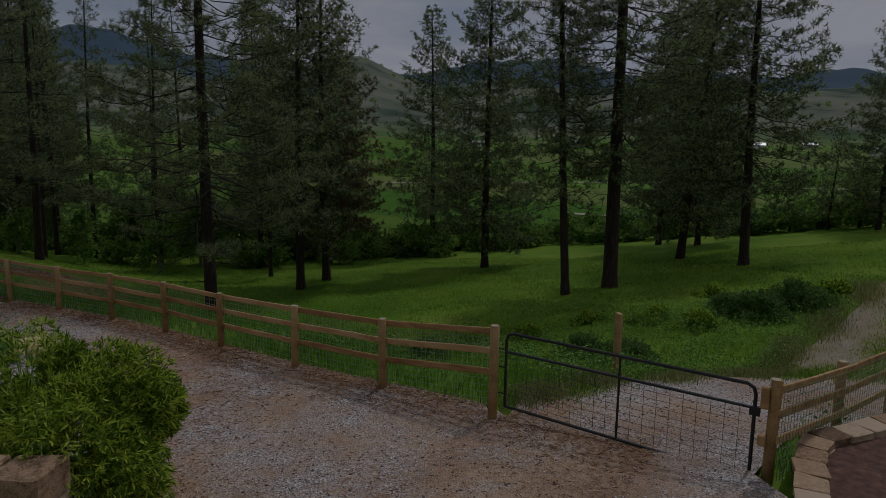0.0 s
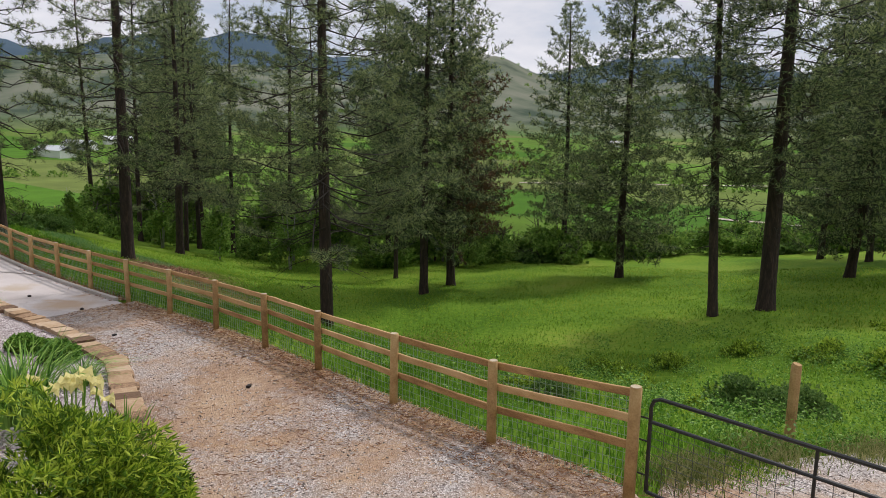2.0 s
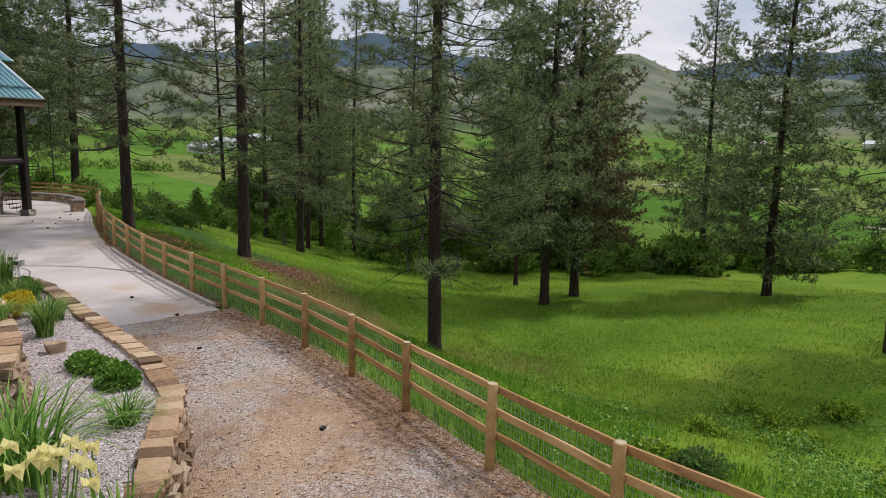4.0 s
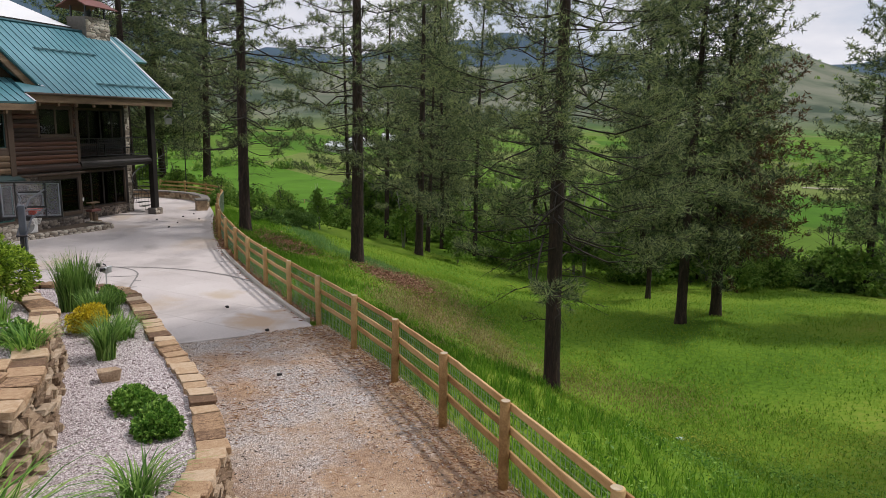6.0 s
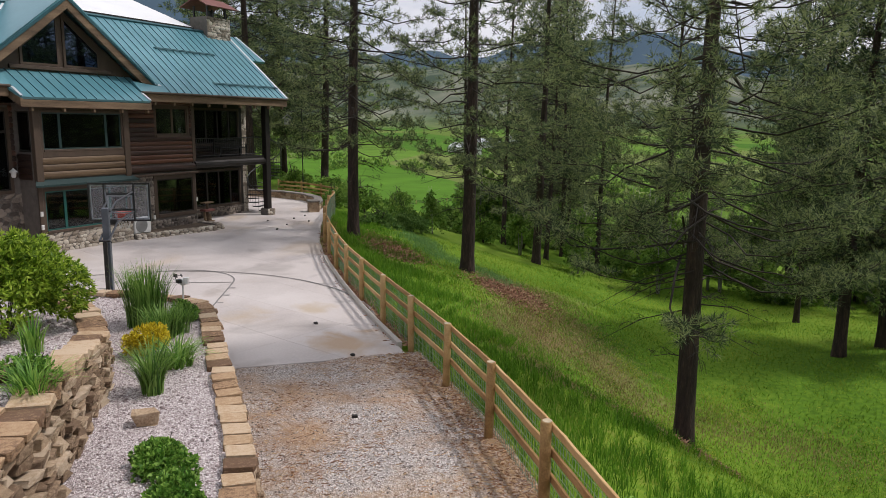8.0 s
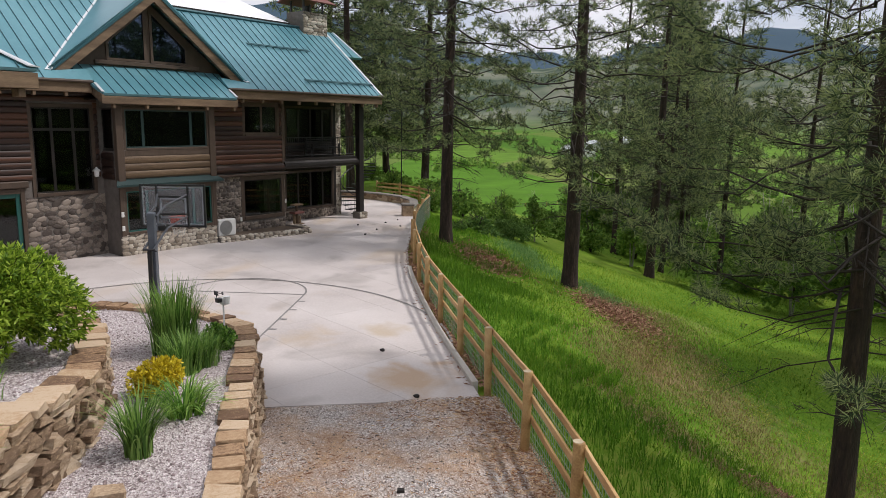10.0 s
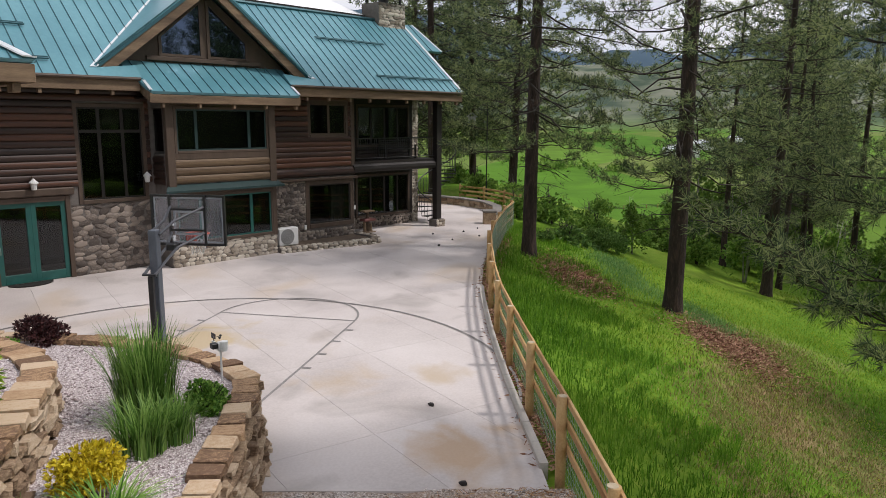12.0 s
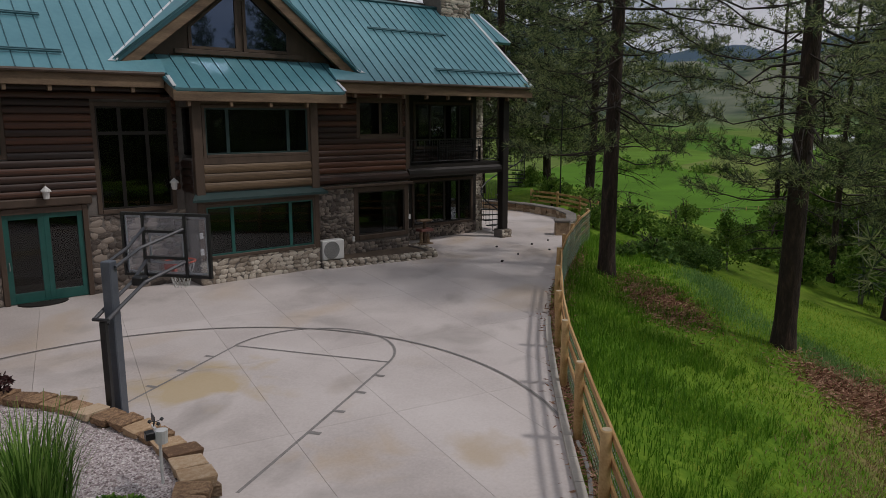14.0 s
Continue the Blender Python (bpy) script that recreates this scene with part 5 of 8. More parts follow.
# gable dormer
for s, foot in ((-1, G_L), (1, G_R)):
    pts = [(foot, G_Y - 0.05, G_Z0), (G_A, G_Y - 0.05, G_Z1), (G_A, RIDGE_Y, G_Z1), (foot, EAVE_Y + (G_Z0 - EAVE_Z) / SLOPE + 0.02, G_Z0)]
    dr = part("dormer_roof", Geo().poly(pts[::-1] if s < 0 else pts, 0.12), M_ROOF, house)
    for i in range(9):
        yy = G_Y + 0.1 + i * 0.41
        kk = max(0.0, (yy - (EAVE_Y + (G_Z0 - EAVE_Z) / SLOPE)) / (RIDGE_Y - (EAVE_Y + (G_Z0 - EAVE_Z) / SLOPE)))
        a = foot + (G_A - foot) * kk
        z = G_Z0 + (G_Z1 - G_Z0) * kk
        p, q = Vector((a, yy, z)), Vector((G_A, yy, G_Z1))
        if (q - p).length < 0.3:
            continue
        seam(dr, p, q)
    # timber rake board, with the metal edge above it
    d = Vector((G_A - foot, 0, G_Z1 - G_Z0))
    up = Vector((-d.z, 0, d.x)).normalized()
    if up.z < 0:
        up = -up
    p0, p1 = Vector((foot, G_Y, G_Z0)), Vector((G_A, G_Y, G_Z1))
    b = Geo()
    for y in (G_Y - 0.06, G_Y + 0.06):
        for p, dz in ((p0, -0.05), (p1, -0.05), (p1, -0.40), (p0, -0.34)):
            b.v.append((p.x + (0.12 * (1 if s < 0 else -1) if (p is p0 and dz < -0.1) else 0), y, p.z + dz))
    b.f = [(0, 1, 2, 3), (7, 6, 5, 4), (0, 4, 5, 1), (1, 5, 6, 2), (2, 6, 7, 3), (3, 7, 4, 0)]
    part("rake_board", b, M_BEAM, house)
    e = Geo()
    for y in (G_Y - 0.09, G_Y + 0.02):
        for p, dz in ((p0, 0.06), (p1, 0.06), (p1, -0.06), (p0, -0.06)):
            e.v.append((p.x, y, p.z + dz))
    e.f = b.f
    part("rake_edge", e, M_ROOF_SEAM, house)
    # pale valley flashing
    vl = [(foot, EAVE_Y + (G_Z0 - EAVE_Z) / SLOPE, G_Z0 + 0.03), (G_A, RIDGE_Y, G_Z1 + 0.03)]
    v0, v1 = Vector(vl[0]), Vector(vl[1])
    off = Vector((0.22 * s, 0, 0.0))
    part("valley_flashing", Geo().poly([v0, v1, v1 + off, v0 + off] if s < 0 else [v0 + off, v1 + off, v1, v0], 0.02), M_FLASH, house)
# gable wall and its window
gw = Geo()
gy = G_Y + 0.55
gw.add([(G_L + 0.3, gy, 6.7), (G_R - 0.3, gy, 6.7), (G_A, gy, 9.5), (G_L + 0.3, gy + 0.15, 6.7), (G_R - 0.3, gy + 0.15, 6.7), (G_A, gy + 0.15, 9.5)], [(0, 1, 2), (5, 4, 3), (0, 3, 4, 1), (1, 4, 5, 2), (2, 5, 3, 0)])
gable = part("gable_wall", gw, M_BROWN, house)
GZ0, GZ1 = 7.22, 9.0


def gable_window(a0, a1, h0, h1):
    t = 0.1
    fr = Geo()
    ly = gy - 0.06
    outer = [(a0, GZ0), (a1, GZ0), (a1, GZ0 + h1), (a0, GZ0 + h0)]
    cxm, czm = sum(p[0] for p in outer) / 4, sum(p[1] for p in outer) / 4
    inner = [(cxm + (p[0] - cxm) * 0.87, czm + (p[1] - czm) * 0.87) for p in outer]
    v = [(p[0], ly, p[1]) for p in outer] + [(p[0], ly, p[1]) for p in inner] + [(p[0], gy, p[1]) for p in outer] + [(p[0], gy, p[1]) for p in inner]
    f = []
    for i in range(4):
        j = (i + 1) % 4
        f += [(i, j, 4 + j, 4 + i), (i, 8 + i, 8 + j, j), (4 + i, 4 + j, 12 + j, 12 + i)]
    fr.add(v, f)
    w = part("gable_window", fr, M_BROWN, house)
    pane = Geo().add([(p[0], ly + 0.03, p[1]) for p in inner] + [(p[0], ly + 0.045, p[1]) for p in inner], [(0, 1, 2, 3), (7, 6, 5, 4)])
    part("pane", pane, M_DARKGLASS, w)


M_DARKGLASS = mat("coated_window_glass", [(0.075, 0.10, 0.15), (0.085, 0.115, 0.17)], 1, 5, 0.03, metal=1.0, bump=0)
gable_window(0.55, G_A - 0.08, 0.62, 1.95)
gable_window(G_A + 0.08, 3.85, 1.95, 0.62)
part("gable_sill", Geo().box((0.1, gy - 0.12, 7.06), (4.3, gy, 7.2), None, 0.01), M_BROWN, house)

# roof over the bay
def bay_roof(a0, a1, t0, t1, y0, z0, y1, z1):
    r = part("bay_roof", Geo().poly([(a0, y0, z0), (a1, y0, z0), (t1, y1, z1), (t0, y1, z1)], 0.1), M_ROOF, house)
    n = round((a1 - a0) / 0.41)
    for i in range(n + 1):
        x = a0 + (a1 - a0) * i / n
        seam(r, (x, y0, z0), (min(max(x, t0), t1), y1, z1))
    part("fascia", Geo().box((a0, y0 + 0.02, z0 - 0.36), (a1, y0 + 0.13, z0 - 0.10), None, 0.012), M_BEAM, house)
    for s, a in ((-1, a0), (1, a1)):
        part("side_fascia", Geo().add([(a - 0.04, y0 + 0.02, z0 - 0.34), (a + 0.04, y0 + 0.02, z0 - 0.34), (a + 0.04, Y_MAIN, z0 + 0.3), (a - 0.04, Y_MAIN, z0 + 0.3), (a - 0.04, y0 + 0.02, z0 - 0.07), (a + 0.04, y0 + 0.02, z0 - 0.07), (a + 0.04, y1, z1 - 0.07), (a - 0.04, y1, z1 - 0.07)], [(0, 1, 5, 4), (1, 2, 6, 5), (2, 3, 7, 6), (3, 0, 4, 7), (4, 5, 6, 7), (0, 3, 2, 1)]), M_BEAM, house)
        part("flashing", Geo().poly([(a - 0.05, y0, z0 + 0.05), (a + 0.05, y0, z0 + 0.05), (a + 0.05, (y0 + y1) / 2 - 0.3, (z0 + z1) / 2 - 0.15), (a - 0.05, (y0 + y1) / 2 - 0.3, (z0 + z1) / 2 - 0.15)], 0.02), M_FLASH, house)
    part("soffit", Geo().box((a0 + 0.05, y0 + 0.13, z0 - 0.22), (a1 - 0.05, Y_MAIN, z0 - 0.18)), M_DARKWOOD, house)
    for i in range(5):
        x = a0 + 0.35 + i * (a1 - a0 - 0.5) / 4
        part("rafter_tail", Geo().box((x, y0 + 0.05, z0 - 0.50), (x + 0.09, y0 + 0.2, z0 - 0.36), None, 0.01), M_BEAM, house)


bay_roof(-0.47, 4.98, -0.85, 5.3, -0.1, 6.0, 1.52, 7.02)

# hipped roof of the wing that comes forward beside the door
WING_A, WING_Y, WING_Z, WING_W = -5.8, -7.62, 6.2, 5.2
wing = thing("wing_roof", "hipped green metal roof of the projecting wing", "roof", HOUSE, kind="structure")
w_top = (WING_A - WING_W, WING_Y + WING_W, WING_Z + WING_W * 0.69)
w_back = (WING_A - WING_W, Y_MAIN + 3, w_top[2])
wr = part("front_slope", Geo().poly([(WING_A - 2 * WING_W, WING_Y, WING_Z), (WING_A, WING_Y, WING_Z), w_top], 0.08), M_ROOF, wing)
part("side_slope", Geo().poly([(WING_A, WING_Y, WING_Z), (WING_A, 0.3, WING_Z), (WING_A - 1.5, 1.3, WING_Z + 1.03), w_back, w_top], 0.08), M_ROOF, wing)
part("side_slope", Geo().poly([(WING_A - 2 * WING_W, 1.5, WING_Z), (WING_A - 2 * WING_W, WING_Y, WING_Z), w_top, w_back], 0.08), M_ROOF, wing)
for i in range(1, 25):
    x = WING_A - i * 0.41
    h = min(i * 0.41, 2 * WING_W - i * 0.41)
    if h > 0.2:
        seam(wr, (x, WING_Y, WING_Z), (x, WING_Y + h, WING_Z + h * 0.69))
hip = Vector((-1, 1, 0.69))
c0 = Vector((WING_A, WING_Y, WING_Z + 0.05))
part("flashing", Geo().poly([c0 + Vector((0.02, -0.02, 0)), c0 + Vector((0.02, 0.22, 0.02)), c0 + hip * WING_W + Vector((0, 0.12, 0.04)), c0 + hip * WING_W + Vector((-0.12, 0, 0.02)), c0 + Vector((-0.22, -0.02, 0.02))], 0.03), M_FLASH, wing)
part("fascia", Geo().box((WING_A - 2 * WING_W, WING_Y + 0.03, WING_Z - 0.42), (WING_A - 0.02, WING_Y + 0.15, WING_Z - 0.08), None, 0.015), M_BEAM, wing)
part("side_fascia", Geo().box((WING_A - 0.14, WING_Y + 0.15, WING_Z - 0.42), (WING_A - 0.02, 0.2, WING_Z - 0.08), None, 0.015), M_BEAM, wing)
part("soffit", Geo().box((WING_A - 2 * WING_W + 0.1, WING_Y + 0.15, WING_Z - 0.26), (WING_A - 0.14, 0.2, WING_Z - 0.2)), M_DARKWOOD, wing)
for i in range(6):
    part("rafter_tail", Geo().box((WING_A - 0.4 - i * 1.4, WING_Y + 0.12, WING_Z - 0.6), (WING_A - 0.26 - i * 1.4, WING_Y + 0.5, WING_Z - 0.42), None, 0.015), M_BEAM, wing)
part("wing_wall", Geo().box((WING_A - 2 * WING_W + 0.9, WING_Y + 1.2, FLOOR_Z - 0.3), (WING_A - 1.7, Y_MAIN, WING_Z - 0.26)), M_LOG, wing)

# inside, behind the glass: surfaces near black, the rooms' dimness put into their colour
rooms = Geo()
rooms.box((A_LEFT, 8.8, -0.2), (A_END, 9.0, 6.3)).box((A_LEFT, Y_MAIN + 0.2, -0.2), (A_LEFT + 0.2, 8.8, 6.3)).box((A_END - 0.2, Y_RECESS + 1.7, -0.2), (A_END, 8.8, 6.3))
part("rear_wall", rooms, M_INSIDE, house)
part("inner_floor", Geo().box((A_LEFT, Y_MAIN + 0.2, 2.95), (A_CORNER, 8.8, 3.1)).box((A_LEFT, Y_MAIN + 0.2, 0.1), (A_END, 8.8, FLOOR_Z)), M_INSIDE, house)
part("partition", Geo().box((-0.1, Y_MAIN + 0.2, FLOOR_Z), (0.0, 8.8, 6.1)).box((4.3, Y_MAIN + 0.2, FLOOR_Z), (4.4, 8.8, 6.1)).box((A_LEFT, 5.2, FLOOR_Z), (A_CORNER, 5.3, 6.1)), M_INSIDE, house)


# pale rods across the top of the tall panes
for k in range(3):
    w = (H_TALL[1] - H_TALL[0]) / 3
    part("pane_strip", Geo().tube([(H_TALL[0] + w * k + 0.12, Y_MAIN + 0.19, H_TALL[3] - 0.13), (H_TALL[0] + w * (k + 1) - 0.12, Y_MAIN + 0.19, H_TALL[3] - 0.13)], 0.05, 8), M_WHITE, house, "pale rod across the top of a tall pane")

# ---- on and by the house ----
def lantern(a, y, z):
    t = thing("wall_lantern", "white-hooded outdoor lantern on a bracket", "lamp", HOUSE @ pose(a, y, z), "wall lanterns")
    part("bracket", Geo().box((-0.04, -0.02, 0.05), (0.04, 0.0, 0.28), None, 0.005).tube([(0, -0.01, 0.24), (0, -0.12, 0.3), (0, -0.17, 0.22)], 0.012, 6), M_BROWN, t)
    part("hood", Geo().tube([(0, -0.17, 0.08), (0, -0.17, 0.12), (0, -0.17, 0.2), (0, -0.17, 0.23)], [0.135, 0.125, 0.04, 0.02], 14), M_WHITE, t)
    part("globe", Geo().tube([(0, -0.17, -0.12), (0, -0.17, -0.1), (0, -0.17, 0.08)], [0.05, 0.075, 0.095], 12), M_WHITE, t, "ribbed pale glass globe")


lantern(-3.65, Y_MAIN - 0.08, 3.15)
lantern(-0.25, Y_MAIN - 0.08, 3.2)

ac = thing("heat_pump", "white outdoor heat pump unit with a round grille", "heat pump", HOUSE @ pose(4.32, 0.55, 0.42))
part("casing", Geo().box((0, 0, 0), (0.86, 0.34, 0.68), None, 0.03), M_WHITE, ac)
fan = Geo()
for r in (0.06, 0.12, 0.18, 0.24, 0.29):
    fan.tube([(0.36 + r * math.cos(t), -0.012, 0.34 + r * math.sin(t)) for t in np.linspace(0, 2 * math.pi, 25)], 0.008, 5, False)
for k in range(12):
    a = k * math.pi / 6
    fan.tube([(0.36, -0.012, 0.34), (0.36 + 0.3 * math.cos(a), -0.012, 0.34 + 0.3 * math.sin(a))], 0.006, 4)
part("fan_grille", fan, M_GRILL, ac)
part("fan_recess", Geo().tube([(0.36, 0.002, 0.34), (0.36, -0.006, 0.34)], 0.3, 24), M_GRILL, ac)
for x in (0.1, 0.7):
    part("foot", Geo().box((x, 0.02, -0.3), (x + 0.06, 0.32, 0.0)), M_GRILL, ac)
for a, y, z in ((4.02 - 3.86, Y_BAY - 0.09, 1.25), (8.58, Y_MAIN + 0.0, 1.5), (6.05, Y_MAIN - 0.05, 0.9), (4.02 - 3.86, Y_BAY - 0.09, 1.75)):
    bx = thing("outlet_box", "small pale weatherproof outlet box on the wall", "outlet", HOUSE @ pose(a, y, z), "outlet boxes")
    part("cover", Geo().box((-0.05, -0.03, -0.09), (0.05, 0.03, 0.09), None, 0.01), M_WHITE, bx)

# low stone planter edge in front of the right-hand wall
edge = thing("stone_planter", "low river-stone planter edge along the house", "planter", HOUSE, kind="structure")
pth = [(4.16, 0.32), (5.2, 0.12), (6.3, -0.1), (7.3, -0.3), (8.15, -0.42), (8.45, -0.2), (8.6, 0.4), (8.6, 1.3)]
pe = Geo()
for (x0, y0), (x1, y1) in zip(pth[:-1], pth[1:]):
    d = Vector((x1 - x0, y1 - y0)).normalized()
    n = Vector((-d.y, d.x)) * 0.13
    pe.prism([(x0 - n.x, y0 - n.y), (x1 - n.x, y1 - n.y), (x1 + n.x, y1 + n.y), (x0 + n.x, y0 + n.y)], 0.05, 0.42)
part("planter_core", pe, M_MORTAR, edge)
r_ = random.Random(77)
for (x0, y0), (x1, y1) in zip(pth[:-1], pth[1:]):
    L_ = math.hypot(x1 - x0, y1 - y0)
    n = max(2, int(L_ / 0.19))
    ang = math.degrees(math.atan2(y1 - y0, x1 - x0))
    for i in range(n):
        t = (i + 0.5) / n
        for z, out, sc in ((0.24, -0.13, 0.10), (0.37, -0.12, 0.09)):
            m = Matrix.Translation((x0 + (x1 - x0) * t, y0 + (y1 - y0) * t, z + r_.uniform(-0.02, 0.02))) @ pose(0, 0, 0, 0, 0, ang) @ Matrix.Translation((r_.uniform(-0.03, 0.03), out, 0)) @ Matrix.Diagonal((0.105, sc, 0.085, 1))
            piece("stone", r_.choice(PEBBLES_PALE), edge, m)
        m = Matrix.Translation((x0 + (x1 - x0) * t, y0 + (y1 - y0) * t, 0.41)) @ pose(0, 0, 0, 90, 0, 0) @ Matrix.Diagonal((0.11, 0.06, 0.13, 1))
        piece("stone", r_.choice(PEBBLES_PALE), edge, Matrix.Translation((0, 0, 0)) @ Matrix.Translation((x0 + (x1 - x0) * t, y0 + (y1 - y0) * t, 0.41)) @ pose(0, 0, 0, -90, 0, 0) @ Matrix.Diagonal((0.11, 0.06, 0.13, 1)))
part("planter_soil", Geo().prism([(4.2, 0.4), (5.2, 0.2), (6.3, 0.0), (7.3, -0.2), (8.1, -0.3), (8.45, 0.4), (8.45, 1.38), (4.2, 1.38)], 0.1, 0.36), M_EARTH, edge)

# spiral stair beside the deck
sp = thing("spiral_stair", "black metal spiral stair from patio to deck", "stair", HOUSE @ pose(A_END + 1.05, Y_MAIN + 1.0, FLOOR_Z))
part("centre_pole", Geo().tube([(0, 0, 0), (0, 0, 4.3)], 0.05, 10), M_BLACK, sp)
hand = []
for i in range(16):
    a0 = radians(200 - i * 22.5)
    z = 0.2 * (i + 1)
    g = Geo()
    da = radians(24)
    R = 0.95
    pts = [(0.04 * math.cos(a0), 0.04 * math.sin(a0), z), (R * math.cos(a0), R * math.sin(a0), z), (R * math.cos(a0 + da), R * math.sin(a0 + da), z)]
    g.poly(pts, 0.035)
    tread = part("tread", g, M_BLACK, sp)
    am = a0 + da / 2
    part("baluster", Geo().tube([(R * math.cos(am), R * math.sin(am), z), (R * math.cos(am), R * math.sin(am), z + 0.95)], 0.009, 5), M_BLACK, tread)
    part("baluster", Geo().tube([(R * math.cos(a0), R * math.sin(a0), z), (R * math.cos(a0), R * math.sin(a0), z + 0.9)], 0.009, 5), M_BLACK, tread)
    hand.append((R * math.cos(am), R * math.sin(am), z + 0.95))
part("handrail", Geo().tube(hand, 0.028, 6), M_BLACK, sp)

# wooden cat perch under the deck
cp = thing("wooden_plant_stand", "rough wooden stand with stump legs under the deck", "stand", HOUSE @ pose(9.75, Y_MAIN + 0.55, FLOOR_Z))
part("base", Geo().box((-0.3, -0.2, 0), (0.3, 0.2, 0.08), None, 0.02), M_BEAM, cp)
for x, h in ((-0.18, 0.55), (0.16, 0.42), (0.0, 0.95)):
    part("stump", Geo().tube([(x, 0, 0.08), (x, 0.02, h)], [0.075, 0.065], 9), M_LOG_PALE, cp)
part("top", Geo().box((-0.3, -0.17, 0.95), (0.28, 0.17, 1.02), None, 0.02), M_BEAM, cp)
part("shelf", Geo().box((-0.32, -0.2, 0.55), (0.3, 0.2, 0.66), None, 0.02), M_REDROOF, cp)

# door mat
mt = thing("door_mat", "dark half-round mat before the glazed door", "mat", HOUSE @ pose(-3.95, 0.75, 0.0))
part("mat", Geo().prism([(0.62 * math.cos(t), 0.55 - 0.5 * math.sin(t)) for t in np.linspace(0, math.pi, 18)], 0.19, 0.235), M_DARKWOOD, mt)

# ---- walled garden beds ----
WALL_A = [(-6.6, 4.6), (-8.0, 5.35), (-9.43, 5.97), (-10.5, 6.4), (-11.2, 6.67), (-12.5, 7.2), (-13.3, 7.46), (-14.5, 7.6), (-15.8, 7.66), (-17.2, 7.58), (-18.6, 7.5), (-20.0, 7.42), (-21.4, 7.36), (-22.5, 7.28), (-23.1, 7.1), (-23.6, 6.75), (-24.03, 6.3), (-24.38, 5.7), (-24.72, 5.05), (-25.0, 4.3), (-25.25, 3.2), (-25.4, 1.8), (-25.4, 0.5)]
WALL_B = [(-12.2, 0.5), (-12.35, 2.5), (-12.45, 4.0), (-12.7, 4.83), (-13.3, 5.27), (-14.3, 5.5), (-15.9, 5.56), (-17.6, 5.66), (-18.7, 5.65), (-19.6, 5.52), (-20.5, 5.27), (-21.4, 4.98), (-22.3, 4.55), (-23.1, 3.95), (-23.7, 3.1), (-24.1, 2.0), (-24.3, 0.8)]


def top_a(x, y=0):
    return float(1.36 + 0.62 * sstep(-14.5, -8, x) + 0.1 * sstep(-8, -5, x) - 0.03 * sstep(-22.4, -24.2, x))


def top_b(x, y=0):
    return float(2.32 - 0.33 * sstep(-16, -19.5, x) - 0.3 * sstep(-20, -24, x))


def bed_low(x, y):
    return top_a(x) - 0.08 + 0.02 * math.sin(x * 2 + y * 3)


def bed_high(x, y):
    return top_b(x) - 0.07 + 0.02 * math.sin(x * 1.7 + y * 2.3)


sheet("lower_bed", [(-3.2, 1.0), (-4.2, 3.2)] + [(x, y - 0.2) for x, y in WALL_A] + [(x, y + 0.05) for x, y in reversed(WALL_B)], bed_low, M_BEDGRAVEL, 0.5, "garden bed covered in pinkish grey gravel", "garden bed")
sheet("upper_bed", [(x, y - 0.2) for x, y in WALL_B] + [(-24.5, -9.0), (-12.2, -9.0)], bed_high, M_BEDGRAVEL, 0.5, "raised garden bed covered in pinkish grey gravel", "garden bed")


def make_stone(seed, rough=0.16):
    """A split stone block, 1 x 1 x 1 about its centre, with broken edges."""
    r = random.Random(seed)
    g = Geo().box((-0.5, -0.5, -0.5), (0.5, 0.5, 0.5), None, 0.06)
    k = [Vector((r.uniform(-1, 1), r.uniform(-1, 1), r.uniform(-1, 1))) for _ in range(4)]
    out = []
    for v in g.v:
        p = Vector(v)
        w = sum(math.sin(p.dot(q) * 5 + i) for i, q in enumerate(k)) * rough * 0.28
        out.append(tuple(p * (1 + w) + Vector((r.uniform(-1, 1), r.uniform(-1, 1), r.uniform(-1, 1))) * rough * 0.22))
    g.v = out
    return g


CAPS = [make_stone(i, 0.12).data("capstone", M_CAP) for i in range(6)]
BLOCKS = [make_stone(i + 40, 0.3).data("stone", M_WALLSTONE) for i in range(8)]


def along(path, step):
    """Points at even steps along a 2D path: x, y, heading in degrees."""
    out, carry = [], step / 2
    for (x0, y0), (x1, y1) in zip(path[:-1], path[1:]):
        d = math.hypot(x1 - x0, y1 - y0)
        t = carry
        while t < d:
            out.append((x0 + (x1 - x0) * t / d, y0 + (y1 - y0) * t / d, math.degrees(math.atan2(y1 - y0, x1 - x0))))
            t += step
        carry = t - d
    return out


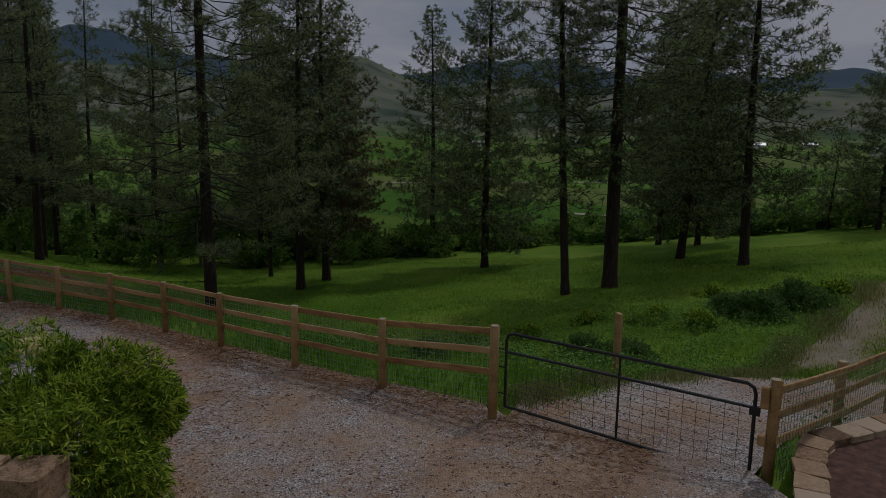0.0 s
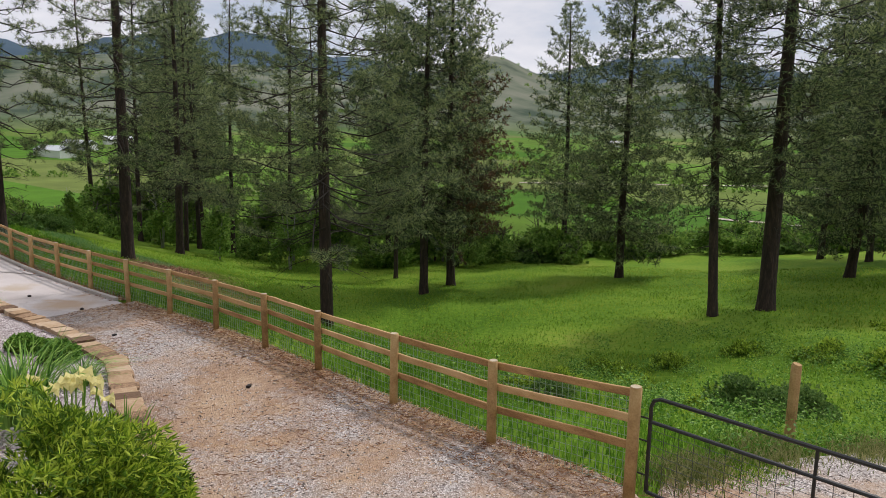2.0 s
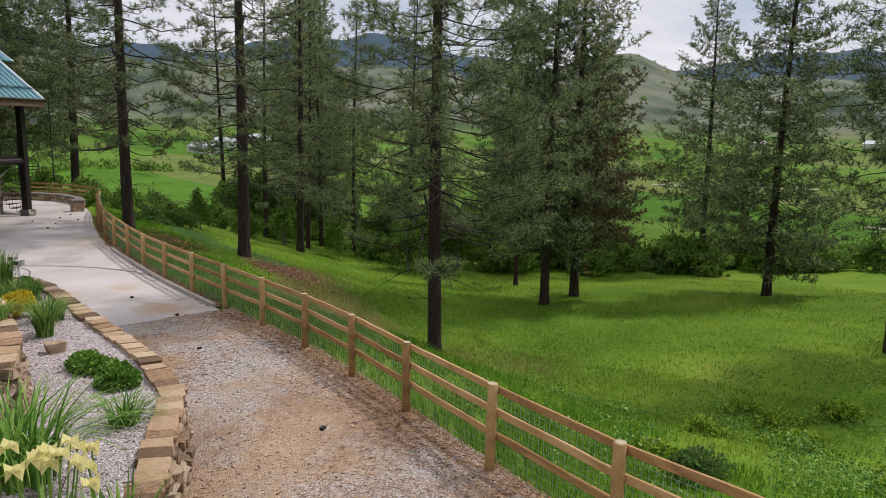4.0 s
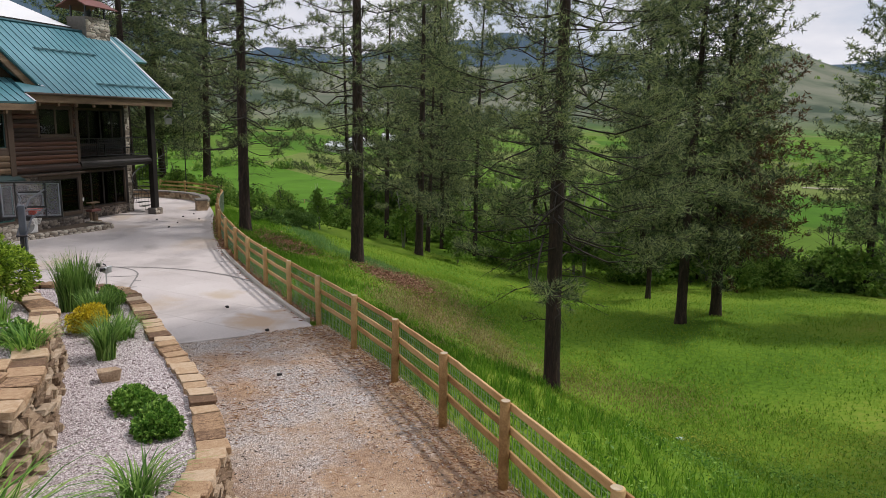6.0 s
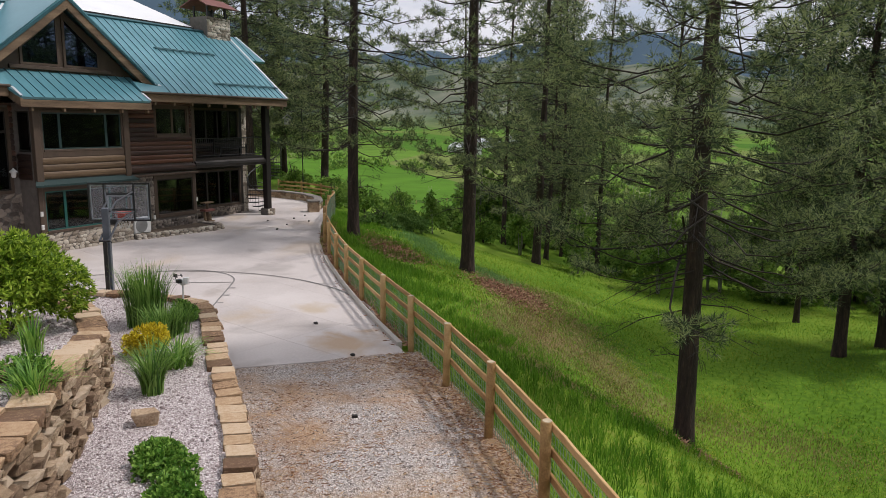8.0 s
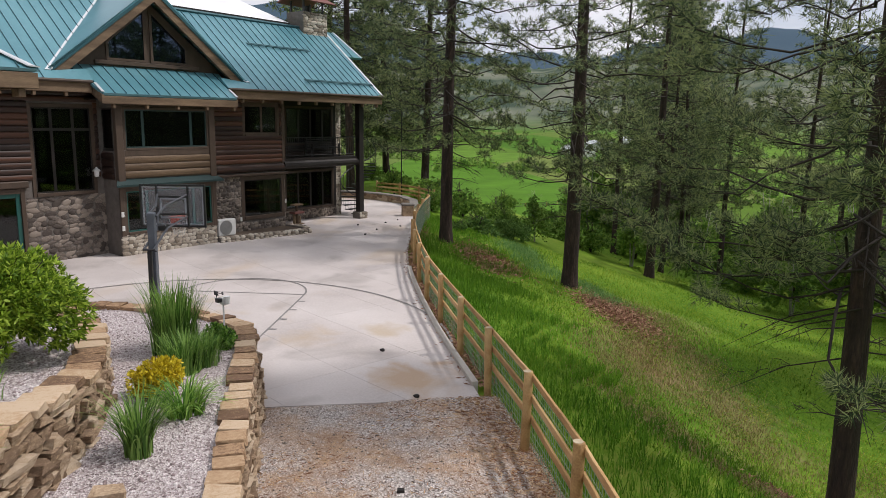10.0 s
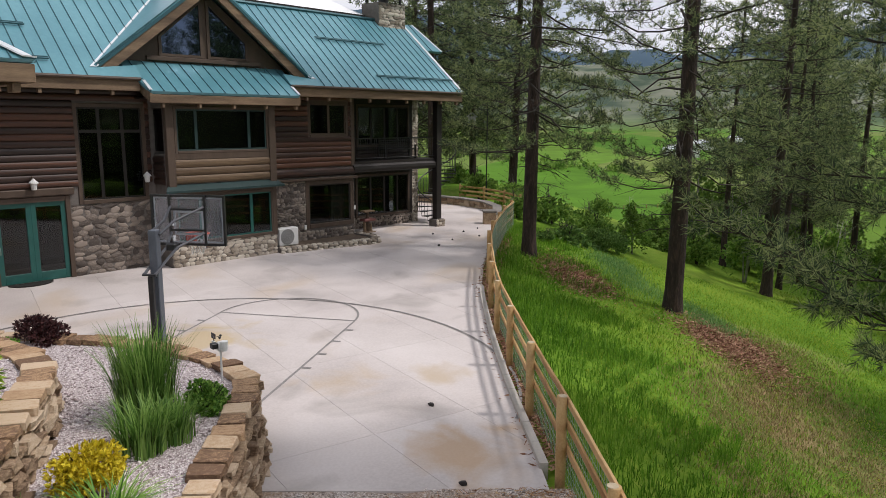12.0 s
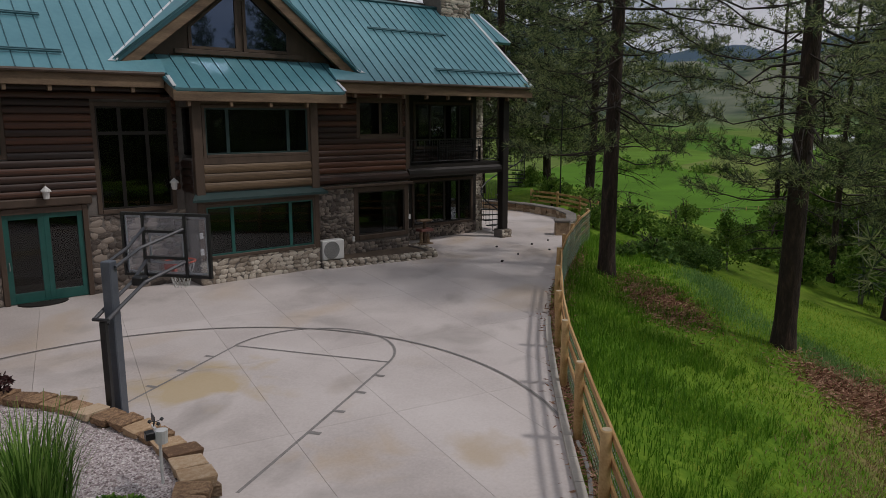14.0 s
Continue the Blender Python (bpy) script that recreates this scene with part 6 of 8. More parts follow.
def stone_wall(name, path, top, foot, cap_w, cap_l, seed, label, rows_h=0.13):
    r = random.Random(seed)
    w = thing(name, label, "garden wall", kind="structure")
    core = Geo()
    pts = along(path, 0.5)
    for (x0, y0, a0), (x1, y1, a1) in zip(pts[:-1], pts[1:]):
        n0, n1 = Vector((math.sin(radians(a0)), -math.cos(radians(a0)))), Vector((math.sin(radians(a1)), -math.cos(radians(a1))))
        q = [(x0 - n0.x * 0.07, y0 - n0.y * 0.07), (x1 - n1.x * 0.07, y1 - n1.y * 0.07), (x1 - n1.x * 0.34, y1 - n1.y * 0.34), (x0 - n0.x * 0.34, y0 - n0.y * 0.34)]
        core.prism(q, min(foot(x0, y0), foot(x1, y1)) - 0.3, min(top(x0), top(x1)) - 0.1)
    part("wall_core", core, M_EARTH, w)
    for x, y, a in along(path, cap_l):
        m = Matrix.Translation((x, y, top(x) - 0.035 + r.uniform(-0.012, 0.012))) @ pose(0, 0, 0, r.uniform(-2, 2), r.uniform(-2, 2), a + r.uniform(-7, 7)) @ Matrix.Translation((0, cap_w * 0.5 - 0.12 + r.uniform(-0.03, 0.02), 0)) @ Matrix.Diagonal((cap_l * r.uniform(0.80, 0.95), cap_w * r.uniform(0.9, 1.08), 0.10, 1))
        piece("capstone", r.choice(CAPS), w, m)
    row, k = 0, 0
    while row < 12:
        zoff = -0.09 - rows_h * (row + 0.5)
        for x, y, a in along(path, 0.27):
            z = top(x) + zoff
            if z + rows_h * 0.5 < foot(x, y) - 0.02:
                continue
            jit = r.uniform(-0.09, 0.09)
            m = Matrix.Translation((x, y, z + r.uniform(-0.015, 0.015))) @ pose(0, 0, 0, r.uniform(-5, 5), r.uniform(-5, 5), a + r.uniform(-8, 8)) @ Matrix.Translation((jit, 0.06 - 0.014 * row + r.uniform(-0.05, 0.04), 0)) @ Matrix.Diagonal((r.uniform(0.16, 0.36), r.uniform(0.24, 0.34), rows_h * r.uniform(0.6, 1.05), 1))
            piece("stone", r.choice(BLOCKS), w, m)
            k += 1
        row += 1
    return w


# the walls' faces look to the right of their direction of travel
stone_wall("garden_wall", WALL_A, top_a, lambda x, y: float(drive_z(x)) if x > -21.7 else slab_z(x, y), 0.36, 0.34, 3, "curved dry-stone garden wall with flat sandstone caps")
stone_wall("upper_garden_wall", WALL_B, top_b, bed_low, 0.42, 0.38, 4, "upper dry-stone garden wall with broad sandstone caps", 0.14)
# a second row of broad flags where the bed steps up
flags = thing("flagstone_step", "broad orange-brown sandstone flags set behind the wall", "flagstones", kind="structure")
r_ = random.Random(9)
for i, (x, y, a) in enumerate(along([(-12.95, 4.0), (-13.3, 4.72), (-14.3, 4.97), (-15.2, 5.03)], 0.52)):
    for j in range(2):
        m = Matrix.Translation((x, y - j * 0.5, top_b(x) + 0.0)) @ pose(0, 0, 0, r_.uniform(-2, 2), r_.uniform(-2, 2), a + r_.uniform(-10, 10)) @ Matrix.Diagonal((0.48, 0.46, 0.1, 1))
        piece("flagstone", r_.choice(CAPS), flags, m)

# low wall end beside the large shrub
bw = thing("low_wall", "short run of brown stone blocks below the shrub", "garden wall", kind="structure")
for i, (x, y, a) in enumerate(along([(-5.05, 3.02), (-5.8, 2.58), (-6.7, 2.0)], 0.44)):
    for k in range(7):
        piece("stone", CAPS[(i + k) % 6], bw, pose(x, y, 2.82 - 0.26 * k, 0, 0, a + r_.uniform(-6, 6)) @ Matrix.Diagonal((0.42, 0.4, 0.25, 1)))

# pavers and mulch bed beside the gate
pav = thing("edging_stones", "curved row of sandstone edging stones", "edging", kind="structure")
for i, (x, y, a) in enumerate(along([(-0.12, 8.2), (-0.2, 9.3), (-0.24, 9.95), (-0.1, 10.4), (0.25, 10.85), (0.7, 11.5), (1.3, 12.4)], 0.42)):
    piece("edging_stone", CAPS[i % 6], pav, pose(x + 0.08, y, 1.56, 0, 0, a + r_.uniform(-6, 6)) @ Matrix.Diagonal((0.4, 0.36, 0.12, 1)))
    piece("edging_stone", CAPS[(i + 2) % 6], pav, pose(x + 0.12, y, 1.42, 0, 0, a + r_.uniform(-6, 6)) @ Matrix.Diagonal((0.38, 0.3, 0.22, 1)))
sheet("mulch_bed", [(0.05, 7.0), (0.05, 9.3), (0.0, 9.95), (0.15, 10.4), (0.5, 10.85), (0.95, 11.5), (1.6, 12.6), (4.5, 12.0), (4.5, 6.0)], lambda x, y: 1.52 + 0.02 * math.sin(9 * x + 5 * y), M_MULCH, 0.4, "bed of dark reddish bark mulch", "garden bed")
_p = np.stack([_rng.uniform(-25, -8, 16000), _rng.uniform(0, 8, 16000)], 1)
_lo = [(x, y - 0.3) for x, y in WALL_A] + [(x, y + 0.1) for x, y in reversed(WALL_B)]
_hi = [(x, y - 0.4) for x, y in WALL_B] + [(-24.5, 0.0), (-8.0, 0.0)]
M_BEDSTONES = mat("bed_stones", [(0.28, 0.22, 0.215), (0.52, 0.44, 0.435), (0.76, 0.70, 0.69)], 3, 40, 0.9, bump=0, island=1.2)
_q = _p[inside(_lo, _p)]
pebbles("bed_stones", _q, 0.024, M_BEDSTONES, "loose pinkish gravel in the bed", 8, lambda s: np.array([bed_low(a, b) for a, b in s]))
_q = _p[inside(_hi, _p)]
pebbles("upper_bed_stones", _q, 0.024, M_BEDSTONES, "loose pinkish gravel in the raised bed", 9, lambda s: np.array([bed_high(a, b) for a, b in s]))


# ---- plants ----
def leaves(rng, pos, d, length, width):
    """Pointed folded leaves from pos along d: four vertices and two triangles each."""
    n = len(pos)
    rnd = rng.normal(size=(n, 3))
    s = np.cross(d, rnd)
    s /= np.linalg.norm(s, axis=1, keepdims=True) + 1e-9
    up = np.cross(s, d)
    L, W = length[:, None], width[:, None]
    m = pos + d * L * 0.45
    v = np.stack([pos, m + s * W / 2 + up * W * 0.15, pos + d * L, m - s * W / 2 + up * W * 0.15], 1).reshape(-1, 3)
    i = np.arange(n)[:, None] * 4
    return v, np.concatenate([i + [0, 1, 2], i + [0, 2, 3]], 1).reshape(-1, 3)


def bush_data(name, seed, radii, tips, per_tip, llen, lwid, material, droop=0.2, lumps=9, inner=0.35, lobe=(0.36, 0.55), reach=(0.35, 0.62)):
    """A crown of leafy tips over overlapping lumps, open inside."""
    rng = np.random.default_rng(seed)
    R = np.array(radii)
    c = rng.normal(size=(lumps, 3))
    c /= np.linalg.norm(c, axis=1, keepdims=True)
    c[:, 2] = np.abs(c[:, 2]) * 1.05 - 0.32
    c *= rng.uniform(*reach, (lumps, 1))
    rad = rng.uniform(*lobe, lumps)
    k = rng.integers(0, lumps, tips)
    u = rng.normal(size=(tips, 3))
    u /= np.linalg.norm(u, axis=1, keepdims=True)
    depth = 1 - inner * rng.uniform(0, 1, tips) ** 2
    p = c[k] + u * (rad[k] * depth)[:, None]
    p = p[p[:, 2] > -0.55]
    n = len(p)
    out = p / (np.linalg.norm(p, axis=1, keepdims=True) + 1e-9)
    pos = p * R + np.array([0, 0, R[2] * 0.55])
    pos = np.repeat(pos, per_tip, 0)
    d = np.repeat(out, per_tip, 0) + rng.normal(size=(n * per_tip, 3)) * 0.75
    d[:, 2] += 0.25 - droop * rng.uniform(0, 1.5, len(d))
    d /= np.linalg.norm(d, axis=1, keepdims=True)
    ln = rng.uniform(0.65, 1.25, len(d)) * llen
    v, f = leaves(rng, pos, d, ln, ln * (lwid / llen))
    return tri_data(name, v, f, [material])


def stems(radii, n, seed, rad=0.012):
    r = random.Random(seed)
    g = Geo()
    for i in range(n):
        a = r.uniform(0, 6.28)
        e = Vector((math.cos(a) * radii[0] * r.uniform(0.2, 0.75), math.sin(a) * radii[1] * r.uniform(0.2, 0.75), radii[2] * r.uniform(0.7, 1.3)))
        g.tube([(e.x * 0.08, e.y * 0.08, -0.05), (e.x * 0.4, e.y * 0.4, e.z * 0.55), e], [rad, rad * 0.8, rad * 0.4], 5)
    return g


def bush(name, label, x, y, z, radii, tips, per_tip, llen, lwid, material, seed, droop=0.2, lumps=9, category="shrub", lobe=(0.36, 0.55), reach=(0.35, 0.62), rise=1.0):
    b = thing(name, label, category, pose(x, y, z, 0, 0, seed * 37 % 360))
    part("foliage", bush_data("foliage", seed, radii, tips, per_tip, llen, lwid, material, droop, lumps, 0.35, lobe, reach), None, b)
    part("twig_frame", stems((radii[0], radii[1], radii[2] * rise), 9 if rise == 1.0 else 16, seed), M_TWIG, b)
    return b


def strap_data(name, seed, n, height, spread, lean, width, material):
    """A clump of strap leaves that arch over: several segments each."""
    rng = np.random.default_rng(seed)
    V, F = [], []
    for i in range(n):
        a = rng.uniform(0, 6.283)
        r0 = spread * rng.uniform(0, 1) ** 0.7
        base = np.array([math.cos(a) * r0, math.sin(a) * r0, 0])
        b = a + rng.normal() * 0.5
        h = height * rng.uniform(0.6, 1.1)
        le = lean * rng.uniform(0.3, 1.2)
        w = width * rng.uniform(0.7, 1.2)
        o = np.array([math.cos(b), math.sin(b), 0])
        s = np.array([-math.sin(b), math.cos(b), 0])
        st = len(V)
        segs = 4
        for k in range(segs + 1):
            t = k / segs
            p = base + o * h * le * t * t + np.array([0, 0, h * (t - 0.45 * le * t ** 3)])
            ww = w * (1 - t) ** 0.7 * 0.5 + 0.0012
            V += [p - s * ww, p + s * ww]
        for k in range(segs):
            q = st + 2 * k
            F += [(q, q + 1, q + 3), (q, q + 3, q + 2)]
    return tri_data(name, np.array(V), np.array(F), [material])


def clump(name, label, x, y, z, n, height, spread, lean, width, material, seed, category="plant"):
    t = thing(name, label, category, pose(x, y, z))
    for k in range(4):
        part("leaf_fan", strap_data("leaf_fan", seed + 100 * k, n // 4, height * (1.04 - 0.04 * k), spread, lean, width, material), None, t)
    return t


# large shrub by the drive, and the one on the upper bed
bush("large_shrub", "large lime-green shrub with narrow drooping leaves", -6.1, 3.78, 1.76, (1.34, 1.34, 1.52), 8200, 9, 0.085, 0.015, M_LEAF_YOUNG, 11, 0.6, 44, lobe=(0.13, 0.27), reach=(0.42, 0.8), rise=0.8)
bush("rounded_shrub", "big dense shrub with fresh green pointed leaves", -19.5, 4.15, 1.9, (1.32, 1.3, 1.28), 4200, 8, 0.11, 0.034, M_LEAF_LIME, 12, 0.5, 24, lobe=(0.2, 0.38), reach=(0.42, 0.72))
bush("maroon_shrub", "low dark maroon-leaved shrub beside the bed", -25.05, 2.95, 1.12, (0.55, 0.55, 0.45), 700, 6, 0.07, 0.03, M_LEAF_RED, 13)
bush("golden_shrub", "rounded golden-yellow spirea shrub", -19.75, 6.25, 1.26, (0.40, 0.38, 0.42), 900, 6, 0.06, 0.03, M_LEAF_YELLOW, 14)
bush("round_shrub", "low mounded bright green shrub with small leaves", -15.35, 6.72, 1.16, (0.54, 0.48, 0.34), 1300, 6, 0.06, 0.04, M_LEAF_GREEN, 15)
bush("round_shrub", "smaller mounded bright green shrub beside a larger one", -14.35, 6.9, 1.2, (0.42, 0.38, 0.30), 900, 6, 0.06, 0.04, M_LEAF_GREEN, 16)
bush("ball_shrub", "tight round green shrub near the wall's end", -21.95, 6.82, 1.2, (0.33, 0.33, 0.36), 800, 6, 0.05, 0.035, M_LEAF_GREEN, 17)
clump("tall_grass", "tall upright clump of ornamental grass", -21.75, 6.1, 1.27, 640, 1.3, 0.36, 0.3, 0.026, M_BLADE, 21)
clump("siberian_iris", "bushy clump of grey-green narrow leaves", -20.75, 6.42, 1.27, 330, 0.72, 0.28, 0.5, 0.022, M_BLADE, 22)
clump("siberian_iris", "second bushy clump of grey-green narrow leaves", -21.1, 6.66, 1.27, 260, 0.6, 0.28, 0.5, 0.022, M_BLADE, 23)
clump("reed_clump", "dense upright clump of dark green iris leaves", -17.85, 6.45, 1.27, 240, 0.95, 0.15, 0.55, 0.024, M_BLADE, 24)
clump("day_lily", "arching clump of bright green day lily leaves", -19.0, 6.75, 1.27, 260, 0.6, 0.25, 0.95, 0.026, M_LEAF_GREEN, 25)
clump("day_lily", "arching clump of variegated day lily leaves", -12.3, 6.45, 1.4, 120, 0.62, 0.2, 1.0, 0.032, M_BLADE, 26)
clump("day_lily", "broad arching clump of long glossy strap leaves", -10.6, 5.0, 1.85, 260, 1.15, 0.4, 1.0, 0.035, M_LEAF_GREEN, 27)
clump("day_lily", "small arching clump on the upper wall", -15.5, 5.4, 2.24, 120, 0.55, 0.22, 0.9, 0.024, M_LEAF_GREEN, 28)
bush("small_shrub", "small leafy shrub behind a day lily", -15.95, 5.3, 2.2, (0.36, 0.33, 0.32), 420, 6, 0.05, 0.03, M_LEAF_GREEN, 29)
clump("iris_leaves", "sword-like iris leaves on the upper bed", -17.7, 4.95, 2.1, 40, 0.62, 0.14, 0.45, 0.045, M_LEAF_GREEN, 30)
clump("day_lily", "arching clump near the flagstones", -11.9, 4.9, 1.6, 110, 0.6, 0.2, 0.9, 0.03, M_LEAF_GREEN, 31)
bush("small_shrub", "low green cushion beside the stone cap", -24.0, 2.9, 1.4, (0.35, 0.3, 0.2), 260, 5, 0.05, 0.03, M_LEAF_GREEN, 32)


def iris(x, y, z, seed, n):
    t = thing("yellow_iris", "pale yellow irises in bloom above sword leaves", "flower", pose(x, y, z), "irises")
    r = random.Random(seed)
    part("foliage", strap_data("leaves", seed, 46, 0.6, 0.3, 0.4, 0.035, M_LEAF_GREEN), None, t)
    for i in range(n):
        px, py, h = r.uniform(-0.45, 0.45), r.uniform(-0.35, 0.35), r.uniform(0.62, 0.85)
        part("stalk", Geo().tube([(px * 0.6, py * 0.6, 0), (px, py, h)], 0.008, 5), M_LEAF_GREEN, t)
        g = Geo()
        g.v.append((px, py, h))
        for k in range(6):
            a = k * math.pi / 3 + r.random()
            up = 0.08 if k % 2 else -0.05
            d = Vector((math.cos(a), math.sin(a), 0))
            s = Vector((-math.sin(a), math.cos(a), 0)) * 0.05
            p = Vector((px, py, h))
            n = len(g.v)
            g.v += [tuple(q) for q in (p + d * 0.05 + s + Vector((0, 0, 0.03)), p + d * 0.085 + Vector((0, 0, up)), p + d * 0.05 - s + Vector((0, 0, 0.03)), p + d * 0.06 + Vector((0, 0, 0.05)))]
            g.f += [(0, n, n + 3), (0, n + 3, n + 2), (n, n + 1, n + 3), (n + 3, n + 1, n + 2)]
        part("bloom", g, M_PETAL, t, "pale yellow petals")


iris(-9.0, 5.0, 1.95, 51, 11)
iris(-9.05, 5.6, 1.75, 52, 3)


def rock(x, y, z, s, seed, material, label):
    t = thing("rock", label, "rock", pose(x, y, z, 0, 0, seed * 40))
    part("boulder", Geo().add(make_stone(seed, 0.35).v, make_stone(seed, 0.35).f, Matrix.Diagonal((*s, 1))), material, t)


rock(-16.75, 6.42, 1.36, (0.26, 0.2, 0.17), 61, M_WALLSTONE, "brown angular rock lying on the gravel")
rock(-16.2, 4.75, 2.26, (0.62, 0.5, 0.2), 62, M_CAP, "rusty orange flat rock on the upper bed")
rock(-17.2, 4.3, 2.2, (0.3, 0.2, 0.2), 63, M_WALLSTONE, "grey-brown rock on the upper bed")
M_LID = mat("mint_plastic", [(0.38, 0.52, 0.46), (0.56, 0.68, 0.62)], 4, 30, 0.5, bump=0.05)
lid = thing("well_lid", "pale mint domed lid half hidden in the grass", "lid", pose(-17.85, 20.71, float(land_z(-17.85, 20.71)) - 0.02, 0, -12, 0))
part("dome", Geo().tube([(0, 0, 0.0), (0, 0, 0.05), (0, 0, 0.1), (0, 0, 0.13), (0, 0, 0.14)], [0.2, 0.19, 0.15, 0.08, 0.02], 16), M_LID, lid, smooth=True)
rock(-18.3, 9.6, float(drive_z(-18.3)) + 0.02, (0.09, 0.075, 0.07), 65, M_DARKWOOD, "small dark pine cone on the drive")
rock(-12.2, 9.4, float(drive_z(-12.2)) + 0.02, (0.10, 0.07, 0.06), 66, M_DARKWOOD, "small dark pine cone lying on the gravel")

# pine cones strewn on the concrete
for i, (x, y) in enumerate([(-21.85, 10.27), (-43.5, 10.2), (-42.0, 11.0), (-44.2, 11.6), (-40.6, 10.4), (-45.2, 12.3), (-43.0, 12.2), (-24.7, 9.87)]):
    c = thing("pine_cone", "small dark brown fallen pine cone", "pine cone", pose(x, y, slab_z(x, y) + 0.03, 80, 0, i * 50), "pine cones")
    part("cone", Geo().tube([(0, 0, -0.055), (0, 0, -0.03), (0, 0, 0.02), (0, 0, 0.06)], [0.02, 0.042, 0.035, 0.01], 7), M_DARKWOOD, c)


# ---- weather station ----
ws = thing("weather_station", "white garden weather station on a thin pole", "weather station", pose(-22.9, 6.76, 1.33, 0, 0, 40))
part("pole", Geo().tube([(0, 0, 0), (0, 0, 0.5)], 0.017, 8), M_WHITE, ws)
part("sensor_body", Geo().box((-0.06, -0.05, 0.46), (0.08, 0.05, 0.6), None, 0.02), M_WHITE, ws)
part("rain_gauge", Geo().tube([(0.12, 0, 0.5), (0.12, 0, 0.64)], [0.05, 0.06], 12), M_WHITE, ws)
part("solar_panel", Geo().box((-0.05, -0.14, 0.52), (0.05, -0.05, 0.6), None, 0.006), M_BLACK, ws)
part("arm", Geo().box((-0.28, -0.012, 0.53), (0.12, 0.012, 0.555)), M_WHITE, ws)
part("vane", Geo().box((-0.30, -0.004, 0.6), (-0.16, 0.004, 0.68)).tube([(-0.22, 0, 0.55), (-0.22, 0, 0.62)], 0.008, 6), M_BLACK, ws)
for k in range(3):
    a = k * 2.1
    part("wind_cup", Geo().tube([(-0.08, 0, 0.66), (-0.08 + 0.07 * math.cos(a), 0.07 * math.sin(a), 0.66)], 0.004, 5).box((-0.1 + 0.07 * math.cos(a), -0.02 + 0.07 * math.sin(a), 0.64), (-0.06 + 0.07 * math.cos(a), 0.02 + 0.07 * math.sin(a), 0.68), None, 0.015), M_BLACK, ws)


# ---- basketball hoop: x towards the court ----
M_ARM = mat("dark_arm_paint", [(0.035, 0.038, 0.045), (0.06, 0.064, 0.072)], 3, 40, 0.45, bump=0)
hp = thing("basketball_hoop", "adjustable basketball hoop on a grey steel post", "basketball hoop", pose(-25.17, 5.05, slab_z(-25.17, 5.05) - 0.12, 0, 0, 172))
part("post", Geo().box((-0.075, -0.075, 0.12), (0.075, 0.075, 3.2), None, 0.012), M_GREYPOLE, hp)
part("post_sleeve", Geo().box((-0.235, -0.045, 0.12), (-0.155, 0.045, 2.42), None, 0.012), M_BLACK, hp, "black adjusting strut behind the post")
for y in (-0.1, 0.1):
    part("upper_arm", Geo().tube([(0.0, y, 3.12), (0.55, y, 3.28), (1.27, y * 3.3, 3.45)], 0.024, 6), M_ARM, hp)
    part("lower_arm", Geo().tube([(-0.24, y, 2.45), (0.0, y, 2.55), (0.6, y, 2.78), (1.27, y * 3.3, 2.95)], 0.026, 6), M_ARM, hp)
part("crank", Geo().tube([(-0.24, -0.12, 2.45), (-0.24, 0.12, 2.45)], 0.026, 6).tube([(-0.24, -0.12, 2.45), (-0.33, -0.18, 2.43)], 0.015, 6), M_BLACK, hp)
BW, BZ0, BZ1, BX = 0.74, 2.70, 3.68, 1.32
bb = part("backboard_frame", Geo().box((BX - 0.03, -BW, BZ0), (BX + 0.03, -BW + 0.04, BZ1)).box((BX - 0.03, BW - 0.04, BZ0), (BX + 0.03, BW, BZ1)).box((BX - 0.03, -BW + 0.04, BZ0), (BX + 0.03, BW - 0.04, BZ0 + 0.04)).box((BX - 0.03, -BW + 0.04, BZ1 - 0.04), (BX + 0.03, BW - 0.04, BZ1)).box((BX - 0.06, -0.37, BZ0), (BX - 0.03, -0.33, BZ1)).box((BX - 0.06, 0.33, BZ0), (BX - 0.03, 0.37, BZ1)).box((BX - 0.06, -0.33, 2.98), (BX - 0.03, 0.33, 3.02)).box((BX - 0.06, -0.33, 3.38), (BX - 0.03, 0.33, 3.42)), M_BLACK, hp)
pb = part("backboard", Geo().box((BX - 0.008, -BW + 0.04, BZ0 + 0.04), (BX + 0.004, BW - 0.04, BZ1 - 0.04)), M_ACRYLIC, hp, "clear acrylic backboard")
pb.visible_shadow = False
sq = Geo()
for y0, y1, z0, z1 in ((-0.3, 0.3, 3.33, 3.37), (-0.3, 0.3, 2.9, 2.94), (-0.3, -0.26, 2.94, 3.33), (0.26, 0.3, 2.94, 3.33), (-BW + 0.05, BW - 0.05, BZ0 + 0.05, BZ0 + 0.08), (-BW + 0.05, BW - 0.05, BZ1 - 0.08, BZ1 - 0.05), (-BW + 0.05, -BW + 0.08, BZ0 + 0.08, BZ1 - 0.08), (BW - 0.08, BW - 0.05, BZ0 + 0.08, BZ1 - 0.08)):
    sq.box((BX + 0.006, y0, z0), (BX + 0.010, y1, z1))
part("target_marking", sq, M_WHITE, bb, "white painted target lines")
rim = Geo().tube([(BX + 0.33 + 0.228 * math.cos(t), 0.228 * math.sin(t), 2.88) for t in np.linspace(0, 2 * math.pi, 33)], 0.014, 6, False)
rim.box((BX + 0.03, -0.09, 2.74), (BX + 0.11, 0.09, 2.90), None, 0.01)
part("rim", rim, M_RIM, hp, "orange steel rim")
net = Geo()
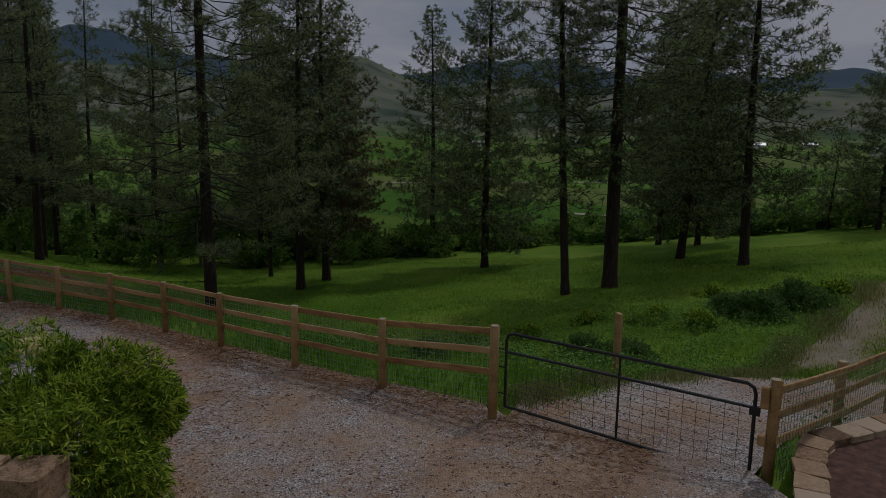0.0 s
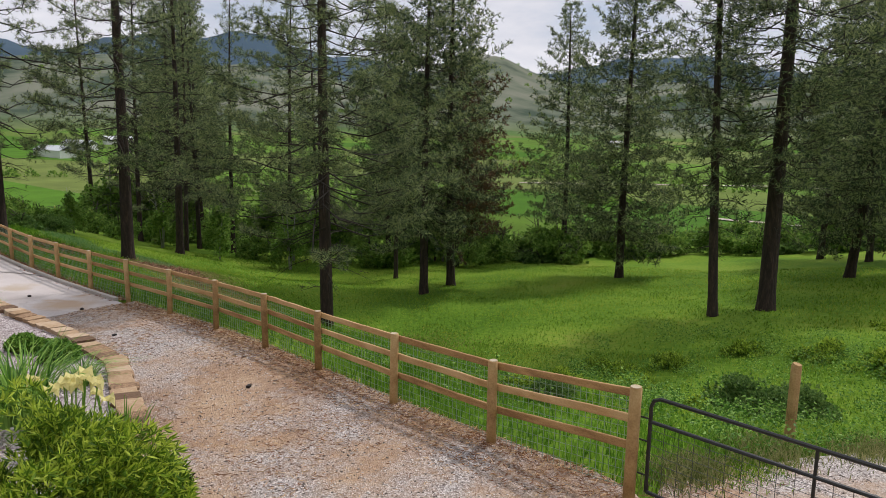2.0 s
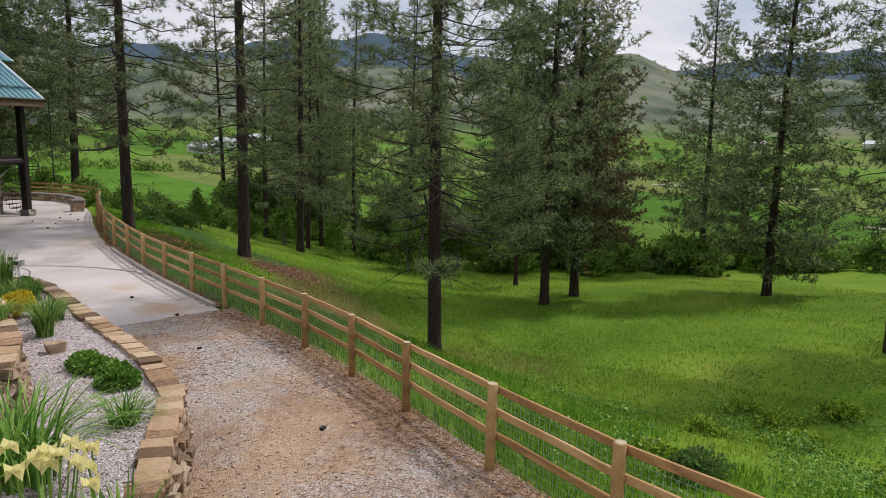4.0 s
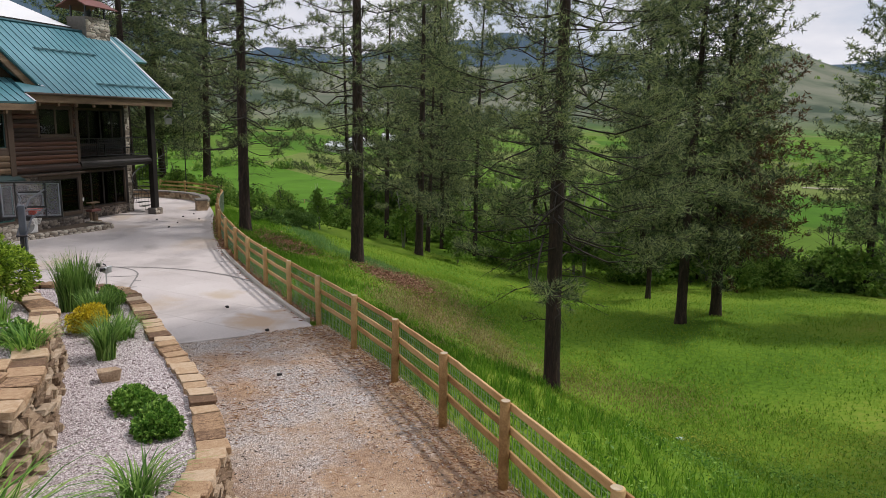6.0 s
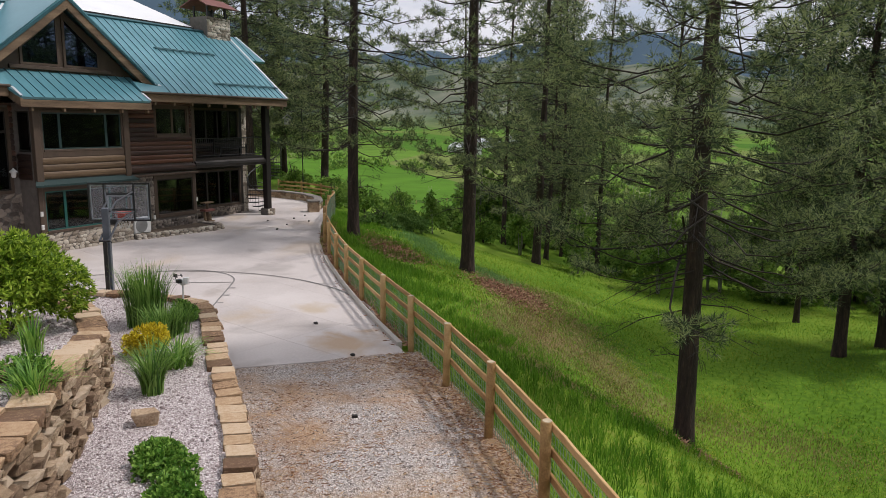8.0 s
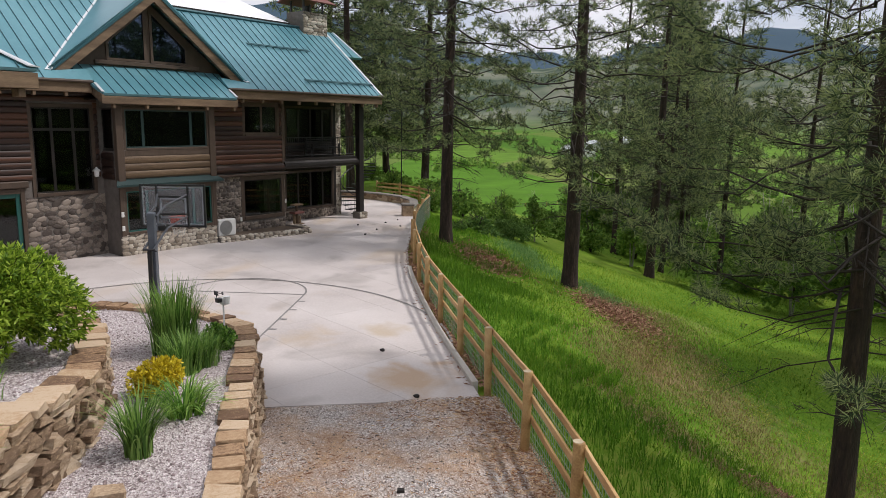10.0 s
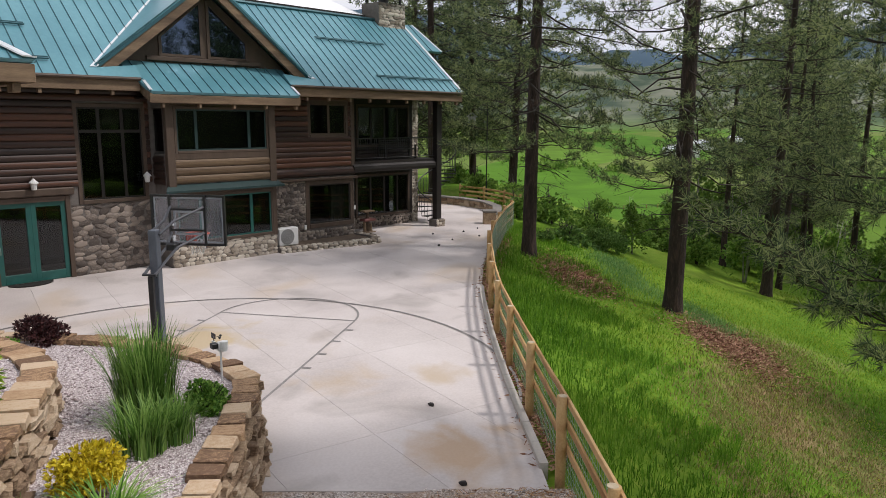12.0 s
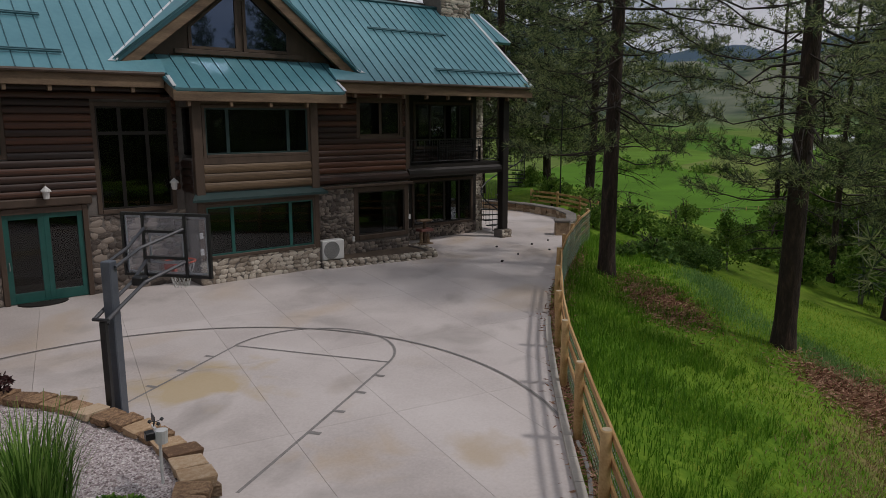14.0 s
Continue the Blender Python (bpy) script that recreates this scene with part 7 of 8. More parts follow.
for k in range(12):
    for s in (1, -1):
        pts = []
        for j in range(5):
            t = k * math.pi / 6 + s * j * math.pi / 12
            rr = 0.225 - 0.03 * j
            pts.append((BX + 0.33 + rr * math.cos(t), rr * math.sin(t), 2.87 - 0.1 * j))
        net.tube(pts, 0.005, 3, False)
part("net", net, M_NET, hp, "white cord net")
part("weight_box", Geo().box((0.55, -0.09, 2.72), (0.72, 0.09, 2.86), None, 0.02), M_BLACK, hp)

# ---- curved patio wall behind the house ----
arc = [(-47.0, 13.1), (-48.5, 13.55), (-50.5, 13.75), (-52.6, 13.3), (-54.6, 12.0), (-55.9, 10.4), (-56.6, 8.4), (-56.8, 6.0)]
pw = thing("patio_wall", "low curved grey stone wall round the patio", "garden wall", kind="structure")
r_ = random.Random(31)
M_GREYCAP = mat("grey_cap", [(0.15, 0.135, 0.12), (0.28, 0.255, 0.225)], 3, 30, 0.9, bump=0.4, vary=0.3)
GREYCAPS = [make_stone(i + 80, 0.1).data("capstone", M_GREYCAP) for i in range(3)]
for x, y, a in along(arc, 0.5):
    piece("capstone", r_.choice(GREYCAPS), pw, pose(x, y, 0.66, 0, 0, a) @ Matrix.Diagonal((0.49, 0.46, 0.09, 1)))
    for k in range(2):
        piece("stone", r_.choice(BLOCKS), pw, pose(x + r_.uniform(-0.08, 0.08), y, 0.31 + 0.2 * k, 0, 0, a) @ Matrix.Diagonal((0.5, 0.36, 0.21, 1)))
pier = thing("wall_pier", "stone pier with a flat cap at the wall's end", "pier", pose(-46.9, 13.0, 0.2))
part("pier_body", Geo().box((-0.3, -0.3, 0), (0.3, 0.3, 0.6), None, 0.03), M_WALLSTONE, pier)
part("pier_cap", Geo().box((-0.34, -0.34, 0.6), (0.34, 0.34, 0.70), None, 0.03), M_GREYCAP, pier)

# bird feeder and thin pole behind the patio
bf = thing("bird_feeder", "small wooden bird feeder on a tall dark pole", "bird feeder", pose(-57.5, 13.8, float(land_z(-57.5, 13.8))))
part("pole", Geo().tube([(0, 0, 0), (0, 0, 6.5)], 0.04, 6), M_BLACK, bf)
part("hanger", Geo().tube([(0, 0, 5.6), (-0.5, -0.9, 5.7)], 0.015, 5), M_BLACK, bf)
part("house_box", Geo().box((-0.75, -1.15, 4.75), (-0.3, -0.7, 5.2), None, 0.02), M_GRILL, bf)
part("feeder_roof", Geo().poly([(-0.85, -1.25, 5.18), (-0.2, -1.25, 5.18), (-0.2, -0.92, 5.45), (-0.85, -0.92, 5.45)], 0.03).poly([(-0.85, -0.92, 5.45), (-0.2, -0.92, 5.45), (-0.2, -0.6, 5.18), (-0.85, -0.6, 5.18)], 0.03), M_GRILL, bf)
# short rail fence beyond the patio
bfx = thing("back_fence", "weathered wooden rail fence beyond the patio", "fence", kind="structure")
fp = [(-58.5, 12.2), (-56.8, 13.6), (-54.5, 14.6), (-52.0, 15.2)]
for i, (x, y) in enumerate(fp):
    z = float(land_z(x, y))
    piece("post", bpy.data.meshes["post"], bfx, pose(x, y, 0.1) @ Matrix.Diagonal((0.9, 0.9, 0.8, 1)))
    if i:
        x0, y0 = fp[i - 1]
        for dz in (1.0, 0.74, 0.48):
            part("rail", board((x0, y0, dz), (x, y, dz), 0.05, 0.12, i * 3), M_RAIL, bfx)

# ---- trees ----
def needle_tufts(rng, pos, d, n_needles, length, width):
    """Bursts of long needles round each shoot."""
    n = len(pos)
    P = np.repeat(pos, n_needles, 0)
    D = np.repeat(d, n_needles, 0) * 0.62 + rng.normal(size=(n * n_needles, 3)) * 0.58
    D /= np.linalg.norm(D, axis=1, keepdims=True) + 1e-9
    S = np.cross(D, rng.normal(size=D.shape))
    S /= np.linalg.norm(S, axis=1, keepdims=True) + 1e-9
    L = (rng.uniform(0.7, 1.2, len(P)) * length)[:, None]
    v = np.stack([P - S * width * 0.5 + D * L * 0.1, P + S * width * 0.5 + D * L * 0.1, P + D * L], 1).reshape(-1, 3)
    return v, np.arange(len(v)).reshape(-1, 3)


def conifer(seed, H, zc, R, r0, per_m=5.0, side_m=3.2, needles=12, droop=14, brown=0.0, cone=0.8, sway=0.25, dead=8, nlen=0.26, nwid=0.02, lr=1.0, low=0.5, bare=0.1):
    """A pine: trunk, whorled limbs with side boughs, needle tufts at the ends of the twigs."""
    rng = np.random.default_rng(seed)
    ph = rng.uniform(0, 6.28)

    def axis(z):
        return np.array([sway * math.sin(z / H * 2.6 + ph) - sway * math.sin(ph), sway * math.cos(z / H * 2.1 + ph) - sway * math.cos(ph), z])
    t = Geo()
    zs = [-0.4, 0.0, 0.25, 0.8, 2.0, 4.0, 6.5, H * 0.5, H * 0.65, H * 0.8, H * 0.92, H]
    zs = sorted(z for z in set(zs) if z <= H)
    rad = [max(0.012, r0 * (1.22 if z <= 0 else 1.12 if z < 0.3 else 1.0) * (1 - 0.93 * (max(z, 0) / H)) ** 0.85) for z in zs]
    t.tube([axis(z) for z in zs], rad, 14)
    trunk = t.data("trunk", M_BARK, True)
    V, F = [], []       # limbs, as three-sided rods
    base = 0

    def rod(pts, rads):
        nonlocal base
        pts = np.array(pts)
        k = len(pts)
        d = pts[-1] - pts[0]
        a = np.cross(d, [0.31, 0.2, 0.93])
        a /= np.linalg.norm(a) + 1e-9
        b = np.cross(d / (np.linalg.norm(d) + 1e-9), a)
        for p, q in zip(pts, rads):
            for c, s in ((1, 0), (-0.5, 0.866), (-0.5, -0.866)):
                V.append(p + (a * c + b * s) * q)
        for i in range(k - 1):
            for j in range(3):
                o = base + i * 3
                F.append((o + j, o + (j + 1) % 3, o + 3 + (j + 1) % 3))
                F.append((o + j, o + 3 + (j + 1) % 3, o + 3 + j))
        base += k * 3
    tuft_p, tuft_d = [], []
    up = np.array([0, 0, 1.0])

    def bough(p, d, L, rad_, tufts):
        """A side bough that curls upward, with twigs that end in tufts."""
        e = p + d * L + up * 0.14 * L
        m = p + d * L * 0.5 - up * 0.03 * L
        rod([p, m, e] if lr > 1.2 else [p, e], [rad_, rad_ * 0.75, rad_ * 0.4])
        for k in range(tufts):
            s = 0.28 + 0.72 * (k + 1) / tufts
            b = p + (m - p) * s * 2 if s < 0.5 else m + (e - m) * (s * 2 - 1)
            td = d * 0.8 + rng.normal(size=3) * 0.55 + up * 0.45
            td /= np.linalg.norm(td)
            q = b + td * (0.0 if k == tufts - 1 else rng.uniform(0.10, 0.28))
            if k < tufts - 1 and lr > 1.2:
                rod([b, q], [0.005, 0.004])
            tuft_p.append(q)
            tuft_d.append(td)
    n = int((H - zc) * per_m)
    az = rng.uniform(0, 6.28)
    for i in range(n):
        u = ((i + rng.uniform(0, 1)) / n) ** 1.08
        z = zc + (H - zc) * u
        az += 2.4 + rng.normal() * 0.35
        L = R * (max(0.0, 1 - u) ** cone * (low + (1 - low) * min(1, u * 4.5)) * rng.uniform(0.5, 1.12) + 0.03)
        el = radians(-droop + (droop + 42) * u ** 1.4 + rng.normal() * 9)
        o = np.array([math.cos(az), math.sin(az), 0])
        p0 = axis(z)
        pts = []
        bend = rng.uniform(0.04, 0.22)
        for k in range(6):
            s = k / 5
            lift = math.sin(el) * s * L + bend * L * s ** 2.2 - 0.10 * L * math.sin(s * 3.14)
            side = np.array([-o[1], o[0], 0]) * 0.09 * L * math.sin(s * 3 + i) + rng.normal(size=3) * 0.028 * L * (k > 0)
            pts.append(p0 + o * math.cos(el) * L * s + np.array([0, 0, lift]) + side)
        q = (0.012 + 0.024 * L / R) * lr
        rod(pts, [q * (1 - 0.8 * k / 5) for k in range(6)])
        m = max(2, int(L * side_m))
        for j in range(m):
            inner = bare * max(0.0, 1 - 1.3 * u) + 0.16
            s = inner + (1 - inner) * ((j + rng.uniform(0, 1)) / m) ** 0.85
            a = min(int(s * 5), 4)
            b = pts[a] + (pts[a + 1] - pts[a]) * (s * 5 - a)
            sg = 1 if j % 2 else -1
            tl = (0.30 + 0.62 * L / R) * rng.uniform(0.5, 1.2) * (1.2 - 0.7 * s)
            td = o * rng.uniform(0.3, 0.8) + np.array([-o[1], o[0], 0]) * sg * rng.uniform(0.5, 1.0) + up * rng.uniform(-0.25, 0.5)
            td /= np.linalg.norm(td)
            bough(b, td, tl, 0.009 * lr, 3 if tl < 0.45 else 5)
        bough(pts[4], (pts[5] - pts[4]) / (np.linalg.norm(pts[5] - pts[4]) + 1e-9), 0.3, 0.008, 3)
    for k in range(3):
        tuft_p.append(axis(H - 0.12 * k))
        tuft_d.append(up)
    # dead snags under the crown, forked and drooping
    for i in range(dead):
        z = rng.uniform(max(1.6, zc * 0.5), zc + 2.5)
        a = rng.uniform(0, 6.28)
        L = R * rng.uniform(0.12, 0.42)
        o = np.array([math.cos(a), math.sin(a), rng.uniform(-0.35, 0.05)])
        p = axis(z)
        q = [p, p + o * L * 0.5, p + o * L + np.array([0, 0, -0.16 * L])]
        rod(q, [0.022, 0.013, 0.004])
        for j in range(8):
            s = rng.uniform(0.25, 0.97)
            b = p + o * L * s
            dd = o + rng.normal(size=3) * 0.7
            dd = dd / np.linalg.norm(dd) * 0.6 * (1.15 - s)
            rod([b, b + dd * 0.6, b + dd - up * 0.06], [0.008, 0.005, 0.002])
            for g in range(2):
                b2 = b + dd * rng.uniform(0.4, 0.95)
                rod([b2, b2 + rng.normal(size=3) * 0.09], [0.004, 0.002])
    limbs = tri_data("branchwork", np.array(V), np.array(F), [M_TWIG])
    tp, td = np.array(tuft_p), np.array(tuft_d)
    v, f = needle_tufts(rng, tp, td, needles, nlen, nwid)
    idx = None
    if brown > 0:
        bt = (rng.uniform(size=len(tp)) < brown * (tp[:, 2] < H * 0.6) * (1 + np.sign(tp[:, 0]))).astype(int)
        idx = np.repeat(bt, needles)
    crown = tri_data("crown", v, f, [M_NEEDLE, M_NEEDLE_BROWN], idx)
    return trunk, limbs, crown


def plant_tree(data, name, label, x, y, scale=1.0, turn=0.0, lean=(0, 0), group=""):
    t = thing(name, label, "tree", Matrix.Translation((x, y, float(land_z(x, y)))) @ pose(0, 0, 0, lean[0], lean[1], turn) @ Matrix.Scale(scale, 4), group)
    part("trunk", data[0], None, t)
    part("branchwork", data[1], None, t)
    part("crown", data[2], None, t)
    return t


PINES = {
    "near": conifer(1, 24.0, 4.4, 5.8, 0.25, 8.5, 4.8, 17, 8, dead=22, sway=0.2, nlen=0.22, nwid=0.016, lr=1.2, low=0.75, bare=0.5),
    "open": conifer(2, 25.0, 4.4, 5.4, 0.31, 6.0, 3.6, 12, 10, dead=16, nlen=0.24, nwid=0.022, lr=1.5, low=0.6, bare=0.5),
    "openb": conifer(3, 25.0, 4.0, 5.2, 0.28, 6.0, 3.6, 12, 14, dead=16, nlen=0.24, nwid=0.022, lr=1.5, low=0.6, bare=0.5),
    "full": conifer(4, 22.0, 4.2, 5.6, 0.27, 11.0, 3.3, 5, 16, cone=0.66, dead=8, nlen=0.29, nwid=0.058, low=0.75),
    "fullb": conifer(5, 23.0, 2.8, 5.4, 0.27, 13.0, 3.4, 5, 18, cone=0.62, dead=8, nlen=0.29, nwid=0.058, low=0.75),
    "brown": conifer(6, 22.0, 3.6, 5.6, 0.28, 11.0, 3.3, 5, 18, brown=0.42, cone=0.66, dead=10, nlen=0.29, nwid=0.058, low=0.75),
    "slim": conifer(7, 22.0, 4.5, 3.8, 0.20, 6.5, 3.4, 8, 10, dead=16, nlen=0.28, nwid=0.032),
    "tall": conifer(8, 28.0, 5.5, 6.4, 0.35, 8.5, 3.8, 8, 8, dead=14, nlen=0.28, nwid=0.034, lr=1.3),
    "wood": conifer(10, 21.0, 6.0, 3.2, 0.19, 5.5, 2.7, 4, 12, cone=0.7, dead=14, nlen=0.30, nwid=0.06, low=0.6),
    "young": conifer(9, 9.0, 1.2, 2.4, 0.13, 8.0, 3.2, 7, 8, cone=0.85, dead=3, nlen=0.28, nwid=0.04),
}
PINE = "tall dark green ponderosa pine with rough bark"
for kind, label, x, y, sc, turn, lean in (
    ("near", "ponderosa pine with bare lower twigs near the fence", -20.8, 18.45, 1.0, 20, (0, 0)),
    ("open", "ponderosa pine with long open limbs on the slope", -36.3, 18.35, 1.0, 80, (0, 1)),
    ("openb", "ponderosa pine standing just outside the fence", -40.0, 13.9, 1.0, 200, (0, 0)),
    ("slim", "slim pine with a bare lower trunk in the meadow", -36.8, 38.1, 0.8, 10, (0, 0)),
    ("full", "dense pine with foliage low on its trunk", -29.4, 33.05, 1.0, 140, (0, 0)),
    ("brown", "dense pine with browning needles on one side", -29.85, 36.1, 1.0, 52, (0, 0)),
    ("full", PINE, -43.0, 43.5, 0.95, 250, (0, 0)),
    ("slim", PINE, -49.3, 38.2, 1.0, 33, (0, 0)),
    ("fullb", "dense upright pine in the middle of the meadow", -23.1, 45.9, 1.02, 90, (0, 0)),
    ("full", "narrow dense pine at the meadow's edge", -34.2, 56.8, 1.0, 300, (0, 0)),
    ("slim", "slender pine with a tall bare trunk", -11.2, 30.7, 1.0, 70, (-1, -2)),
    ("tall", "thick-trunked tall pine with a high crown", -9.8, 32.9, 1.0, 170, (1.5, 2.5)),
    ("fullb", "leaning dark pine on the open rise", -9.5, 47.0, 1.0, 10, (0, 3)),
    ("full", "leaning dark pine with a bare lower trunk", -5.0, 41.6, 1.0, 120, (0, 3.0)),
    ("full", PINE, -14.1, 60.5, 0.9, 60, (0, 0)),
    ("fullb", PINE, -10.4, 57.5, 0.85, 160, (0, 0)),
    ("fullb", "bushy conical pine on the open rise", 1.6, 62.0, 0.75, 10, (0, 0)),
    ("young", "young conical pine on the open rise", -1.8, 66.0, 0.9, 50, (0, 0)),
    ("slim", PINE, -54.2, 35.8, 1.0, 44, (0, 0)),
    ("slim", PINE, -57.0, 34.2, 1.0, 180, (0, 0)),
    ("brown", PINE, -42.2, 53.0, 0.9, 40, (0, 0)),
    ("full", PINE, -64.5, 35.5, 1.1, 120, (0, 0)),
    ("fullb", PINE, -70.0, 40.0, 1.15, 20, (0, 0)),
    ("full", "dense pine behind the house", -62.0, 16.0, 1.15, 60, (0, 0)),
    ("openb", "tall pine behind the house", -60.0, 10.5, 1.1, 300, (0, 0)),
    ("fullb", "dense pine behind the house", -66.0, 9.0, 1.15, 100, (0, 0)),
    ("fullb", "dense pine behind the house", -72.0, 14.0, 1.15, 250, (0, 0)),
    ("open", PINE, -48.0, 27.5, 0.9, 150, (0, 0)),
    *[("wood", "slender forest pine in the stand below the meadow", x, y, s, t, (0, 0)) for x, y, s, t in (
        (-52.5, 30.5, 0.95, 80), (-58.0, 29.5, 1.05, 150), (-62.0, 37.5, 1.1, 260), (-52.0, 43.0, 1.05, 320), (-59.5, 45.5, 1.1, 45), (-38.5, 47.0, 0.95, 110), (-48.5, 51.0, 1.05, 170), (-68.0, 30.0, 1.1, 300), (-56.0, 56.0, 1.15, 30))],
):
    plant_tree(PINES[kind], "pine_tree", label, x, y, sc, turn, lean)


# ---- broadleaf thicket along the foot of the slope ----
def leafy_tree(seed, H, R, material, tips, bark=None, stemn=3):
    r = random.Random(seed)
    g = Geo()
    for i in range(stemn):
        a = r.uniform(0, 6.28)
        top = Vector((math.cos(a) * R * 0.35, math.sin(a) * R * 0.35, H * 0.8))
        g.tube([(0.06 * math.cos(a), 0.06 * math.sin(a), -0.3), top * 0.35 + Vector((0, 0, 0.2)), top], [0.07, 0.05, 0.015], 6)
        for k in range(6):
            s = r.uniform(0.35, 0.95)
            b = r.uniform(0, 6.28)
            p = top * s
            g.tube([p, p + Vector((math.cos(b) * R * 0.55, math.sin(b) * R * 0.55, R * 0.3))], [0.02, 0.006], 4)
    return g.data("trunk", bark or M_TWIG, True), bush_data("crown", seed, (R, R, H * 0.55), tips * 7 // 10, 4, 0.28, 0.17, material, 0.3, 30, 0.9, (0.16, 0.34), (0.3, 0.85))


THICKET = [leafy_tree(1, 4.2, 2.1, M_LEAF, 900), leafy_tree(2, 7.5, 2.3, M_LEAF, 1200, M_PALEBARK), leafy_tree(3, 2.6, 2.0, M_LEAF_DARK, 750), leafy_tree(4, 8.5, 2.0, M_LEAF, 1200, M_PALEBARK, 2), leafy_tree(5, 1.6, 1.4, M_LEAF_DARK, 600), leafy_tree(6, 0.75, 0.9, M_LEAF_LIME, 420)]


def leafy_bush(seed, H, R, material, tips):
    """A small-leaved bush that reaches the ground."""
    return stems((R * 0.6, R * 0.6, H * 0.4), 9, seed).data("stem", M_TWIG), bush_data("crown", seed, (R, R, H * 0.62), tips, 6, 0.085, 0.05, material, 0.3, 26, 0.7, (0.16, 0.36), (0.35, 0.85))


THICKET += [leafy_bush(16, 1.6, 1.25, M_LEAF_DARK, 2200), leafy_bush(17, 0.85, 0.9, M_LEAF_LIME, 1000)]


def thicket(i, name, label, x, y, sc, turn):
    t = thing(name, label, "tree" if THICKET[i][0] and i in (1, 3) else "bush", Matrix.Translation((x, y, float(land_z(x, y)) - (0.1 if i in (1, 3) else 0.35 * sc)))@ pose(0, 0, 0, 0, 0, turn) @ Matrix.Scale(sc, 4), "thicket")
    part("trunk", THICKET[i][0], None, t)
    part("crown", THICKET[i][1], None, t)


rr = random.Random(4)
NAMES = ["broadleaf_bush", "aspen_tree", "dark_bush", "aspen_tree", "dark_bush", "lime_bush", "dark_bush", "lime_bush"]
LABELS = ["leafy mid-green bush at the meadow's edge", "pale-stemmed young aspen with light green leaves", "dark green bush at the meadow's edge", "slender pale-stemmed aspen in fresh leaf", "low dark green bush in the meadow", "low lime-green leafy shrub in the meadow", "low dark green bush in the meadow", "low lime-green leafy shrub in the meadow"]
for k in range(130):
    u = (k / 129) ** 0.85
    if u < 0.27 and k % 5:
        continue
    # a belt that runs from behind the patio, round the foot of the meadow, to the open rise
    ang = radians(196 - 128 * u)
    rad = 50 + 6 * math.sin(u * 9) + rr.uniform(-3, 10) + 5 * u
    x, y = -14 + rad * math.cos(ang), 8 + rad * math.sin(ang) * 1.02
    i = 0 if u < 0.29 else rr.choice((0, 1, 0, 3, 1, 0)) if u < 0.57 else rr.choice((0, 2, 0, 0, 0, 4))
    thicket(i, NAMES[i], LABELS[i], x, y, rr.uniform(0.75, 1.2) * (1.0 if 0.29 < u < 0.57 else 0.62 if u < 0.3 else 1.1), rr.uniform(0, 360))
for x, y, i, sc in ((-5.6, 17.9, 6, 0.95), (-4.9, 18.9, 6, 0.75), (-6.6, 18.9, 7, 1.1), (-2.5, 24.8, 6, 1.05), (-3.6, 25.6, 6, 0.8), (-1.2, 26.6, 6, 1.0), (-2.2, 27.6, 7, 1.4), (-3.9, 23.6, 7, 1.3), (-0.4, 28.8, 7, 1.5), (-7.7, 12.7, 6, 0.5), (-8.5, 13.0, 7, 0.8), (-9.0, 19.2, 7, 1.1), (-10.3, 20.9, 7, 1.2), (-11.5, 21.8, 7, 1.0), (-9.4, 22.6, 7, 1.1), (-7.8, 24.5, 7, 1.1), (-10.3, 17.6, 7, 0.9), (-5.6, 24.6, 7, 1.2), (-4.6, 30.2, 7, 1.2), (-6.4, 16.6, 7, 0.8), (-46.0, 16.6, 4, 0.8), (-48.2, 20.5, 3, 0.45), (-49.0, 19.0, 0, 0.5), (-50.0, 14.8, 0, 0.5), (-44.3, 15.2, 4, 0.5), (-55.5, 15.5, 0, 0.7), (-59.0, 13.5, 0, 0.7), (-51.5, 17.0, 0, 0.7), (-46.8, 18.6, 6, 1.1), (-53.5, 19.5, 0, 0.6), (-50.5, 27.5, 1, 0.7), (-53.5, 26.0, 0, 0.75), (-47.0, 30.0, 3, 0.7), (-56.5, 25.0, 0, 0.8), (-44.5, 34.5, 1, 0.75)):
    thicket(i, NAMES[i], LABELS[i], x, y, sc, rr.uniform(0, 360))


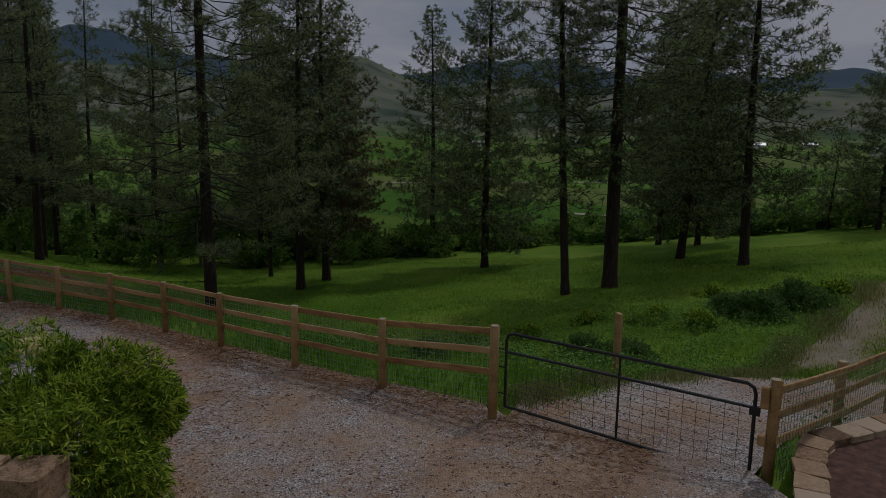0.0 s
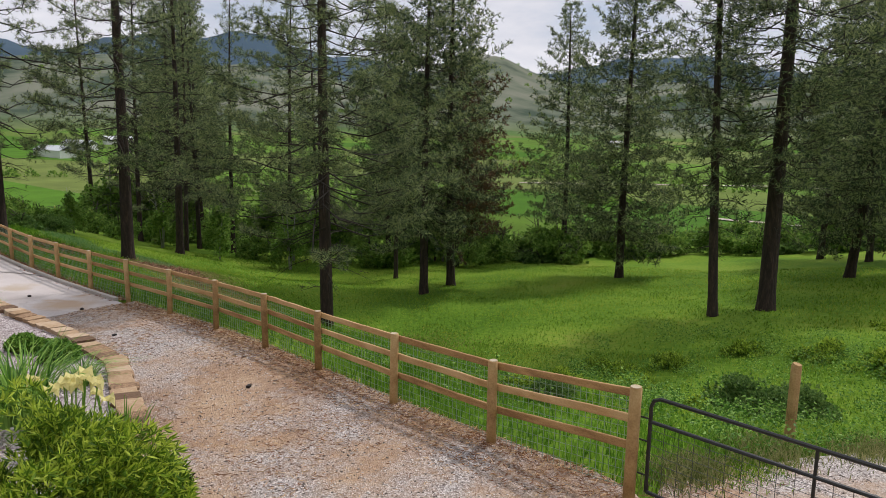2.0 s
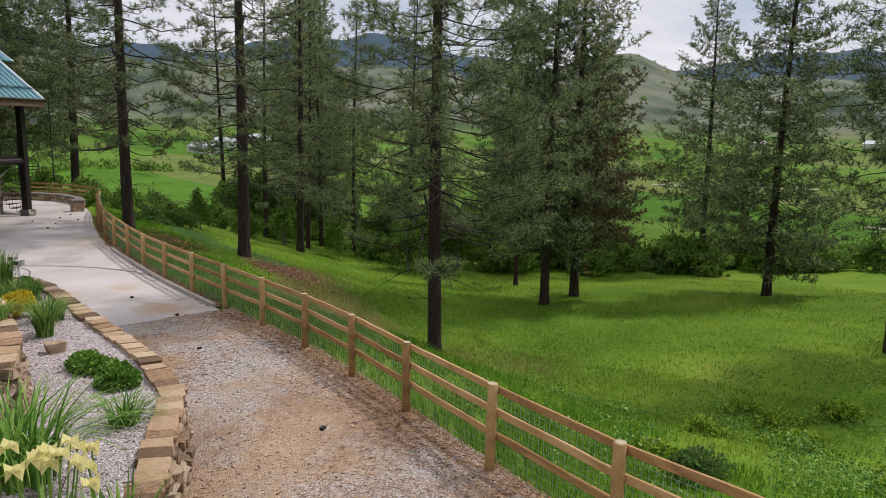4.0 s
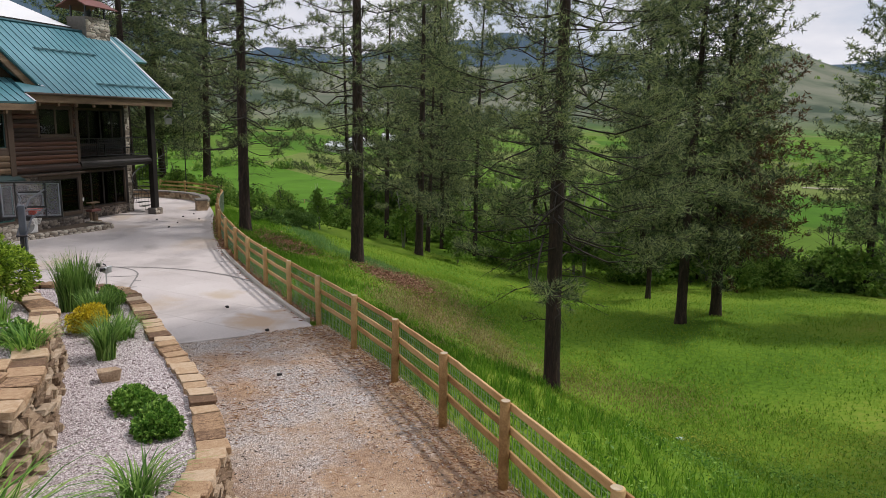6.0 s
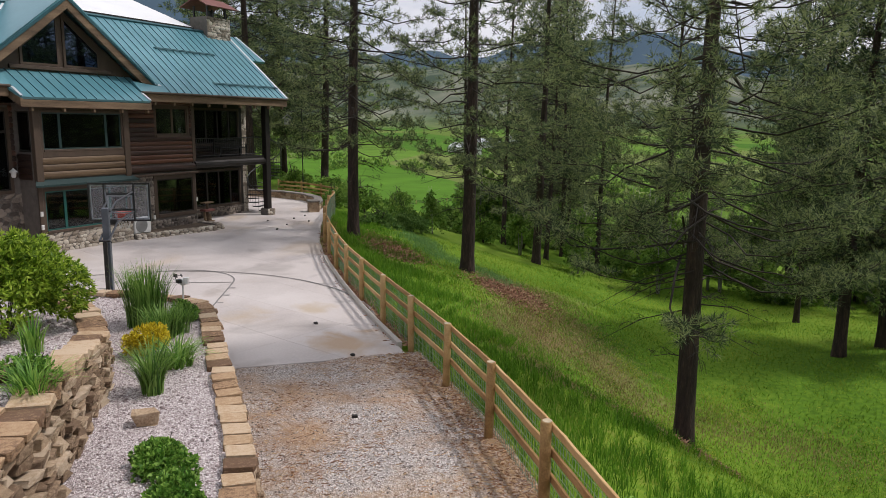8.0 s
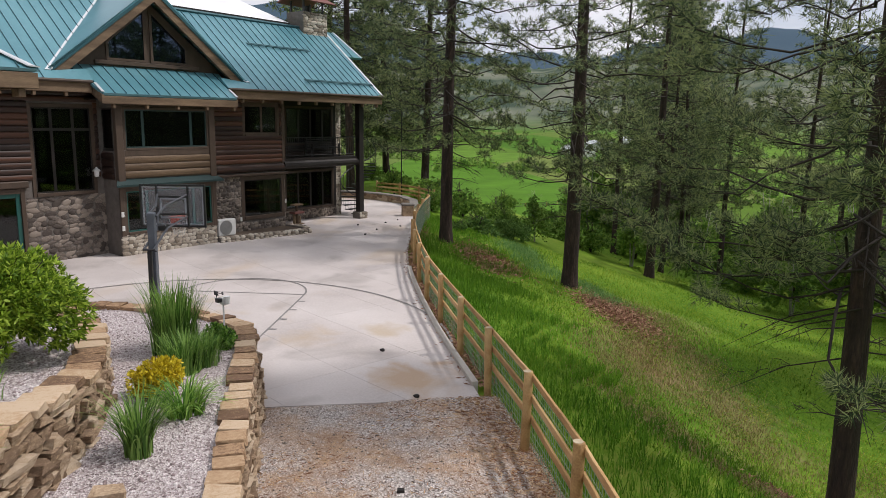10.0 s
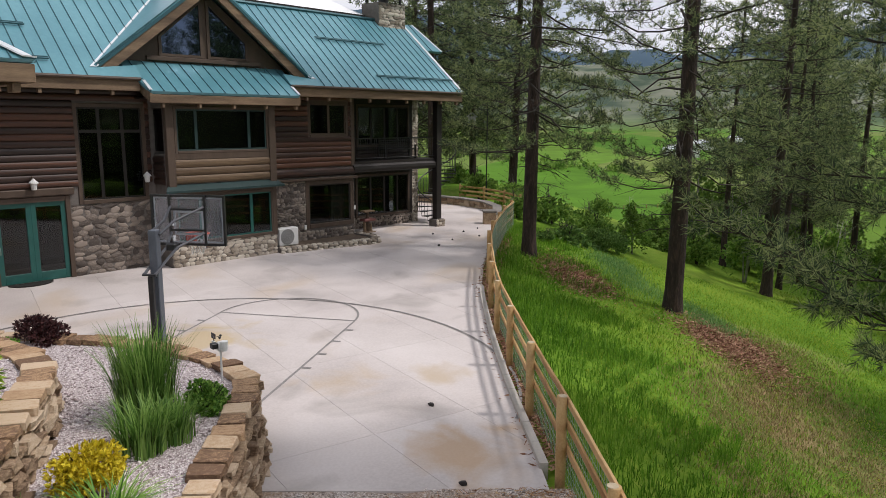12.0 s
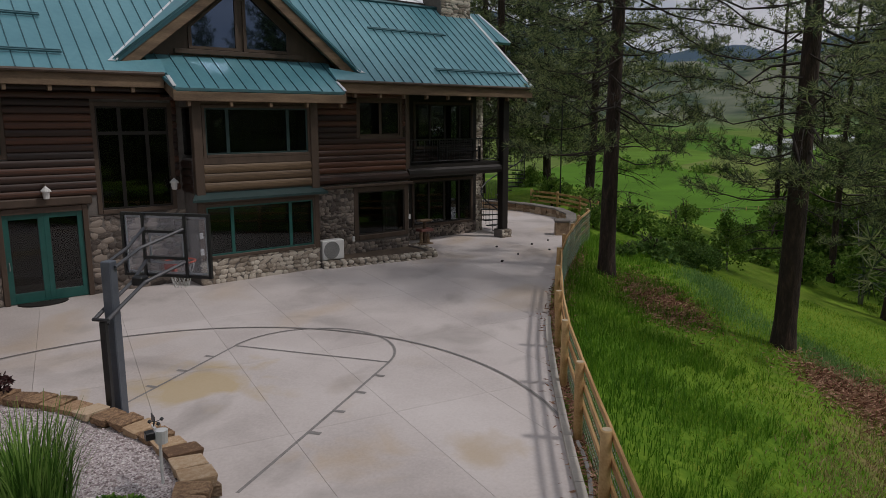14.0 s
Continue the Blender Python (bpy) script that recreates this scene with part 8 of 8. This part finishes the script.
# ---- distant woods and hedges on the valley floor ----
def far_woods():
    rng = np.random.default_rng(12)
    P, S = [], []
    for k in range(30):
        a = rng.uniform(radians(75), radians(200))
        d = rng.uniform(260, 1000)
        cx, cy = -12 + d * math.cos(a), 8 + d * math.sin(a)
        th = rng.uniform(0, 3.14)
        L = rng.uniform(20, 110)
        m = int(L / 5)
        for j in range(m):
            s = (j / m - 0.5) * L
            P.append((cx + s * math.cos(th) + rng.normal() * 2, cy + s * math.sin(th) + rng.normal() * 2))
            S.append(rng.uniform(1.8, 4.5))
    for k in range(500):
        a = rng.uniform(radians(60), radians(215))
        d = rng.uniform(1400, 3200)
        P.append((-12 + d * math.cos(a), 8 + d * math.sin(a)))
        S.append(rng.uniform(4, 9))
    P, S = np.array(P), np.array(S)
    Z = land_z(P[:, 0], P[:, 1])
    n, q = len(P), 40
    u = rng.normal(size=(n, q, 3))
    u /= np.linalg.norm(u, axis=2, keepdims=True)
    u[..., 2] = np.abs(u[..., 2]) * 1.3
    c = np.stack([P[:, 0], P[:, 1], Z], 1)[:, None] + u * (S[:, None, None] * rng.uniform(0.6, 1.1, (n, q, 1)))
    c = c.reshape(-1, 3)
    d = u.reshape(-1, 3) + rng.normal(size=(n * q, 3)) * 0.5
    d /= np.linalg.norm(d, axis=1, keepdims=True)
    ln = np.repeat(S, q) * 0.6
    v, f = leaves(rng, c - d * ln[:, None] * 0.4, d, ln, ln * 0.7)
    tagged(new("valley_trees", tri_data("valley_trees", v, f, [M_LEAF])), "far dark hedges and trees across the valley fields", "trees", kind="stuff")


far_woods()

# farm tracks, fences and sheds in the valley
M_TRACK = mat("farm_track", [(0.34, 0.29, 0.22), (0.46, 0.41, 0.33)], 0.2, 2, 0.95, world_space=True, bump=0)


def track(pts, w, name, label):
    g = Geo()
    dense = []
    for (x0, y0), (x1, y1) in zip(pts[:-1], pts[1:]):
        for k in range(12):
            dense.append((x0 + (x1 - x0) * k / 12, y0 + (y1 - y0) * k / 12))
    dense.append(pts[-1])
    s = strip(dense, w, lambda x, y: float(land_z(x, y)), 0.35)
    tagged(new(name, s.data(name, M_TRACK)), label, "track", kind="structure")


track([(-95, 255), (-20, 262), (60, 250), (160, 280)], 5, "farm_track", "pale farm track crossing the valley fields")
track([(-230, 330), (-120, 420), (-20, 440), (120, 520)], 5, "farm_track", "pale far track between green fields")
track([(40, 180), (90, 175), (160, 190)], 9, "farm_track", "pale bare strip of ground by the fields")


def shed(x, y, w, d, h, turn, wall, label):
    z = float(land_z(x, y))
    s = thing("farm_shed", label, "shed", pose(x, y, z, 0, 0, turn), "farm sheds")
    part("wall_shell", Geo().box((-w / 2, -d / 2, -1), (w / 2, d / 2, h)), wall, s)
    part("roof", Geo().poly([(-w / 2 - 0.4, -d / 2 - 0.4, h), (w / 2 + 0.4, -d / 2 - 0.4, h), (w / 2 + 0.4, 0, h + d * 0.3), (-w / 2 - 0.4, 0, h + d * 0.3)], 0.2).poly([(-w / 2 - 0.4, 0, h + d * 0.3), (w / 2 + 0.4, 0, h + d * 0.3), (w / 2 + 0.4, d / 2 + 0.4, h), (-w / 2 - 0.4, d / 2 + 0.4, h)], 0.2), M_FLASH, s)


for x, y, w, d, h, tn in ((-640, 260, 30, 12, 5, 20), (-560, 210, 40, 12, 5, 5), (-500, 520, 22, 12, 5, 60), (-330, 900, 28, 14, 6, 0), (-120, 1000, 24, 12, 5, 10), (80, 980, 30, 14, 6, 15), (-60, 1060, 18, 10, 5, 0), (-420, 800, 20, 10, 5, 40), (20, 900, 26, 12, 5, 30), (-720, 330, 26, 12, 5, 80), (-200, 1080, 24, 12, 5, 0)):
    shed(x, y, w, d, h, tn, M_WHITE, "small pale farm building in the valley")


def field_fence(x0, y0, x1, y1):
    """A post and rail fence that follows the field."""
    n = max(2, round(math.hypot(x1 - x0, y1 - y0) / 5))
    pts = [(x0 + (x1 - x0) * k / n, y0 + (y1 - y0) * k / n) for k in range(n + 1)]
    f = thing("field_fence", "dark wooden rail fence across a valley field", "fence", kind="structure")
    post = bpy.data.meshes["post"]
    for k, (x, y) in enumerate(pts):
        z = float(land_z(x, y))
        piece("post", post, f, pose(x, y, z) @ Matrix.Diagonal((1.8, 1.8, 1.1, 1)))
        if k:
            a, b = pts[k - 1]
            za = float(land_z(a, b))
            for h in (0.45, 0.9, 1.35):
                part("rail", Geo().tube([(a, b, za + h), (x, y, z + h)], 0.09, 4), M_DARKWOOD, f)


field_fence(-250, 62, -268, 108)
field_fence(-205, 58, -222, 84)


# ---- grass ----
def scatter_grass(name, label, n, region, hmin, hmax, seed, width=0.018, material=None, lean=0.7):
    rng = np.random.default_rng(seed)
    x0, x1, y0, y1, keep = region
    x, y = rng.uniform(x0, x1, n), rng.uniform(y0, y1, n)
    patch = 0.5 + 0.5 * np.sin(x * 0.9 + 1.3 * np.sin(y * 0.7)) * np.cos(y * 0.8 + np.sin(x * 0.5))
    ok = keep(x, y) & (rng.uniform(size=n) < 0.6 + 0.4 * patch)
    x, y, patch = x[ok], y[ok], patch[ok]
    base = np.stack([x, y, land_z(x, y) - 0.02], 1)
    h = rng.uniform(hmin, hmax, len(x)) * (0.7 + 0.4 * patch)
    v, f = blades(rng, base, h, np.full(len(x), width), lean)
    return tagged(new(name, tri_data(name, v, f, [material or M_GRASS])), label, "grass", kind="stuff")


def beyond(x, y, a=0.1, b=99.0):
    s = y - fence_y(x)
    return (s > a) & (s < b) & (np.hypot(x + 20.6, y - 18.2) > 0.95)


ROAD = [p for p in DRIVE if p[1] > 9.3]


def off_road(x, y):
    p = np.stack([x, y], 1)
    return ~inside(ROAD + [(-0.75, 9.4)], p) & ~inside(TRACK, p)


scatter_grass("fence_grass", "long green grass along the foot of the fence", 120000, (-47, 0, 9, 17, lambda x, y: beyond(x, y, 0.12, 3.1 + 1.5 * wave(x * 1.0, y * 0.4, 1.7, 0.6) + 1.2 * np.sin(x * 7.3 + y * 11.1)) & off_road(x, y)), 0.18, 0.42, 1, 0.016, M_GRASS_DEEP)
scatter_grass("slope_grass", "long green meadow grass on the slope", 130000, (-46, 2, 10, 26, lambda x, y: beyond(x, y, 1.6, 13.5) & off_road(x, y)), 0.10, 0.24, 2, 0.017, None, 1.3)
scatter_grass("meadow_grass", "bright green meadow grass", 130000, (-52, 6, 20, 52, lambda x, y: beyond(x, y, 13.0, 60) & off_road(x, y)), 0.08, 0.20, 3, 0.03, None, 1.6)


# weeds with broader leaves in the meadow
def weeds(name, label, n, region, seed, material, size, tall=0.30):
    rng = np.random.default_rng(seed)
    x0, x1, y0, y1, keep = region
    c = np.stack([rng.uniform(x0, x1, n), rng.uniform(y0, y1, n)], 1)
    k = 40
    p = np.repeat(c, k, 0) + rng.normal(size=(n * k, 2)) * 0.17
    ok = keep(p[:, 0], p[:, 1])
    p = p[ok]
    h = rng.uniform(0.03, tall, len(p)) * np.repeat(rng.uniform(0.5, 1.2, n), k)[ok]
    pos = np.stack([p[:, 0], p[:, 1], land_z(p[:, 0], p[:, 1]) + h], 1)
    d = rng.normal(size=(len(p), 3))
    d[:, 2] = np.abs(d[:, 2]) * 0.5
    d /= np.linalg.norm(d, axis=1, keepdims=True)
    ln = rng.uniform(0.6, 1.3, len(p)) * size
    v, f = leaves(rng, pos, d, ln, ln * 0.5)
    tagged(new(name, tri_data(name, v, f, [material])), label, "weeds", kind="stuff")


M_WEED = leaf_mat("yellowish_weeds", [(0.10, 0.20, 0.02), (0.20, 0.30, 0.03), (0.40, 0.42, 0.05)], 0.7, 0.55, 0.4)
weeds("meadow_weeds", "patches of low leafy weeds in the meadow", 620, (-14, 2, 12, 30, lambda x, y: beyond(x, y, 0.8, 18) & off_road(x, y) & (wave(x, y, 0.5, 0.4) > -0.4)), 5, M_LEAF_GREEN, 0.06)
weeds("leafy_undergrowth", "lush low leafy plants between fence and meadow", 900, (-12.5, 0.5, 11, 29, lambda x, y: beyond(x, y, 0.6, 17) & off_road(x, y) & (wave(x, y, 0.7, 2.2) + 0.12 * (x + 8) > -0.1)), 15, M_LEAF_GREEN, 0.07, 0.55)
weeds("slope_weeds", "yellow-green flowering weeds on the slope", 620, (-31, -14, 18, 27, lambda x, y: beyond(x, y, 5.5, 15) & (wave(x, y, 0.55, 1.2) > 0.0)), 6, M_WEED, 0.05)


# heaps of fallen needles below the slope pines
def litter(name, cx, cy, rx, ry, n, seed, zf=land_z, label="reddish-brown fallen needles and bark on the slope"):
    rng = np.random.default_rng(seed)
    p = rng.normal(size=(n, 2)) * [rx, ry] * 0.5 + [cx, cy]
    pos = np.stack([p[:, 0], p[:, 1], zf(p[:, 0], p[:, 1]) + rng.uniform(0.0, 0.07 if zf is land_z else 0.02, n)], 1)
    d = rng.normal(size=(n, 3))
    d[:, 2] *= 0.25 if zf is land_z else 0.08
    d /= np.linalg.norm(d, axis=1, keepdims=True)
    ln = rng.uniform(0.08, 0.22, n)
    v, f = leaves(rng, pos, d, ln, ln * 0.22)
    tagged(new(name, tri_data(name, v, f, [M_LITTER])), label, "litter", kind="stuff")


M_LITTER = leaf_mat("fallen_needles", [(0.19, 0.09, 0.055), (0.33, 0.175, 0.11), (0.47, 0.29, 0.19)], 0.8, 0.9, 0.1)
litter("needle_litter", -38.4, 15.3, 2.4, 1.1, 12000, 1)
litter("needle_litter", -33.6, 19.3, 2.4, 1.3, 10000, 2)
litter("needle_litter", -20.4, 17.9, 1.3, 1.0, 4500, 3)
_k = np.random.default_rng(8)
x = _k.uniform(-44.0, -22.3, 9000)
y = fence_y(x) + _k.normal(size=9000) * 0.16 + 0.12
d = _k.normal(size=(9000, 3)) * (1, 1, 0.2)
d /= np.linalg.norm(d, axis=1, keepdims=True)
ln = _k.uniform(0.06, 0.18, 9000)
v, f = leaves(_k, np.stack([x, y, land_z(x, y) + _k.uniform(0.0, 0.04, 9000)], 1), d, ln, ln * 0.2)
tagged(new("fence_litter", tri_data("fence_litter", v, f, [M_LITTER])), "fallen needles and bark along the fence", "litter", kind="stuff")


def patch_grass(name, label, spots, n, h, width, material, seed):
    """Grass in loose patches: x, y, radius along x, radius along y."""
    rng = np.random.default_rng(seed)
    c = np.array(spots)[rng.integers(0, len(spots), n)]
    p = c[:, :2] + rng.normal(size=(n, 2)) * c[:, 2:] * 0.55
    base = np.stack([p[:, 0], p[:, 1], land_z(p[:, 0], p[:, 1]) - 0.02], 1)
    v, f = blades(rng, base, rng.uniform(0.5, 1.2, n) * h, np.full(n, width), 0.8)
    tagged(new(name, tri_data(name, v, f, [material])), label, "grass", kind="stuff")


M_DRYGRASS = leaf_mat("dry_grass", [(0.22, 0.16, 0.07), (0.36, 0.28, 0.13), (0.48, 0.40, 0.20)], 0.7, 0.8, 0.3)
M_VERGE = leaf_mat("verge_grass", [(0.13, 0.17, 0.04), (0.27, 0.29, 0.09), (0.40, 0.37, 0.17)], 0.7, 0.7, 0.4)
M_BLUEGRASS = leaf_mat("bluish_grass", [(0.10, 0.23, 0.06), (0.18, 0.33, 0.10), (0.26, 0.42, 0.16)], 0.6, 0.6, 0.4)
patch_grass("dry_grass", "thin straw-coloured dry grass on the slope", [(-30.2, 19.0, 3.2, 1.3), (-29.0, 20.6, 2.6, 1.4), (-32.0, 20.2, 2.2, 1.5), (-28.6, 17.8, 2.6, 1.2), (-34.5, 21.5, 2.5, 1.5), (-26.2, 20.0, 2.0, 1.5), (-19.6, 16.6, 1.6, 0.8), (-24.6, 22.5, 2.5, 1.5), (-23.0, 15.6, 2.5, 1.2), (-27.0, 16.4, 2.5, 1.0), (-19.8, 17.2, 1.3, 0.9), (-22.0, 24.0, 3.0, 1.5)], 40000, 0.13, 0.02, M_DRYGRASS, 41)
patch_grass("verge_grass", "dry grass along the edge of the road", [(-3.9, 12.6, 0.5, 0.9), (-2.9, 15.0, 0.5, 1.4), (-1.7, 17.6, 0.7, 0.9), (-1.2, 20.4, 0.5, 2.0), (-0.4, 24.5, 0.6, 2.4), (0.6, 29.0, 0.7, 2.6), (-4.3, 10.8, 0.4, 0.6)], 20000, 0.24, 0.016, M_VERGE, 43)
patch_grass("road_grass", "green and dry grass growing through the old road", [(-1.0, 17.8, 1.0, 0.8), (1.2, 20.5, 0.7, 2.2), (1.7, 25.0, 0.7, 2.6), (2.2, 30.0, 0.9, 3.0), (2.8, 34.0, 0.9, 3.0), (-3.9, 11.6, 0.5, 0.9), (0.6, 18.0, 1.3, 0.9)], 22000, 0.16, 0.018, M_GRASS, 45)
patch_grass("bluish_grass", "bluish-green seeding grass on the slope", [(-40.5, 18.0, 3.2, 1.2), (-36.6, 19.6, 2.2, 0.9), (-43.5, 18.4, 2.0, 1.0)], 7000, 0.26, 0.016, M_BLUEGRASS, 42)

# dead needles strewn over the drive, thickest along the fence and the wall
M_STRAW = leaf_mat("straw_needles", [(0.22, 0.10, 0.05), (0.42, 0.23, 0.115), (0.60, 0.42, 0.24)], 0.9, 0.9, 0.1)
_r = np.random.default_rng(77)
for label, n, near_edge in (("reddish fallen pine needles along the fence", 13000, True), ("straw-coloured fallen pine needles on the drive", 40000, False)):
    x = _r.uniform(-22.3, -2.0, n)
    y = fence_y(x) - np.abs(_r.normal(size=n)) * 0.45 + 0.1 if near_edge else _r.uniform(3.0, 11.5, n)
    k = inside(DRIVE, np.stack([x, y], 1)) & (near_edge | (wave(x, y, 0.8, 3.0) + _r.normal(size=n) * 0.5 > 0.1))
    x, y = x[k], y[k]
    d = _r.normal(size=(len(x), 3))
    d[:, 2] *= 0.12
    d /= np.linalg.norm(d, axis=1, keepdims=True)
    ln = _r.uniform(0.06, 0.16, len(x))
    v, f = leaves(_r, np.stack([x, y, np.array([gate_road(a, b) for a, b in zip(x, y)]) + _r.uniform(0.004, 0.02, len(x))], 1), d, ln, np.full(len(x), 0.012))
    tagged(new("drive_litter", tri_data("drive_litter", v, f, [M_STRAW])), label, "litter", kind="stuff")
